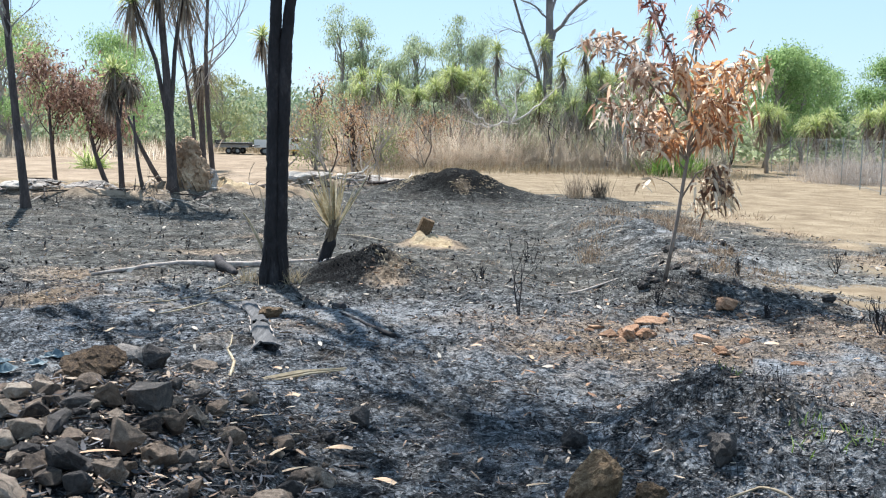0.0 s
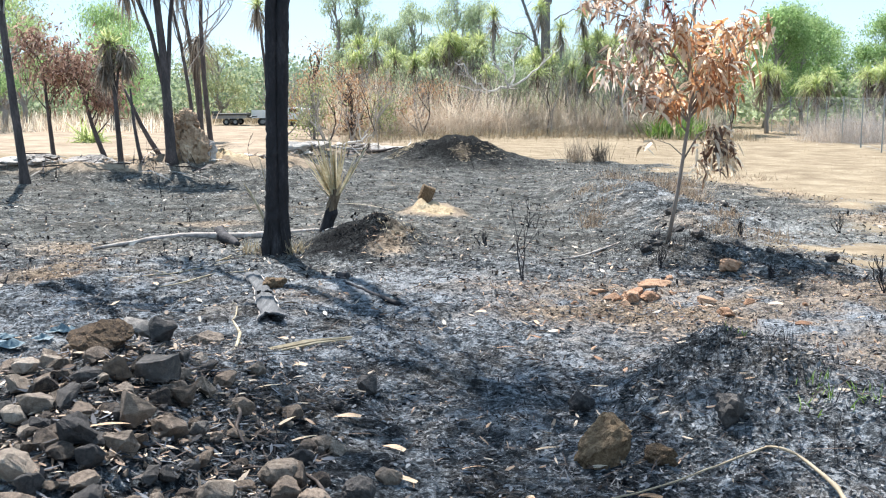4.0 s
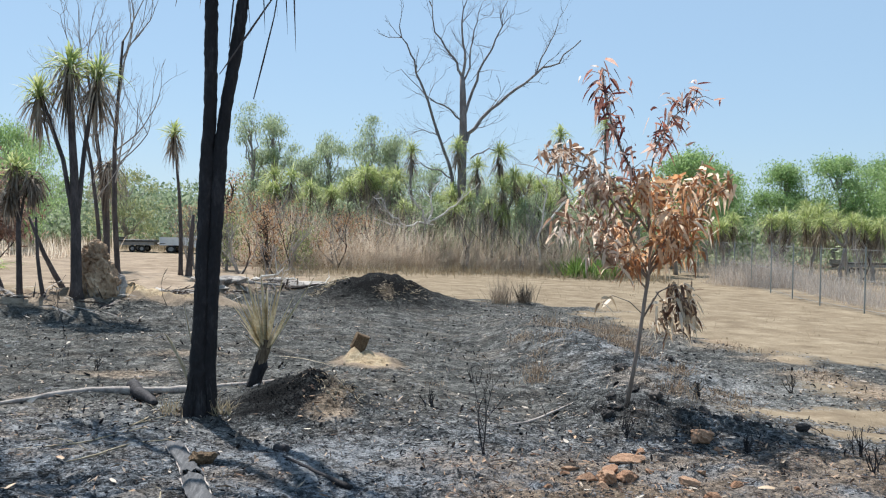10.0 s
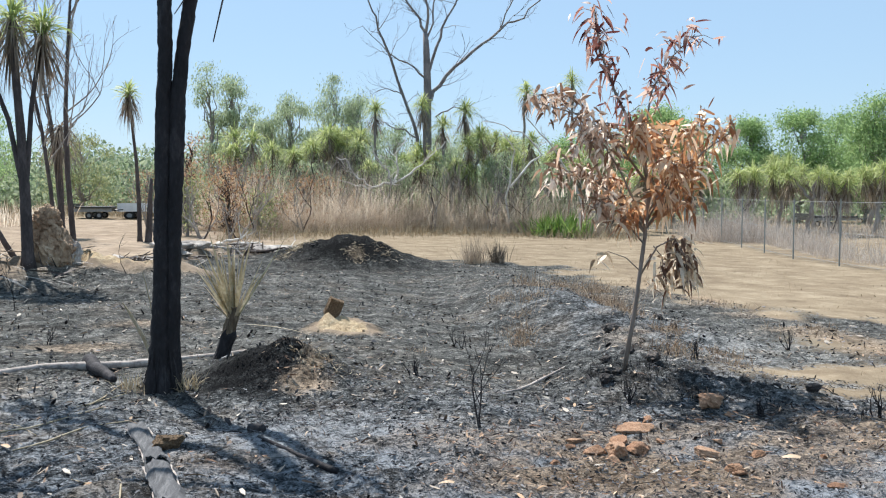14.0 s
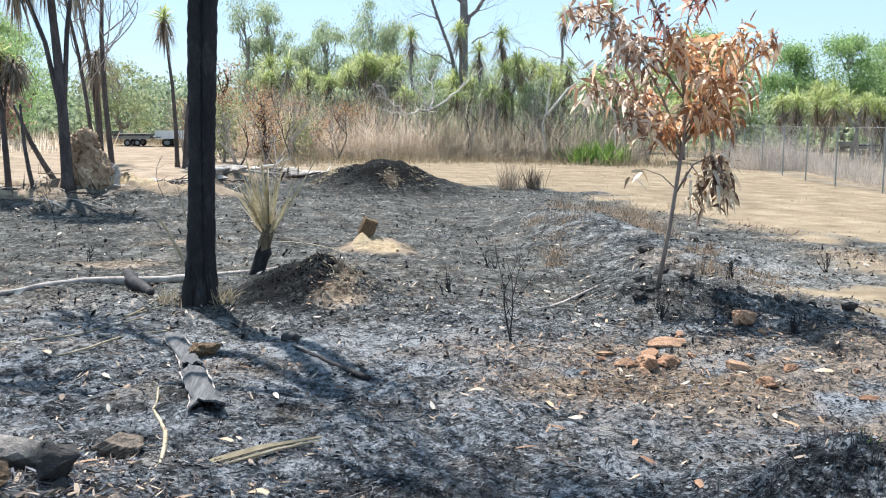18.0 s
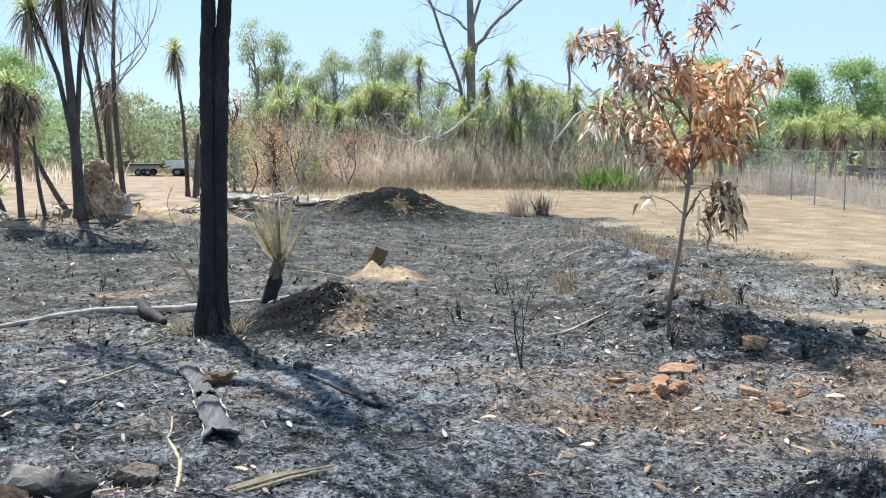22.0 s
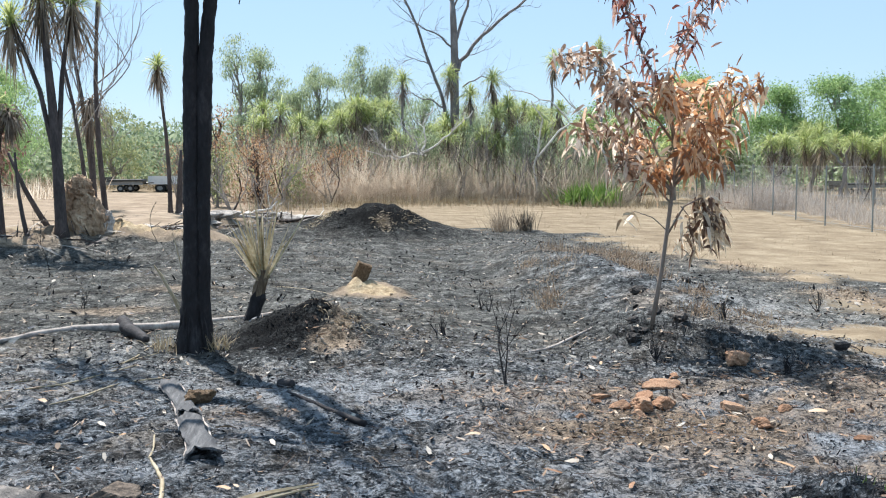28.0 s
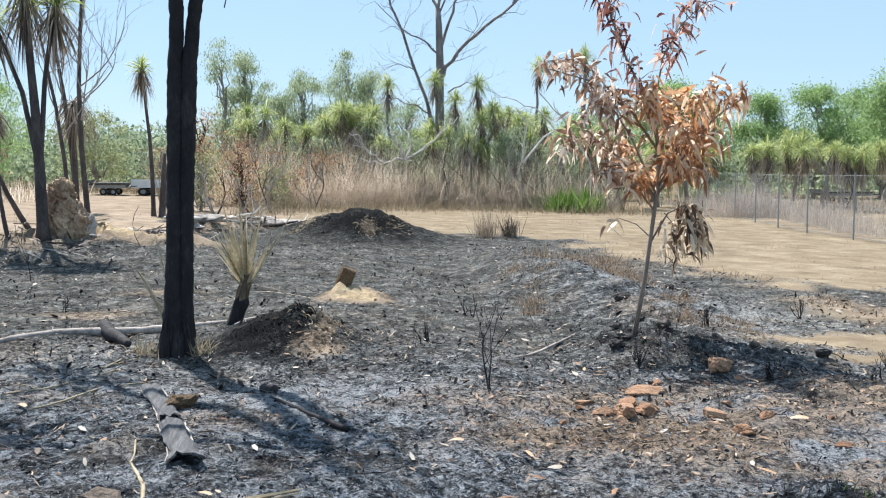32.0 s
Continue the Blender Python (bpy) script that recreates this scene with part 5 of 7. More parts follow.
lying("scorched_stick", "pale scorched stick on the burnt bank", "stick", [(1.25, 9.95), (1.6, 10.35), (1.9, 10.8), (2.35, 11.35)], [0.006, 0.013, 0.016, 0.010], PALELOG, 6, -0.008)
lying("stick", "thin dry stick on the ash", "stick", [(-2.5, 8.5), (-2.1, 8.8), (-1.75, 9.45)], [0.004, 0.007, 0.005], STRAW, 5)
lying("stick", "long pale dry stick on the ash", "stick", [(-2.05, 8.32), (-1.90, 8.52), (-1.71, 8.83), (-1.44, 9.12)], [0.003, 0.008, 0.006, 0.003], STRAW, 5, 0.01)
lying("stick", "thin bent straw on the ash", "stick", [(-2.47, 8.80), (-2.33, 8.97), (-2.19, 8.92), (-2.01, 8.68)], [0.004, 0.006, 0.005, 0.003], STRAW, 5)
lying("stick", "pale stick by the log stub", "stick", [(-1.92, 9.33), (-1.83, 9.80), (-1.78, 10.48)], [0.004, 0.007, 0.005], STRAW, 5)
lying("stick", "thin dry stick beside the log stub", "stick", [(-1.95, 9.5), (-1.65, 10.1)], [0.006, 0.005], STRAW, 5)
lying("stick", "thin charred stick in front of the rock pile", "stick", [(-0.62, 5.0), (-0.54, 4.75), (-0.5, 4.55), (-0.42, 4.36)], [0.004, 0.006, 0.006, 0.003], CHAR_BROWN, 5)
lying("curved_frond", "long bleached frond stalk arching over the ash", "frond", [(0.70, 4.12), (1.05, 4.28), (1.38, 4.48), (1.68, 4.60), (1.76, 4.48), (1.82, 4.20), (1.82, 4.02)], [0.003, 0.004, 0.005, 0.006, 0.008, 0.010, 0.012], OLDFROND, 6, 0.03)
lying("bark_strip", "curled strip of pale bark on the ash", "bark", [(-1.58, 7.82), (-1.41, 7.66), (-1.31, 7.61), (-1.25, 7.54), (-1.22, 7.35), (-1.21, 7.19), (-1.14, 7.02), (-1.07, 6.79), (-1.03, 6.56), (-1.01, 6.36), (-1.02, 6.22)], [0.003, 0.005, 0.006, 0.006, 0.006, 0.007, 0.010, 0.012, 0.012, 0.009, 0.004], STRAW, 6)


for i, (x, y, dx, dy, r) in enumerate([(-4.1, 21.4, 1.1, 0.5, 0.04), (-2.9, 23.6, 1.3, 0.5, 0.045), (-1.6, 24.0, 0.8, -0.6, 0.04), (-7.6, 19.2, 1.1, 0.3, 0.04), (-6.6, 18.5, 1.0, -0.1, 0.035), (-1.9, 26.4, 1.2, 0.4, 0.04)]):
    lying("windrow_log", "pale half-burnt log in the windrow", "log", [(x, y), (x + dx * 0.3, y + dy * 0.5 + 0.16 * (-1) ** i), (x + dx * 0.6, y + dy * 0.5 - 0.08), (x + dx, y + dy)], [r * 0.8, r, r * 0.75, r * 0.35], DEADWOOD if i % 2 else CHAR_BROWN, 8, 0.03, 0.22, i)


def split_log():
    t = thing("split_log", "ash-grey burnt log split into two slabs", "log", (-1.16, 7.85, ground_z(-1.16, 7.85)))
    for (ax, ay), (bx, by), w0, w1, name in (((-1.41, 8.90), (-1.13, 7.96), 0.062, 0.066, "upper_slab"), ((-1.10, 7.84), (-0.91, 7.05), 0.066, 0.088, "lower_slab")):
        g = Geo()
        d = Vector((bx - ax, by - ay, 0)).normalized()
        s = Vector((-d.y, d.x, 0))
        n, m = 22, 12
        for i in range(n + 1):
            k = i / n
            x, y = ax + (bx - ax) * k, ay + (by - ay) * k
            z = ground_z(ax, ay) * (1 - k) + ground_z(bx, by) * k + 0.012
            w = (w0 + (w1 - w0) * k) * (1 + 0.3 * (float(vnoise(i * 0.35, ax, 1.0, 5)) - 0.5))
            for q in range(m):
                a = math.pi * q / (m - 1)
                rag = 1 + 0.42 * (float(vnoise(i * 0.22, q * 0.9 + ax, 1.0, 6)) - 0.5)
                jag = d * (0.26 * (float(vnoise(q * 0.8, ay, 1.0, 8)) - 0.5) * max(0.0, 1 - min(i, n - i) / 3))
                for deep in (1.0, 0.80):
                    hgt = math.sin(a) ** 0.6 * w * 0.66 * rag * deep
                    p = Vector((x, y, z)) + s * (-math.cos(a)) * w * rag * (0.4 + 0.6 * deep) + jag
                    g.v.append((p.x + 1.16, p.y - 7.85, p.z + hgt - ground_z(-1.16, 7.85)))
        r = 2 * m
        for i in range(n):
            for q in range(m - 1):
                k = i * r + 2 * q
                g.f.append((k, k + 2, k + r + 2, k + r))
                g.f.append((k + 1, k + r + 1, k + r + 3, k + 3))
            k = i * r
            g.f.append((k, k + r, k + r + 1, k + 1))
            k = i * r + r - 2
            g.f.append((k, k + 1, k + r + 1, k + r))
        for row in (0, n * r):
            for q in range(m - 1):
                k = row + 2 * q
                g.f.append((k, k + 1, k + 3, k + 2))
        rim = Geo()
        for side in (0, r - 2):
            rim.tube([Vector(g.v[i * r + side]) + Vector((0, 0, 0.012)) for i in range(1, n, 2)], [0.005 + 0.003 * math.sin(i * 1.7) for i in range(1, n, 2)], 5)
        part("bark_rim", rim, PALELOG, t, "pale scorched rim")
        part(name, g, ASHWOOD, t)


split_log()


def reed_bundle():
    t = thing("reed_bundle", "flattened bundle of pale dry fronds on the ash", "frond", (-0.55, 6.45, ground_z(-0.55, 6.45) + 0.02))
    rng = np.random.default_rng(3)
    for k in range(4):
        g = Geo()
        o = rng.normal(size=2) * 0.02
        g.tube([(-0.24 + o[0], -0.13 + o[1], 0.0), (0 + o[0], o[1], 0.02), (0.24, 0.17 + o[1], 0.0)], [0.007, 0.008, 0.004], 5)
        part("frond", g, STRAW, t)


reed_bundle()


def bleached_blade(x, y, dx, top, width):
    """A dead blade that leans out of the ash."""
    g = Geo()
    g.tube([(0, 0, -0.03), (dx * 0.45, 0.01, top * 0.52), (dx * 0.8, 0.02, top * 0.85), (dx, 0.02, top)], [width * 0.6, width, width * 0.8, width * 0.3], 5)
    ob = part("bleached_blade", g, STRAW)
    ob.location = (x, y, ground_z(x, y))
    tagged(ob, "bleached dead blade leaning up from the ash", "frond")


bleached_blade(-1.53, 10.75, -0.32, 0.66, 0.019)
bleached_blade(-1.52, 10.85, -0.18, 0.95, 0.007)


def twiggy(name, label, x, y, hgt, n, seed, material=CHAR, spread=0.35):
    rng = np.random.default_rng(seed)
    t = thing(name, label, "shrub", (x, y, ground_z(x, y) - 0.01), "burnt twigs")
    g = Geo()
    for _ in range(n):
        w = Vector((rng.normal() * spread, rng.normal() * spread, 1))
        grow(g, rng, (rng.normal() * 0.02, rng.normal() * 0.02, 0), w, hgt * rng.uniform(0.4, 0.65), 0.007, 2, 4, 0.35, 0.25, None, 0.6)
    part("twig", g, material, t)


for i, (x, y, hh, n) in enumerate([(0.94, 8.72, 0.62, 2), (0.70, 10.6, 0.16, 6), (2.35, 9.5, 0.2, 4), (3.6, 11.2, 0.25, 6), (-4.05, 15.2, 0.75, 1), (-3.4, 19.0, 0.8, 1), (4.2, 9.0, 0.22, 5), (3.9, 8.3, 0.2, 5), (4.6, 8.7, 0.2, 5), (1.4, 12.6, 0.15, 5), (3.2, 9.0, 0.16, 5), (-2.9, 12.4, 0.2, 3), (0.95, 21.6, 0.7, 1), (5.2, 12.3, 0.25, 5)]):
    twiggy("burnt_twig", "burnt leafless twig standing in ash", x, y, hh, n, 60 + i)


def tuft(name, label, x, y, n, hgt, width, material, seed, lift=(0.7, 1.5), droop=(0.05, 0.4), radius=0.08, group=""):
    rng = np.random.default_rng(seed)
    g = Geo()
    a, e = rng.uniform(0, 2 * math.pi, n), rng.uniform(*lift, n)
    way = np.stack([np.cos(a) * np.cos(e), np.sin(a) * np.cos(e), np.sin(e)], 1)
    at = np.stack([rng.normal(size=n) * radius, rng.normal(size=n) * radius, np.zeros(n)], 1)
    at[:, 2] = land(x + at[:, 0], y + at[:, 1]) - ground_z(x, y) - 0.01
    g.straps(at, way, rng.uniform(0.5, 1.0, n) * hgt, width, rng.uniform(*droop, n), 3, rng.uniform(-1, 1, n))
    ob = part(name, g, material)
    ob.location = (x, y, ground_z(x, y))
    return tagged(ob, label, "grass", group, "stuff")


tuft("burnt_grass_clump", "tall scorched grass clump at the burn's edge", 3.62, 24.4, 260, 0.95, 0.010, surface("scorched_tall_grass", [(0.16, 0.12, 0.09), (0.32, 0.255, 0.19), (0.5, 0.42, 0.32)], 3, 0.8, 0, 0.5, thin=0.3), 1, (0.8, 1.55), (0.0, 0.5), 0.13)
tuft("burnt_grass_clump", "dark scorched grass clump at the burn's edge", 4.2, 24.5, 200, 0.78, 0.012, surface("dark_scorched_grass", [(0.07, 0.055, 0.045), (0.15, 0.12, 0.09), (0.28, 0.23, 0.175)], 3, 0.8, 0, 0.5), 2, (0.9, 1.55), (0.0, 0.4), 0.09)
for i, (x, y, n, hh, r) in enumerate([(2.3, 13.4, 150, 0.34, 0.2), (2.2, 12.8, 110, 0.26, 0.2), (2.6, 16.0, 110, 0.26, 0.25), (3.95, 15.4, 200, 0.42, 0.3), (3.85, 14.4, 170, 0.36, 0.25), (3.75, 13.6, 130, 0.30, 0.22), (3.0, 9.45, 50, 0.18, 0.12), (3.9, 11.0, 90, 0.25, 0.2), (3.3, 17.0, 160, 0.40, 0.35), (4.75, 18.1, 320, 0.50, 0.38), (4.3, 18.8, 160, 0.42, 0.3), (3.5, 11.4, 150, 0.26, 0.22), (3.9, 12.7, 140, 0.26, 0.2), (4.1, 11.6, 110, 0.22, 0.25), (5.2, 9.2, 120, 0.22, 0.3), (4.7, 8.4, 120, 0.2, 0.3), (2.9, 15.3, 90, 0.30, 0.25), (6.2, 13.6, 130, 0.2, 0.5), (6.3, 16.4, 140, 0.2, 0.5), (6.6, 20.2, 160, 0.25, 0.6), (4.2, 16.6, 70, 0.3, 0.3), (3.5, 11.6, 60, 0.2, 0.2), (2.6, 14.4, 50, 0.25, 0.2), (3.9, 12.6, 60, 0.18, 0.2), (0.9, 12.0, 25, 0.15, 0.1)]):
    tuft("dry_grass_tuft", "small brown dry grass tuft in the burn", x, y, n, hh, 0.008, DRYTUFT, 20 + i, (0.5, 1.5), (0.05, 0.8), radius=r * 0.55, group="dry grass tufts")
for i, (x, y) in enumerate([(-1.66, 10.15), (-1.24, 10.2)]):
    tuft("dry_grass_tuft", "yellow dry grass tuft at the charred tree's foot", x, y, 60, 0.24, 0.010, STRAW, 30 + i, radius=0.05, group="dry grass tufts")
tuft("green_sedge", "bright green sedge clump before the tall grass", 10.0, 40.6, 380, 1.55, 0.07, GREENGRASS, 40, radius=0.5)
tuft("green_shoots", "fresh green shoots on the burnt mound", 2.05, 4.88, 34, 0.12, 0.008, GREENGRASS, 41, radius=0.09)
tuft("green_shoots", "fresh green shoots on the burnt mound", 2.22, 4.76, 26, 0.11, 0.008, GREENGRASS, 44, radius=0.06)
tuft("green_shoots", "fresh green shoots on the burnt mound", 1.78, 5.45, 14, 0.09, 0.005, GREENGRASS, 42, radius=0.06)
for i, (x, y, n, r) in enumerate([(-0.85, 22.75, 90, 0.10), (-0.7, 22.95, 90, 0.10), (-0.55, 23.15, 90, 0.10), (-0.38, 23.35, 90, 0.10), (-0.22, 23.5, 70, 0.10), (0.72, 22.45, 160, 0.16), (1.3, 22.8, 60, 0.2), (1.5, 23.1, 50, 0.2)]):
    tuft("straw_litter", "flattened pale straw on the ash heap", x, y, int(n * 1.4), 0.17, 0.014, STRAW, 80 + i, (-0.1, 0.5), (0.1, 0.5), r, "straw on the ash heap")
for i, (x, y, n, r) in enumerate([(-0.35, 10.55, 60, 0.10), (-0.15, 10.3, 90, 0.10), (-0.08, 10.45, 70, 0.08), (-0.2, 10.15, 60, 0.08), (-0.12, 10.6, 110, 0.12), (-0.02, 10.4, 110, 0.10), (-0.28, 10.75, 90, 0.12)]):
    tuft("straw_litter", "flattened brown straw and roots on the earth bank", x, y, n, 0.14, 0.006, STRAW if i > 3 else DRYTUFT, 90 + i, (-0.3, 0.6), (0.1, 0.9), r, "straw on the earth bank")
tuft("straw_tuft", "tuft of pale roots on the earth bank", -0.22, 10.35, 60, 0.2, 0.008, STRAW, 43, (-0.2, 0.9), (0.3, 0.9), 0.1)


# ---- pandanus thicket ----
def pandanus(seed, hgt, heads, spread=0.9, blade=1.05):
    """A grey pandanus whose limbs each end in a green head over a dead skirt."""
    rng = np.random.default_rng(seed)
    t = thing("pandanus", "green pandanus with dead brown skirts in the thicket", "tree", (0, 0, 0), "pandanus thicket")
    g = Geo()
    fork = hgt * 0.5
    g.tube(limb(rng, (0, 0, -0.1), (rng.normal() * 0.15, rng.normal() * 0.15, fork), 0.04), [0.13, 0.10, 0.095, 0.09, 0.085, 0.08], 7)
    start = g.v[-1]
    tops = []
    for k in range(heads):
        a = k / heads * 6.28 + rng.uniform(-0.5, 0.5)
        r = spread * (0.0 if heads == 1 else rng.uniform(0.6, 1.0))
        top = (math.cos(a) * r, math.sin(a) * r, hgt * (rng.uniform(0.78, 0.95) if k else 0.93) - blade * 0.35)
        g.tube(limb(rng, tuple(start), top, 0.06), taper(0.075, 0.05, 6), 6)
        tops.append(top)
    part("trunk", g, BARK_GREY, t, smooth_faces=True)
    for top in tops:
        g = Geo()
        blades(g, rng, top, 210, blade, 0.036, 0.3, (0.0, 1.5), (0.3, 1.0), 5, 0.3)
        part("crown", g, PANDLEAF, t)
        g = Geo()
        blades(g, rng, (top[0], top[1], top[2] - 0.1), 80, blade * 0.85, 0.045, 0.18, (-1.5, -0.3), (0.2, 0.8), 3, 0.6)
        part("dead_skirt", g, SKIRT, t)
    return t


# places and heights of the pandanus, with the number of heads
PANDANUS = [(-3.4, 45, 4.5, 4), (-2.4, 47, 3.5, 2), (-1.55, 46, 4.1, 2), (-0.66, 45.5, 3.8, 2), (0.25, 46, 4.9, 4), (1.54, 46.2, 4.9, 4), (2.71, 46, 6.2, 1), (4.92, 46.5, 6.6, 1), (5.84, 46, 5.6, 1), (6.89, 46, 6.4, 1), (7.29, 45.5, 5.2, 2), (4.14, 44, 3.6, 2), (6.51, 44.5, 3.5, 2), (9.55, 46, 4.9, 3), (10.7, 50, 7.9, 1), (13.1, 50, 8.6, 1), (8.6, 45, 3.7, 2), (11.3, 46, 4.3, 3), (12.4, 44.5, 3.7, 3), (2.7, 44.5, 3.2, 2), (5.2, 47.5, 4.4, 3), (0.9, 49, 5.0, 3), (9.0, 49, 5.2, 3)]
PANDANUS_EAST = [(13.6, 46, 4.6, 3), (20.5, 45, 3.5, 3), (21.7, 42, 3.2, 2), (23.4, 42, 3.1, 4), (26.3, 44, 3.6, 3), (18.8, 48, 3.4, 3), (28.5, 47, 3.5, 3), (25.0, 47, 3.6, 3), (16.0, 47, 3.6, 3), (31.0, 45, 3.4, 3), (22.5, 46, 4.0, 4)]
stock = {}
for i, (x, y, hh, heads) in enumerate(PANDANUS + PANDANUS_EAST):
    m = pose(x, y, ground_z(x, y), 0, 0, i * 77.0)
    if heads in stock and i % 2:
        src, h0 = stock[heads]
        copy_thing(src, m @ Matrix.Diagonal((1, 1, hh / h0, 1)))
    else:
        src = pandanus(300 + i, hh, heads, 0.75 if heads > 1 else 0.0, 0.95 if heads > 1 else 0.8)
        src.matrix_basis = m
        stock[heads] = (src, hh)


tuft("low_pandanus", "low green and brown pandanus clump beyond the track", -11.0, 31.0, 150, 1.35, 0.05, PANDLEAF, 45, (0.2, 1.5), (0.2, 0.7), 0.15)
lying("stick", "thin curved charred stick down the rock pile", "stick", [(-0.70, 4.98), (-0.64, 4.8), (-0.62, 4.62), (-0.55, 4.45)], [0.007, 0.009, 0.009, 0.006], CHAR_BROWN, 5, 0.03)
lying("stick", "thin crooked brown stick at the foot of the pile", "stick", [(-0.62, 4.2), (-0.5, 4.32), (-0.35, 4.38), (-0.22, 4.60)], [0.003, 0.005, 0.005, 0.003], CHAR_BROWN, 5, 0.02)
lying("stick", "thin brown stick at the foot of the pile", "stick", [(-0.38, 4.40), (-0.22, 4.22), (-0.1, 3.98), (0.0, 3.85)], [0.006, 0.008, 0.008, 0.005], CHAR_BROWN, 5, 0.03)

# ---- leafy trees ----
def leafy_tree(name, label, x, y, hgt, wide, seed, material, bark=BARK_GREY, clumps=26, leaf=0.16, density=150, bare=0.35, clump=0.55, group="bush trees", droop=0.6, slim=0.38):
    """A trunk with limbs and a crown of many small leaves gathered in clumps."""
    rng = np.random.default_rng(seed)
    t = thing(name, label, "tree", (x, y, ground_z(x, y) - 0.1), group)
    g = Geo()
    lean = rng.normal(size=2) * hgt * 0.05
    trunk = limb(rng, (0, 0, 0), (lean[0], lean[1], hgt * 0.8), hgt * 0.015, 6)
    g.tube(trunk, taper(hgt * 0.018 + 0.02, 0.03, 7), 7)
    at, ways = [], []
    for k in range(clumps):
        s = rng.uniform(bare, 1.0)
        a = rng.uniform(0, 6.28)
        r = wide * (0.25 + 0.75 * math.sin(min(1, (1.02 - s) / (1 - bare)) * 2.2)) * rng.uniform(0.35, 1.0)
        tip = np.array([lean[0] * s + math.cos(a) * r, lean[1] * s + math.sin(a) * r, hgt * (s * 0.93)])
        i = min(5, int(max(0.15, s - 0.25) / 0.8 * 6))
        root = np.array(trunk[max(1, i)])
        g.tube(limb(rng, root, tip, 0.12), taper(0.05 * hgt / 8 + 0.008, 0.008, 6), 5, False)
        n = int(density * rng.uniform(0.6, 1.3))
        at.append(tip + rng.normal(size=(n, 3)) * clump * np.array([1, 1, 0.7]) * rng.uniform(0.6, 1.1))
    part("trunk", g, bark, t, smooth_faces=True)
    at = np.concatenate(at)
    g = Geo()
    n = len(at)
    g.leaves(at, rng.normal(size=(n, 3)) + (0, 0, -droop), rng.uniform(0.7, 1.3, n) * leaf, rng.uniform(0.7, 1.3, n) * leaf * slim, 0.15, rng)
    part("crown", g, material, t)
    return t


for i, (x, y, hh, w) in enumerate([(-5.36, 55, 8.7, 0.8), (-4.1, 55, 8.3, 1.3), (-1.4, 54, 7.2, 1.6), (0.9, 55, 8.7, 1.6), (2.1, 56, 7.6, 1.0), (4.5, 58, 6.0, 1.8), (8.5, 58, 5.8, 2.0), (-2.6, 53, 5.6, 1.4), (0.0, 54, 5.2, 1.4), (6.6, 53, 5.2, 1.4), (11.5, 56, 5.4, 1.6)]):
    leafy_tree("gum_tree", "feathery grey-green gum tree behind the thicket", x, y, hh, w, 400 + i, EUCLEAF, BARK_GREY, (16 if i == 0 else 34), 0.15, 230, 0.38, 0.34, droop=2.0, slim=0.26)
for i, (x, y, hh, w) in enumerate([(28.7, 62, 6.9, 2.4), (31.2, 60, 7.6, 2.6), (31.0, 52, 7.8, 1.7), (38.0, 68, 8.2, 3.0), (21.5, 57, 6.8, 3.0), (18.2, 54, 7.0, 2.8), (24.8, 62, 6.4, 2.6), (34.5, 58, 6.5, 2.6), (15.5, 58, 5.6, 2.4)]):
    leafy_tree("broadleaf_tree", "bright green leafy tree beyond the fence", x, y, hh, w, 420 + i, LUSHLEAF, BARK_GREY, 40, 0.17, 420, 0.28, 0.5)
for i, (x, y, hh, w) in enumerate([(-18.8, 42, 7.0, 2.2), (-20.5, 48, 6.6, 2.4), (-15.8, 47, 6.2, 2.0), (-23.0, 52, 7.5, 2.6), (-17.5, 56, 6.5, 2.4), (-13.2, 58, 5.2, 2.2), (-14.8, 44, 4.6, 1.6)]):
    leafy_tree("bush_tree", "green bush tree beyond the sandy track", x, y, hh, w, 440 + i, LUSHLEAF if i % 2 == 0 else OLIVELEAF, BARK_GREY, 26, 0.15, 260, 0.22, 0.42, droop=1.2, slim=0.3)
for i, (x, y, hh, w) in enumerate([(-5.7, 45, 4.6, 1.3), (-4.2, 43, 3.2, 1.1), (-9.2, 56, 3.2, 1.4), (-2.6, 42, 2.8, 0.9), (-7.2, 57, 3.4, 1.6), (-5.0, 39, 2.6, 0.8), (-3.2, 36, 2.4, 0.7), (-4.4, 35, 2.2, 0.7), (-1.8, 39, 2.6, 0.8), (-3.6, 40, 3.0, 0.9), (-2.2, 36.5, 1.8, 0.6), (-0.6, 41, 2.6, 0.8), (0.6, 42.5, 2.4, 0.8)]):
    leafy_tree("scorched_bush", "scorched orange-brown bush at the thicket's edge", x, y, hh, w, 460 + i, RUSTLEAF if i % 3 != 1 else OLIVELEAF, BARK_GREY if i % 3 else CHAR_BROWN, 20, 0.12, 50, 0.2, 0.36)


for i, (x, y, hh, w) in enumerate([(-2.0, 44.5, 3.4, 1.1), (1.4, 45.5, 4.2, 1.2), (3.4, 43.5, 3.2, 1.1), (5.6, 44.6, 3.6, 1.2), (8.2, 44.2, 3.8, 1.2), (10.2, 43.8, 3.4, 1.1), (12.4, 45, 3.8, 1.2), (-0.4, 44.2, 3.0, 1.0)]):
    leafy_tree("thicket_bush", "thin pale green bush among the pandanus", x, y, hh, w, 480 + i, EUCLEAF, BARK_GREY, 26, 0.14, 130, 0.25, 0.34, droop=1.6, slim=0.26)


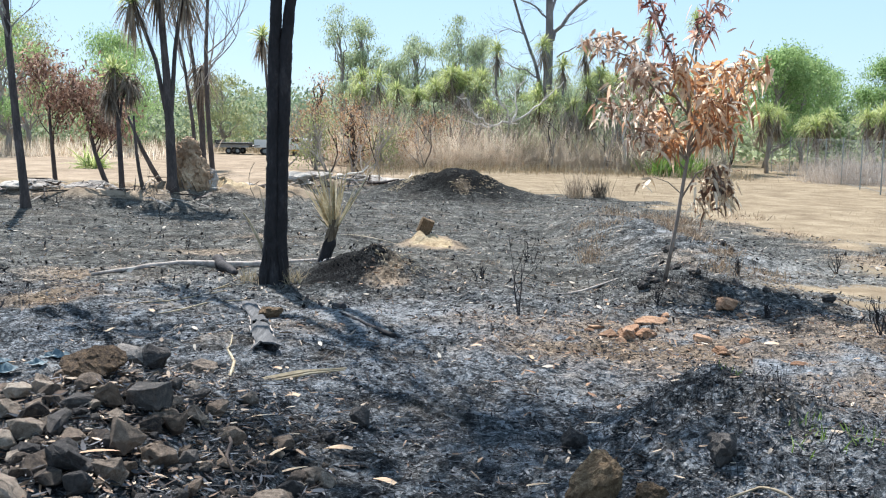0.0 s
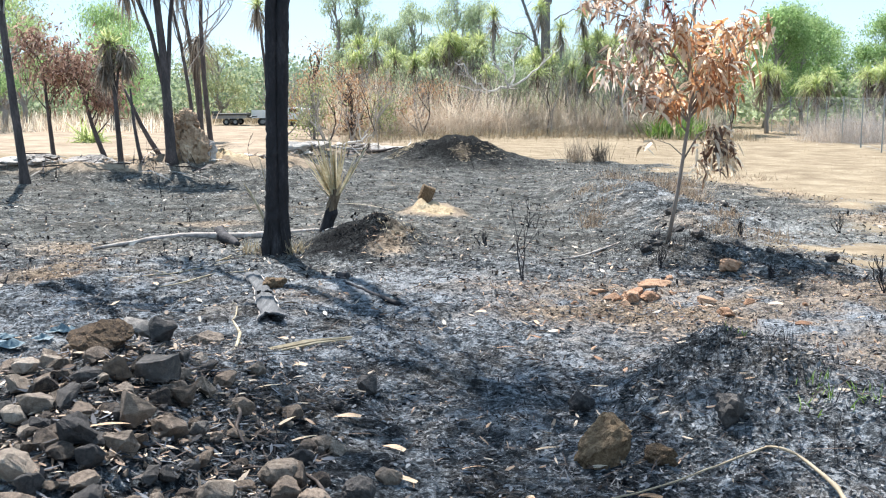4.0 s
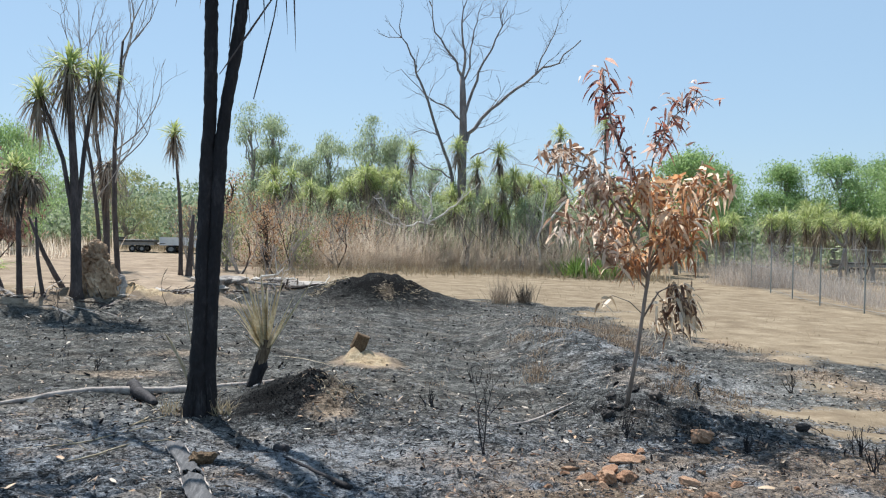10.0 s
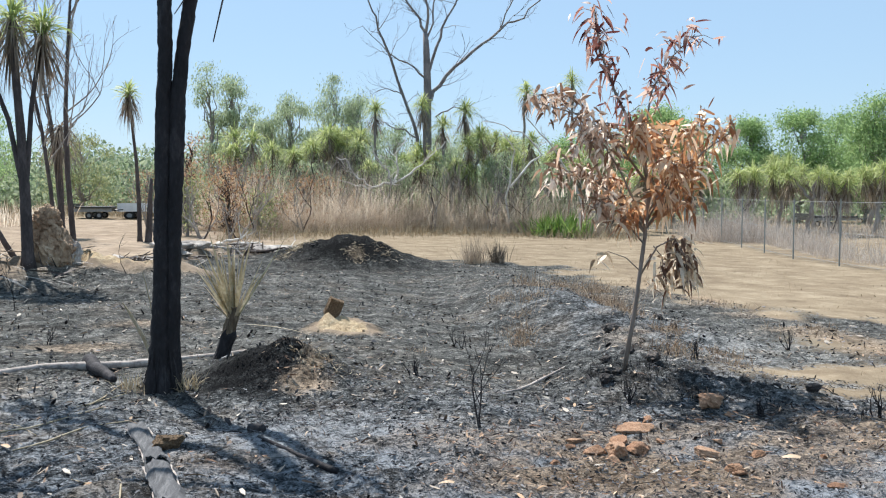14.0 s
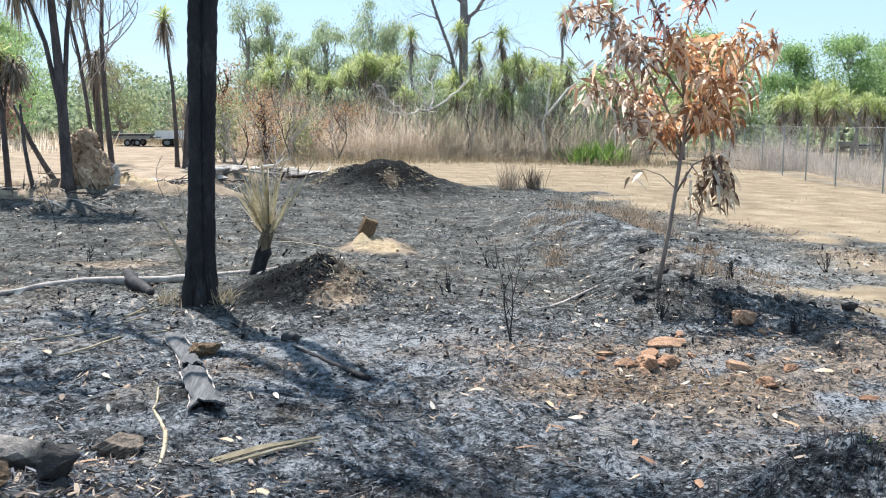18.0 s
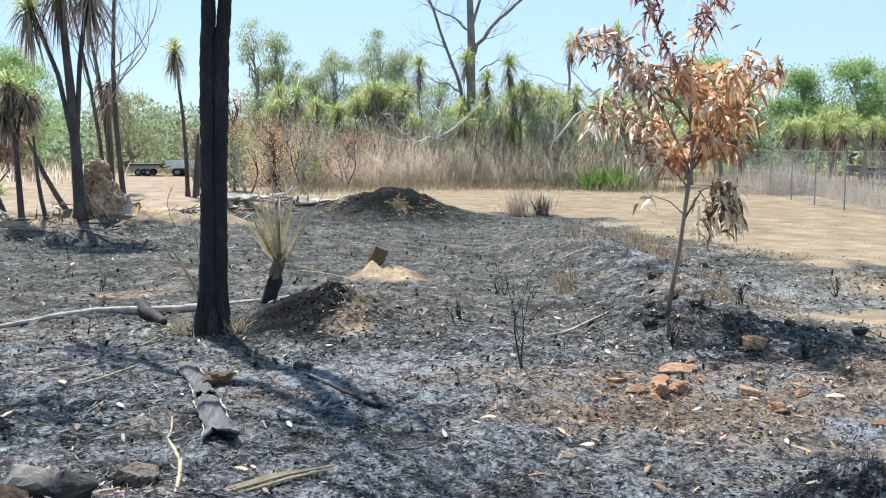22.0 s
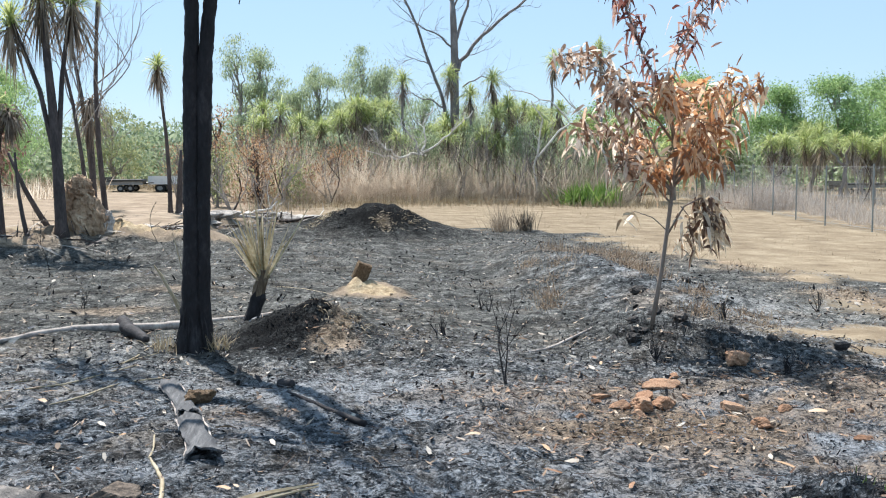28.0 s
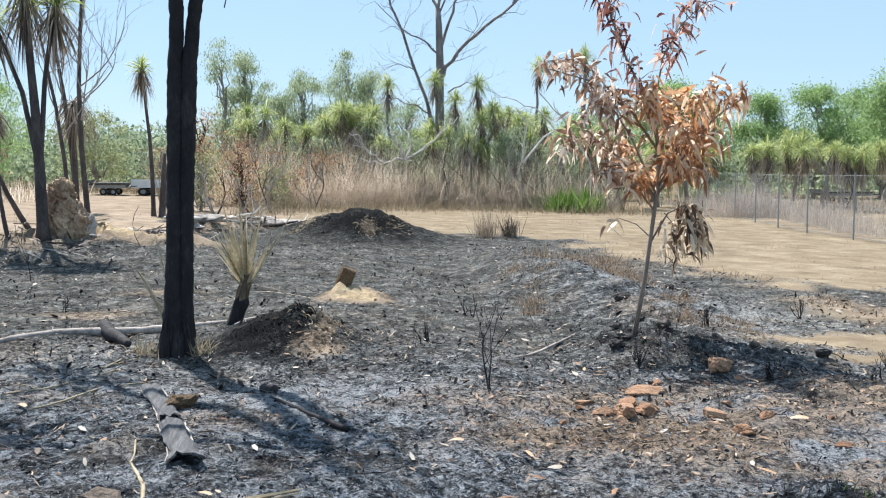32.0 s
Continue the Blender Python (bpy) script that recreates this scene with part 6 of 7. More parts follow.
# ---- the tall dead tree ----
def dead_tree():
    x, y = 5.35, 48.8
    t = thing("dead_tree", "tall bare grey dead tree above the thicket", "tree", (x, y, ground_z(x, y) - 0.1))
    rng = np.random.default_rng(9)
    g = Geo()
    g.tube([(0, 0, 0), (0.1, 0, 4.5), (0.1, 0, 7.2), (0.05, 0, 8.8), (0.0, 0, 9.6)], [0.27, 0.21, 0.19, 0.16, 0.12], 9)
    part("trunk", g, DEADGREY, t, smooth_faces=True)
    limbs = [
        ([(-0.2, 0.2, 3.4), (-0.5, 0.2, 5.0), (-0.95, 0.2, 6.2), (-2.1, 0.1, 9.3), (-2.6, 0, 10.6), (-3.2, 0, 12.0)], 0.13),
        ([(0.25, -0.1, 6.3), (1.0, -0.1, 7.5), (2.3, -0.2, 8.7), (3.7, -0.2, 9.8), (4.9, -0.2, 10.4), (6.0, -0.2, 11.6)], 0.13),
        ([(3.7, -0.2, 9.8), (4.2, -0.2, 11.0), (4.8, -0.2, 12.4), (5.0, 0, 13.2)], 0.05),
        ([(0.1, 0, 7.5), (0.55, 0.1, 8.9), (1.1, 0.2, 10.4), (1.7, 0.2, 11.6), (2.1, 0.2, 13.2)], 0.11),
        ([(0.0, 0, 9.6), (-0.5, 0.1, 10.6), (-1.4, 0.2, 11.8), (-1.8, 0.3, 13.6)], 0.09),
        ([(0.0, 0, 9.5), (0.1, -0.2, 10.8), (-0.1, -0.3, 12.2), (0.2, -0.3, 14.0)], 0.10),
        ([(0.05, 0, 9.3), (0.4, 0.2, 10.6), (0.6, 0.3, 12.0), (1.0, 0.3, 13.4)], 0.07),
        ([(0, 0, 7.4), (-0.9, -0.2, 8.1), (-1.9, -0.3, 8.6), (-3.1, -0.4, 9.8)], 0.06),
        ([(0.5, 0, 5.5), (1.4, -0.3, 6.0), (2.4, -0.4, 5.7)], 0.05),
        ([(-1.1, 0.2, 6.6), (-1.9, 0.2, 6.9), (-2.6, 0.2, 6.6)], 0.04),
        ([(-0.3, 0.1, 4.4), (-1.2, 0, 4.9), (-2.0, -0.1, 5.2), (-2.9, 0, 5.0)], 0.05),
    ]
    for pts, r in limbs:
        g = Geo()
        line = []
        for a, b in zip(pts, pts[1:]):
            line += limb(rng, a, b, 0.07, 3)[:-1]
        line.append(pts[-1])
        g.tube(line, taper(r * 0.8, r * 0.2, len(line)), 6)
        for k in range(11):
            i = int(rng.integers(1, len(line)))
            d = Vector(line[i]) - Vector(line[i - 1])
            grow(g, rng, line[i], d.normalized() + Vector(rng.normal(size=3)) * 0.7, rng.uniform(0.5, 1.0), r * 0.17, 2, 4, 0.5, 0.1, None, 0.7)
        part("limb", g, DEADGREY, t)


dead_tree()


def fallen_branch(x, y, seed, arms):
    t = thing("fallen_branch", "bleached bare branch caught in the tall grass", "branch", (x, y, ground_z(x, y)))
    rng = np.random.default_rng(seed)
    g = Geo()
    for line in arms:
        pts = [p for a, b in zip(line, line[1:]) for p in limb(rng, a, b, 0.06, 3)[:-1]] + [line[-1]]
        g.tube(pts, taper(0.05, 0.018, len(pts)), 6)
        for k in range(4):
            i = int(rng.integers(1, len(pts)))
            grow(g, rng, pts[i], Vector(pts[i]) - Vector(pts[i - 1]) + Vector(rng.normal(size=3)) * 0.4, 0.5, 0.018, 1, 4, 0.5, 0.1)
    part("bough", g, PALEBOUGH, t)


fallen_branch(2.8, 42.0, 1, [[(-0.1, 0, 0), (0.05, 0, 0.9), (0.3, 0, 2.0)], [(0.3, 0, 2.0), (1.0, 0.1, 2.35), (1.6, 0.1, 2.8), (2.1, 0, 3.3), (2.6, 0, 3.8)], [(0.3, 0, 2.0), (0.2, 0, 2.5), (-0.1, 0, 2.8), (-0.5, 0, 3.35)], [(0.3, 0, 2.0), (-0.5, -0.1, 1.85), (-1.1, -0.1, 2.2), (-1.5, 0, 2.9), (-2.0, 0, 3.1)], [(0.4, 0, 2.1), (0.6, 0.1, 2.6), (0.5, 0.2, 3.3), (0.9, 0.2, 4.0)], [(-0.5, -0.1, 1.85), (-1.2, -0.2, 1.9), (-1.9, -0.2, 2.15)]])
fallen_branch(8.2, 42.5, 2, [[(0, 0, 0), (0.1, 0, 2.2), (0.3, 0, 3.6), (-0.2, 0, 4.4)], [(0.1, 0, 2.0), (1.5, 0, 3.4), (0.6, 0, 4.4), (-0.6, 0, 4.8)], [(3.6, 0, 0.3), (3.0, 0, 2.2), (1.8, 0, 4.0), (0.8, 0, 5.0)]])
fallen_branch(-2.4, 29.0, 3, [[(0, 0, 0.1), (0.7, -0.2, 0.15), (1.6, -0.4, 0.05)], [(-1.0, 0.3, 0.1), (-0.2, 0, 0.2), (0.4, 0.2, 0.45)]])


def bare_shrub(x, y, hgt, seed):
    rng = np.random.default_rng(seed)
    t = thing("bare_shrub", "leafless grey shrub in the dry grass", "shrub", (x, y, ground_z(x, y) - 0.05), "bare shrubs")
    for k in range(4):
        g = Geo()
        w = Vector((rng.normal() * 0.35, rng.normal() * 0.3, 1))
        grow(g, rng, (rng.normal() * 0.1, 0, 0), w, hgt * 0.42, 0.035, 3, 5, 0.42, 0.2, None, 0.68)
        part("stem", g, (BARK_GREY, CHAR_BROWN, DEADWOOD, BARK_GREY)[k], t)


for i, (x, y, hh) in enumerate([(-4.6, 37, 2.6), (-3.0, 38, 3.2), (-1.6, 41, 3.0), (0.4, 43, 3.4), (2.2, 43.5, 3.2), (6.0, 43, 3.4), (8.6, 43.5, 3.6), (10.8, 43.5, 3.0), (-2.0, 34.5, 2.0), (12.6, 42.5, 3.0), (18.5, 42, 2.8), (22, 40.5, 2.4), (-3.8, 33.5, 1.8), (-0.6, 39.0, 2.6), (1.2, 41.6, 2.4), (3.2, 42.4, 2.8), (4.8, 42, 2.6), (7.4, 42.2, 2.8), (9.4, 42.6, 2.6), (-2.6, 31.5, 1.3), (-5.6, 35, 2.2)]):
    bare_shrub(x, y, hh, 700 + i)


# ---- far woods, seen only through gaps ----
def far_woods(name, label, x0, x1, y, hgt, material, seed, n):
    rng = np.random.default_rng(seed)
    g = Geo()
    x = rng.uniform(x0, x1, n)
    yy = y + rng.normal(size=n) * 5
    top = hgt * (0.68 + 0.32 * vnoise(x, x * 0, 6.0, seed)) * (0.8 + 0.3 * vnoise(x, x * 0, 1.7, seed + 1))
    z = land(x, yy) + top * rng.beta(1.5, 1.4, n)
    g.leaves(np.stack([x, yy, z], 1), rng.normal(size=(n, 3)), rng.uniform(0.25, 0.55, n), rng.uniform(0.14, 0.3, n), 0.1, rng)
    tagged(part(name, g, material), label, "woods", kind="stuff")


far_woods("far_woods", "hazy green woodland far behind the clearing", -70, 70, 92, 6.6, FARLEAF, 51, 46000)
far_woods("bush_undergrowth", "dense green undergrowth behind the thicket", -6, 45, 66, 4.4, EUCLEAF, 52, 22000)
far_woods("bush_undergrowth", "green undergrowth beyond the sandy track", -45, -6, 72, 4.2, FARLEAF, 53, 18000)


# ---- grasses ----
def grass(name, label, material, seed, n, region, hgt, width, lean=0.25, seg=3):
    """Standing blades over a stretch of ground. region gives x, y and a keep-chance."""
    rng = np.random.default_rng(seed)
    x, y = region(rng, n)
    n = len(x)
    a, e = rng.uniform(0, 6.28, n), 1.57 - np.abs(rng.normal(size=n)) * lean
    way = np.stack([np.cos(a) * np.cos(e), np.sin(a) * np.cos(e), np.sin(e)], 1)
    g = Geo()
    tall = 0.35 + 0.6 * vnoise(x, y, 2.3, seed) + 0.5 * vnoise(x, y, 0.6, seed + 1)
    g.straps(np.stack([x, y, land(x, y) - 0.02], 1), way, hgt * rng.uniform(0.55, 1.1, n) * tall, width * rng.uniform(0.6, 1.3, n), rng.uniform(0.0, 0.9, n), seg, rng.uniform(-1.5, 1.5, n))
    return tagged(part(name, g, material), label, "grass", kind="stuff")


def band(x0, x1, y0, y1):
    return lambda rng, n: (rng.uniform(x0, x1, n), rng.uniform(y0, y1, n))


def front(rng, n):
    x = rng.uniform(-4.5, 12.5, n)
    y = np.interp(x, [-4.5, -2, 0, 5, 12.5], [39, 38, 40, 42, 42]) + np.abs(rng.normal(size=n)) * 3.0
    return x, y


grass("tall_grass", "tall brown dry spear grass in front of the thicket", TALLGRASS, 61, 36000, front, 3.0, 0.010, 0.75)
grass("tall_grass", "pale dry grass at the foot of the tall grass", SHORTGRASS, 62, 3500, lambda rng, n: (lambda x: (x, np.interp(x, [-3, 0, 5, 13], [32, 37, 40, 40]) + rng.normal(size=n) * 1.2))(rng.uniform(-3, 13, n)), 0.7, 0.02, 0.4)
grass("tall_grass", "tall grey dry grass behind the wire fence", GREYGRASS, 63, 9000, lambda rng, n: (lambda s: (np.interp(s, [22, 29, 38, 48], [14.6, 15.0, 17.2, 18.2]) + np.abs(rng.normal(size=n)) * 1.1, s))(22 + 26 * rng.uniform(0, 1, n) ** 0.8), 1.1, 0.010, 0.5)
grass("tall_grass", "high clump of mauve dry grass at the wire fence", GREYGRASS, 75, 4200, lambda rng, n: (16.5 + rng.normal(size=n) * 0.8, 38.5 + rng.normal(size=n) * 1.0), 2.1, 0.011, 0.5)
grass("tall_grass", "dry grass and weeds beyond the fence", GREYGRASS, 64, 3500, band(17, 34, 38, 50), 1.0, 0.03)
grass("tall_grass", "pale dry grass beyond the sandy track", SHORTGRASS, 65, 5000, band(-32, -5, 50.5, 58), 1.1, 0.03)
grass("tall_grass", "dry grass across the sandy track", TALLGRASS, 66, 3500, band(-24, -11, 38, 48), 1.2, 0.03)


def turf(rng, n):
    x, y = rng.uniform(2, 14, n), 8 + 34 * rng.uniform(0, 1, n) ** 1.3
    keep = (burnt(x, y) < 0.75) & (vnoise(x, y, 0.8, 21) * 0.6 + vnoise(x, y, 0.27, 22) * 0.4 > 0.42) & (y < np.interp(x, [0, 14], [44, 42]))
    return x[keep], y[keep]


grass("dry_turf", "short dry grass on the unburnt clearing", SHORTGRASS, 67, 42000, turf, 0.10, 0.007, 1.0, 2)


def stubble_on(cx, cy, rx, ry):
    return lambda rng, n: (cx + rng.normal(size=n) * rx, cy + rng.normal(size=n) * ry)


grass("burnt_stubble", "black burnt grass stubble on the ash mound", BURNTGRASS, 68, 700, stubble_on(1.74, 5.5, 0.20, 0.16), 0.09, 0.004, 1.0, 3)
grass("burnt_stubble", "black burnt grass stubble on the burnt bank", BURNTGRASS, 69, 1800, stubble_on(2.75, 10.4, 0.4, 0.7), 0.09, 0.008, 0.6, 2)
grass("burnt_stubble", "black burnt grass stubble on the ash mound", BURNTGRASS, 70, 700, stubble_on(2.3, 4.5, 0.4, 0.4), 0.06, 0.005, 0.9, 2)


grass("burnt_stubble", "black burnt stubble and roots on the earth bank", BLACKSTUB, 74, 6500, stubble_on(-0.70, 10.32, 0.24, 0.22), 0.045, 0.018, 1.5, 2)


def scattered(rng, n):
    y = 3.0 + 19 * rng.uniform(0, 1, n) ** 1.6
    x = rng.uniform(-0.55, 0.62, n) * (y + 1.0)
    keep = (burnt(x, y) > 0.4) & (vnoise(x, y, 0.7, 31) > 0.35)
    return x[keep], y[keep]


grass("burnt_strands", "flattened grey burnt grass strands on the ash mound", STRANDS, 72, 2600, stubble_on(1.85, 5.2, 0.36, 0.36), 0.15, 0.005, 1.3, 3)
grass("burnt_stubble", "sparse burnt grass stubble over the ash", BURNTGRASS, 71, 9000, scattered, 0.045, 0.005, 0.8, 2)


# ---- litter on the ash ----
def litter(name, label, material, seed, n, size, slim, region, rise=0.012, tilt=0.25):
    rng = np.random.default_rng(seed)
    x, y = region(rng, n)
    n = len(x)
    z = land(x, y) + rise * rng.uniform(0.3, 1.2, n)
    way = np.stack([rng.normal(size=n), rng.normal(size=n), rng.normal(size=n) * tilt], 1)
    ln = size * rng.uniform(0.4, 1.3, n)
    g = Geo()
    way /= np.linalg.norm(way, axis=1, keepdims=True)
    g.straps(np.stack([x, y, z], 1) - way * ln[:, None] / 2, way, ln, ln * slim * rng.uniform(0.6, 1.4, n), rng.uniform(-0.12, 0.12, n), 2, rng.normal(size=n) * 0.5)
    return tagged(part(name, g, material), label, "litter", kind="stuff")


def fan(lo, hi, power, seed, cut):
    def place(rng, n):
        y = lo + (hi - lo) * rng.uniform(0, 1, n) ** power
        x = rng.uniform(-0.58, 0.66, n) * (y + 0.6)
        keep = (burnt(x, y) > 0.35) & (vnoise(x, y, 0.6, seed) * 0.6 + vnoise(x, y, 0.2, seed + 1) * 0.4 > cut) & (sandy(x, y) < 0.5) & (sooty_shaded(x, y) < rng.uniform(0.1, 0.8, n))
        return x[keep], y[keep]

    return place


litter("ash_flakes", "flakes of char and pale ash over the burnt ground", FLAKES, 81, 70000, 0.026, 0.55, fan(2.8, 11, 1.3, 41, 0.25))
litter("ash_flakes", "flakes of char and pale ash over the burnt ground", FLAKES, 82, 17000, 0.045, 0.5, fan(9, 24, 1.1, 43, 0.2))
litter("burnt_strands", "fine strands of burnt grass over the ash", STRANDS, 87, 14000, 0.10, 0.04, fan(2.8, 9.5, 1.35, 51, 0.12), 0.012, 0.10)


litter("charred_leaves", "curled burnt leaves, black to pale grey, over the ash", BURNTLEAF, 95, 8000, 0.05, 0.16, fan(2.8, 10, 1.4, 53, 0.2), 0.018, 0.3)


def on_pile(rng, n):
    x, y = rng.normal(-1.1, 0.5, n), rng.normal(4.5, 0.8, n)
    keep = (y > 2.9) & (x < -0.2)
    return x[keep], y[keep]


litter("leaf_litter", "dry leaves among the rocks of the pile", LITTER, 88, 1500, 0.055, 0.28, on_pile, 0.025, 0.2)
litter("charred_leaves", "black and grey burnt leaves among the rocks of the pile", BURNTLEAF, 98, 2200, 0.06, 0.25, on_pile, 0.025, 0.35)
litter("charred_twigs", "dark twigs among the rocks of the pile", CHAR_BROWN, 89, 420, 0.16, 0.035, on_pile, 0.03, 0.12)
litter("leaf_litter", "scattered dry leaves on the ash", LITTER, 83, 6800, 0.06, 0.24, fan(2.8, 13, 1.4, 45, 0.47), 0.02, 0.3)
litter("leaf_litter", "rusty dry leaves on bare soil", surface("rusty_litter", [(0.06, 0.035, 0.025), (0.21, 0.12, 0.075), (0.40, 0.27, 0.175)], 5, 0.8, 0, 0.7), 84, 3600, 0.055, 0.26, lambda rng, n: (lambda x, y: (x[rusty(x, y) > 0.3], y[rusty(x, y) > 0.3]))(rng.uniform(-3, 6.5, n * 3), rng.uniform(4, 12, n * 3)), 0.02, 0.35)
litter("charred_twigs", "thin charred twigs over the ash", CHAR_BROWN, 85, 2600, 0.16, 0.05, fan(2.8, 12, 1.3, 47, 0.3), 0.02, 0.15)
litter("char_crumbs", "black crumbs and stubs of char over the far burn", CHAR, 96, 3800, 0.07, 0.35, fan(8.5, 24, 1.0, 55, 0.3), 0.03, 0.6)
litter("leaf_litter", "dry leaves and twigs over the far burn", LITTER, 97, 2600, 0.08, 0.2, fan(9, 24, 1.1, 57, 0.35), 0.02, 0.4)
litter("pale_chips", "pale chips and bleached leaves on the ash", PALECHIP, 86, 1500, 0.075, 0.35, fan(7, 24, 1.0, 49, 0.25), 0.02, 0.3)

def windrow_left(rng, n):
    return rng.normal(-6.2, 1.3, n), rng.normal(18.6, 0.6, n)


def windrow_mid(rng, n):
    k = rng.uniform(-0.1, 1.0, n)
    return -4.2 + 3.2 * k + rng.normal(size=n) * 0.35, 20.4 + 4.6 * k + rng.normal(size=n) * 0.4


for k, region in enumerate((windrow_left, windrow_mid)):
    litter("windrow_debris", "charred sticks and chunks in the windrow", CHAR_FAR, 120 + k, 130, 0.42, 0.10, region, 0.07, 0.3)
    litter("windrow_debris", "pale ash-grey sticks and bark in the windrow", DEADWOOD, 122 + k, 130, 0.45, 0.08, region, 0.08, 0.3)

# leaves that stand out on the ash
BIGLEAF = []
for k in range(3):
    g = Geo()
    g.straps(np.array([(-0.5, 0, 0.0)]), np.array([(1, 0, 0.18)]), 1.0, 0.24, 0.15 + 0.1 * k, 6, np.array([0.25 * k]))
    BIGLEAF.append(g.mesh("dry_leaf", TANLEAF))
LEAVES = [(-0.36, 4.84, 0.14, 30), (-0.10, 4.95, 0.20, 10), (-0.32, 4.55, 0.17, 80), (0.1, 4.4, 0.16, 150), (0.42, 4.5, 0.14, 20), (0.62, 4.25, 0.16, 100), (-0.93, 4.0, 0.15, 5), (0.2, 4.1, 0.13, 60), (0.97, 7.1, 0.13, 30), (1.25, 6.5, 0.14, 110), (1.1, 4.3, 0.12, 160), (0.0, 5.2, 0.12, 35), (0.75, 4.75, 0.12, 10), (-0.2, 5.1, 0.16, 170), (1.35, 6.1, 0.16, 85), (1.95, 6.3, 0.12, 10), (0.5, 5.1, 0.11, 75), (-0.55, 5.9, 0.13, 145), (-0.6, 5.35, 0.13, 15), (-1.75, 5.2, 0.15, 30), (-1.9, 4.9, 0.14, 75), (-1.3, 6.3, 0.14, 20), (-1.9, 6.2, 0.13, 100), (0.85, 6.3, 0.15, 5), (1.15, 5.75, 0.13, 170), (0.35, 5.65, 0.12, 20), (1.5, 7.3, 0.12, 60), (2.2, 7.0, 0.14, 120), (0.05, 4.72, 0.15, 140), (0.3, 4.75, 0.14, 15), (-0.45, 4.95, 0.13, 60)]
LEAVES += [(-1.71, 7.52, 0.12, 26), (-1.44, 7.58, 0.15, 122), (-2.13, 8.61, 0.12, 17), (-0.77, 6.66, 0.11, 140), (-0.85, 7.70, 0.16, 15), (0.89, 6.91, 0.12, 137), (1.14, 6.28, 0.13, 44), (0.81, 6.01, 0.15, 67), (0.68, 6.56, 0.12, 6), (1.28, 6.77, 0.15, 66), (1.43, 6.43, 0.15, 49), (1.86, 9.44, 0.12, 74), (1.89, 9.79, 0.14, 95), (0.54, 7.45, 0.11, 155), (0.94, 7.30, 0.13, 99), (1.12, 7.46, 0.14, 45), (0.84, 8.74, 0.12, 71), (2.30, 7.94, 0.11, 140), (2.27, 7.17, 0.15, 1), (2.84, 7.89, 0.16, 146), (-2.21, 7.72, 0.15, 79), (-2.12, 8.38, 0.15, 130), (-1.50, 9.16, 0.12, 108), (3.06, 9.00, 0.14, 110), (3.28, 8.49, 0.13, 59)]
for i, (x, y, s, a) in enumerate(LEAVES):
    ob = new("dry_leaf", BIGLEAF[i % 3])
    ob.matrix_world = pose(x, y, ground_z(x, y) + 0.022 + (0.12 if i == 6 else 0), 0, 0, a) @ Matrix.Diagonal((s, s, s, 1))
    tagged(ob, "curled tan dry leaf lying on ash", "leaf", "single leaves")


# ---- wire fence ----
def fence():
    line = [(13.2, 17.0), (13.45, 22.0), (13.75, 26.0), (14.0, 29.0), (15.0, 34.0), (16.0, 39.5), (16.6, 44.5), (16.9, 50.0)]
    t = thing("wire_fence", "grey chain wire fence along the clearing", "fence", (line[0][0], line[0][1], ground_z(*line[0])))
    o = Vector(t.location)
    length = [0.0]
    for a, b in zip(line, line[1:]):
        length.append(length[-1] + math.dist(a, b))

    def at(s):
        x = float(np.interp(s, length, [p[0] for p in line]))
        y = float(np.interp(s, length, [p[1] for p in line]))
        return Vector((x, y, ground_z(x, y))) - o

    g = Geo()
    g.tube([(0, 0, -0.05), (0, 0, 1.8)], [0.022, 0.022], 8)
    me = g.mesh("post", surface("fence_post", [(0.15, 0.17, 0.16), (0.24, 0.26, 0.25), (0.34, 0.36, 0.35)], 6, 0.6, 0.1, 0.1))
    s = 0.0
    while s < length[-1]:
        ob = new("post", me)
        ob.parent = t
        ob.location = at(s)
        s += 2.9
    for hh in (0.1, 0.9, 1.72):
        g = Geo()
        pts = [at(k) + Vector((0, 0, hh)) for k in np.arange(0, length[-1], 1.5)]
        g.tube(pts, [0.005] * len(pts), 4, False)
        part("line_wire", g, STEEL, t)
    g = Geo()
    step, top = 0.10, 1.72
    for k in range(int((length[-1]) / step)):
        for d in (1, -1):
            a = at(k * step)
            b = at(min(max(k * step + d * top, 0), length[-1]))
            w = Vector((0.0012, 0.0012, 0.0016))
            a, b = a + Vector((0, 0, 0.04)), b + Vector((0, 0, top))
            i = len(g.v)
            g.v += [a - w, a + w, b + w, b - w]
            g.f.append((i, i + 1, i + 2, i + 3))
    part("wire_mesh", g, STEEL, t)


fence()


# ---- parked trailers and vehicles ----
def wheel(t, x, y, z, r, w, name="wheel"):
    g = Geo()
    g.tube([(x, y - w / 2, z), (x, y - w / 2 + 0.03, z), (x, y + w / 2 - 0.03, z), (x, y + w / 2, z)], [r * 0.9, r, r, r * 0.9], 18)
    wh = part(name, g, RUBBER, t)
    g = Geo()
    g.tube([(x, y - w / 2 - 0.012, z), (x, y + w / 2 + 0.012, z)], [r * 0.5, r * 0.5], 14)
    part("rim", g, STEEL, wh)


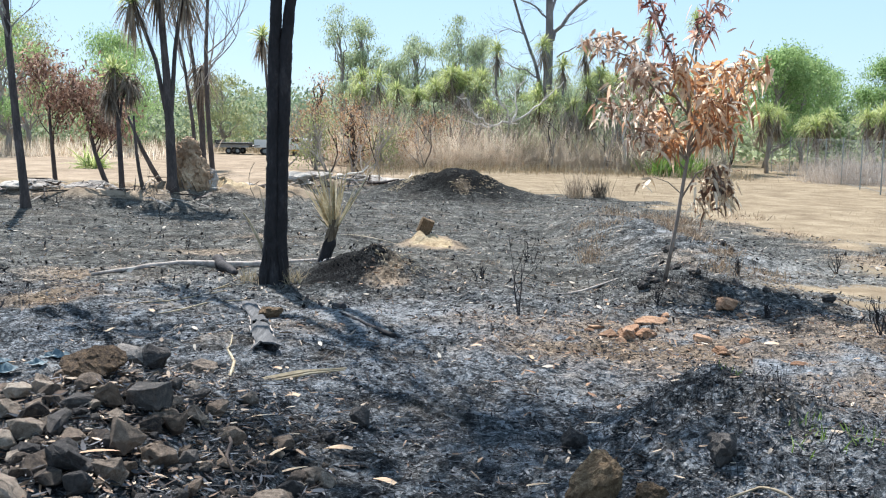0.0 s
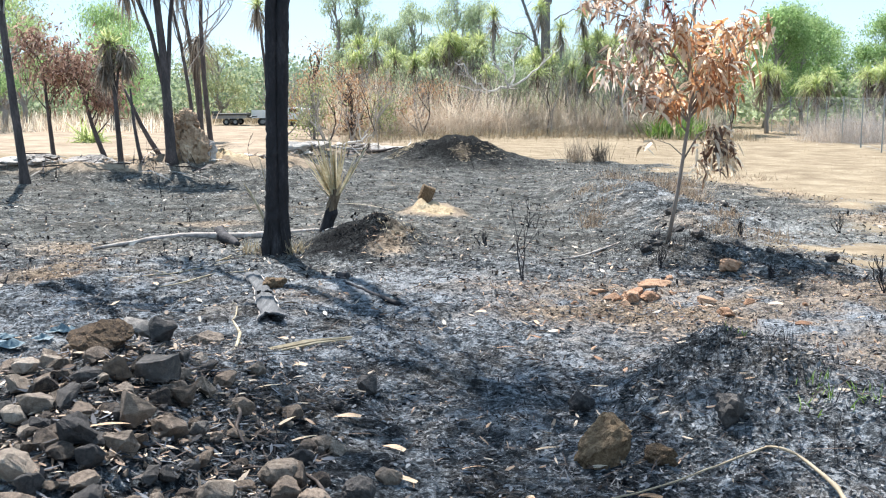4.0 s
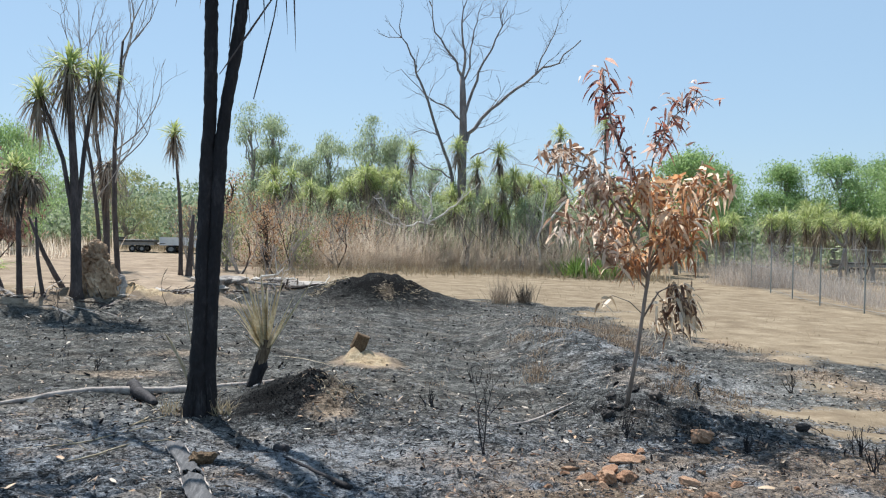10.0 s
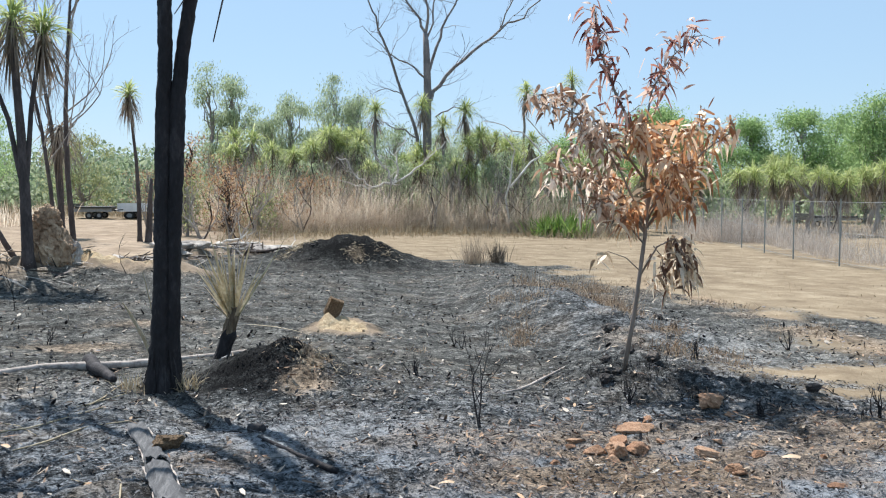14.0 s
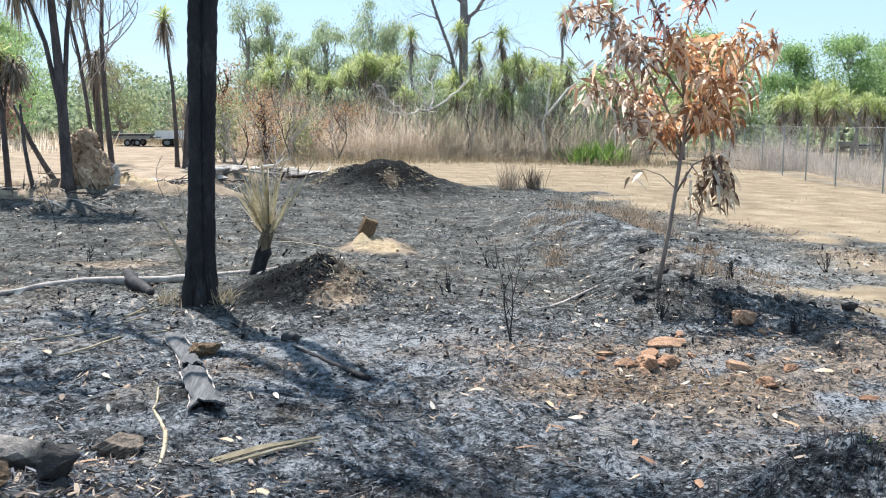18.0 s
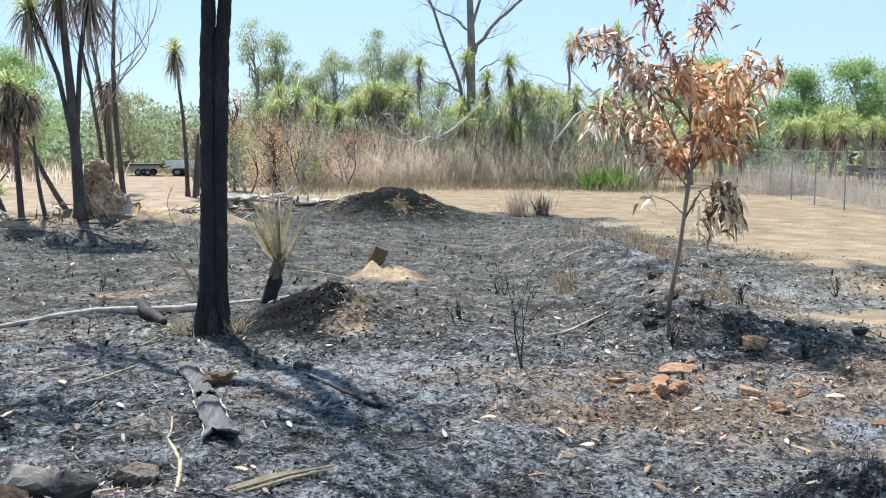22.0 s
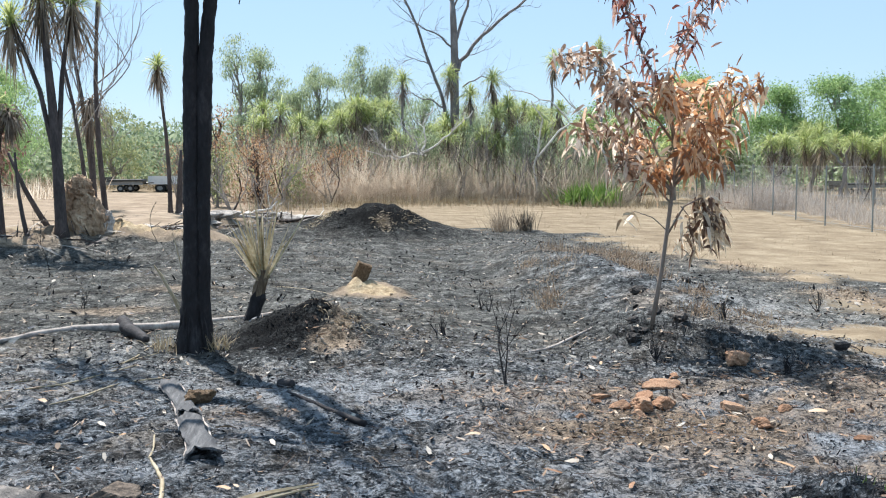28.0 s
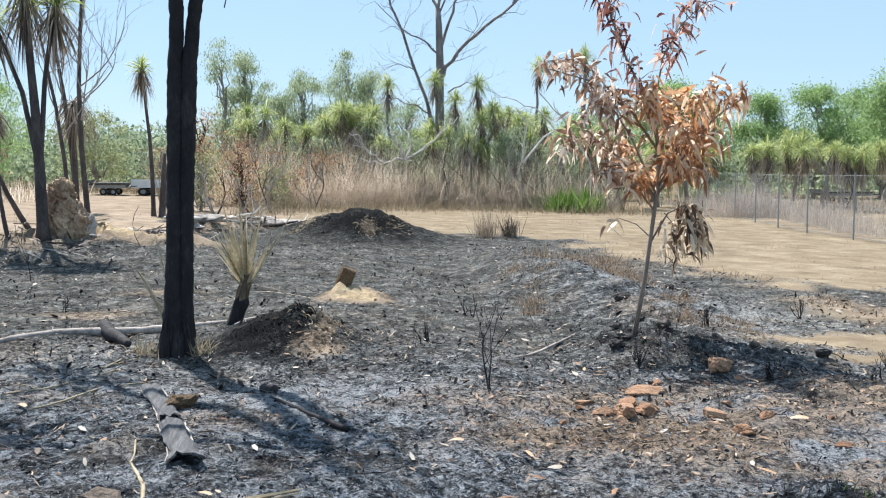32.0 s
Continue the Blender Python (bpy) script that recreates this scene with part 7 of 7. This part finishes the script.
def flat_trailer(x, y, turn, label, deck_z=0.72, long=2.6):
    t = thing("flat_trailer", label, "trailer", (x, y, ground_z(x, y)))
    t.rotation_euler[2] = radians(turn)
    g = Geo().box(-long / 2, long / 2, -0.8, 0.8, deck_z, deck_z + 0.09)
    part("deck", g, DARKSTEEL, t)
    for k in (-0.7, 0.7):
        part("side_rail", Geo().box(-long / 2, long / 2, k - 0.03, k + 0.03, deck_z - 0.16, deck_z), STEEL, t)
    part("head_board", Geo().box(-long / 2, -long / 2 + 0.06, -0.8, 0.8, deck_z + 0.09, deck_z + 0.22), DARKSTEEL, t)
    g = Geo()
    g.tube([(long / 2, 0, deck_z - 0.1), (long / 2 + 0.9, 0, 0.45)], [0.04, 0.04], 6)
    part("drawbar", g, DARKSTEEL, t)
    for k in (-0.75, 0.75):
        wheel(t, -0.15, k, 0.17, 0.17, 0.16)
        wheel(t, 0.30, k, 0.17, 0.17, 0.16)


flat_trailer(-10.5, 49.3, 2, "dark flat trailer parked beyond the sandy track", 0.5, 1.7)
flat_trailer(27.9, 51.0, -4, "dark flat trailer parked behind the wire fence", 0.55, 2.8)


def pickup():
    t = thing("flatbed_truck", "white flatbed truck parked beyond the sandy track", "truck", (-8.2, 50.2, ground_z(-8.2, 50.2)))
    t.scale = (1, 1, 0.75)
    part("tray", Geo().box(-1.3, 0.3, -0.85, 0.85, 0.62, 0.74), STEEL, t)
    part("drop_side", Geo().box(-1.3, 0.3, -0.89, -0.855, 0.52, 1.06), WHITEPAINT, t)
    g = Geo()
    prof = [(0.35, 0.4), (0.35, 1.15), (0.55, 1.2), (1.1, 1.18), (1.45, 0.86), (2.2, 0.80), (2.3, 0.6), (2.3, 0.4)]
    for yy in (-0.82, 0.82):
        g.v += [(px, yy, pz) for px, pz in prof]
    n = len(prof)
    g.f += [tuple(range(n))[::-1], tuple(range(n, 2 * n))] + [(i, (i + 1) % n, n + (i + 1) % n, n + i) for i in range(n)]
    part("cab", g, WHITEPAINT, t)
    part("side_window", Geo().box(0.6, 1.12, -0.835, -0.822, 0.88, 1.12), RUBBER, t)
    for xx in (-0.75, 1.75):
        for k in (-0.75, 0.75):
            wheel(t, xx, k, 0.27, 0.27, 0.2)


pickup()


def yellow_bin():
    t = thing("tool_box", "yellow and white steel box beyond the sandy track", "box", (-6.94, 50.0, ground_z(-6.94, 50.0)))
    part("body", Geo().box(-0.75, 0.45, -0.4, 0.4, 0.25, 0.78), YELLOWPAINT, t)
    part("lid", Geo().box(-0.8, 0.9, -0.45, 0.45, 0.785, 0.88), WHITEPAINT, t)
    for k in (-0.6, 0.35):
        part("leg", Geo().box(k - 0.06, k + 0.06, -0.3, 0.3, 0, 0.25), DARKSTEEL, t)


yellow_bin()
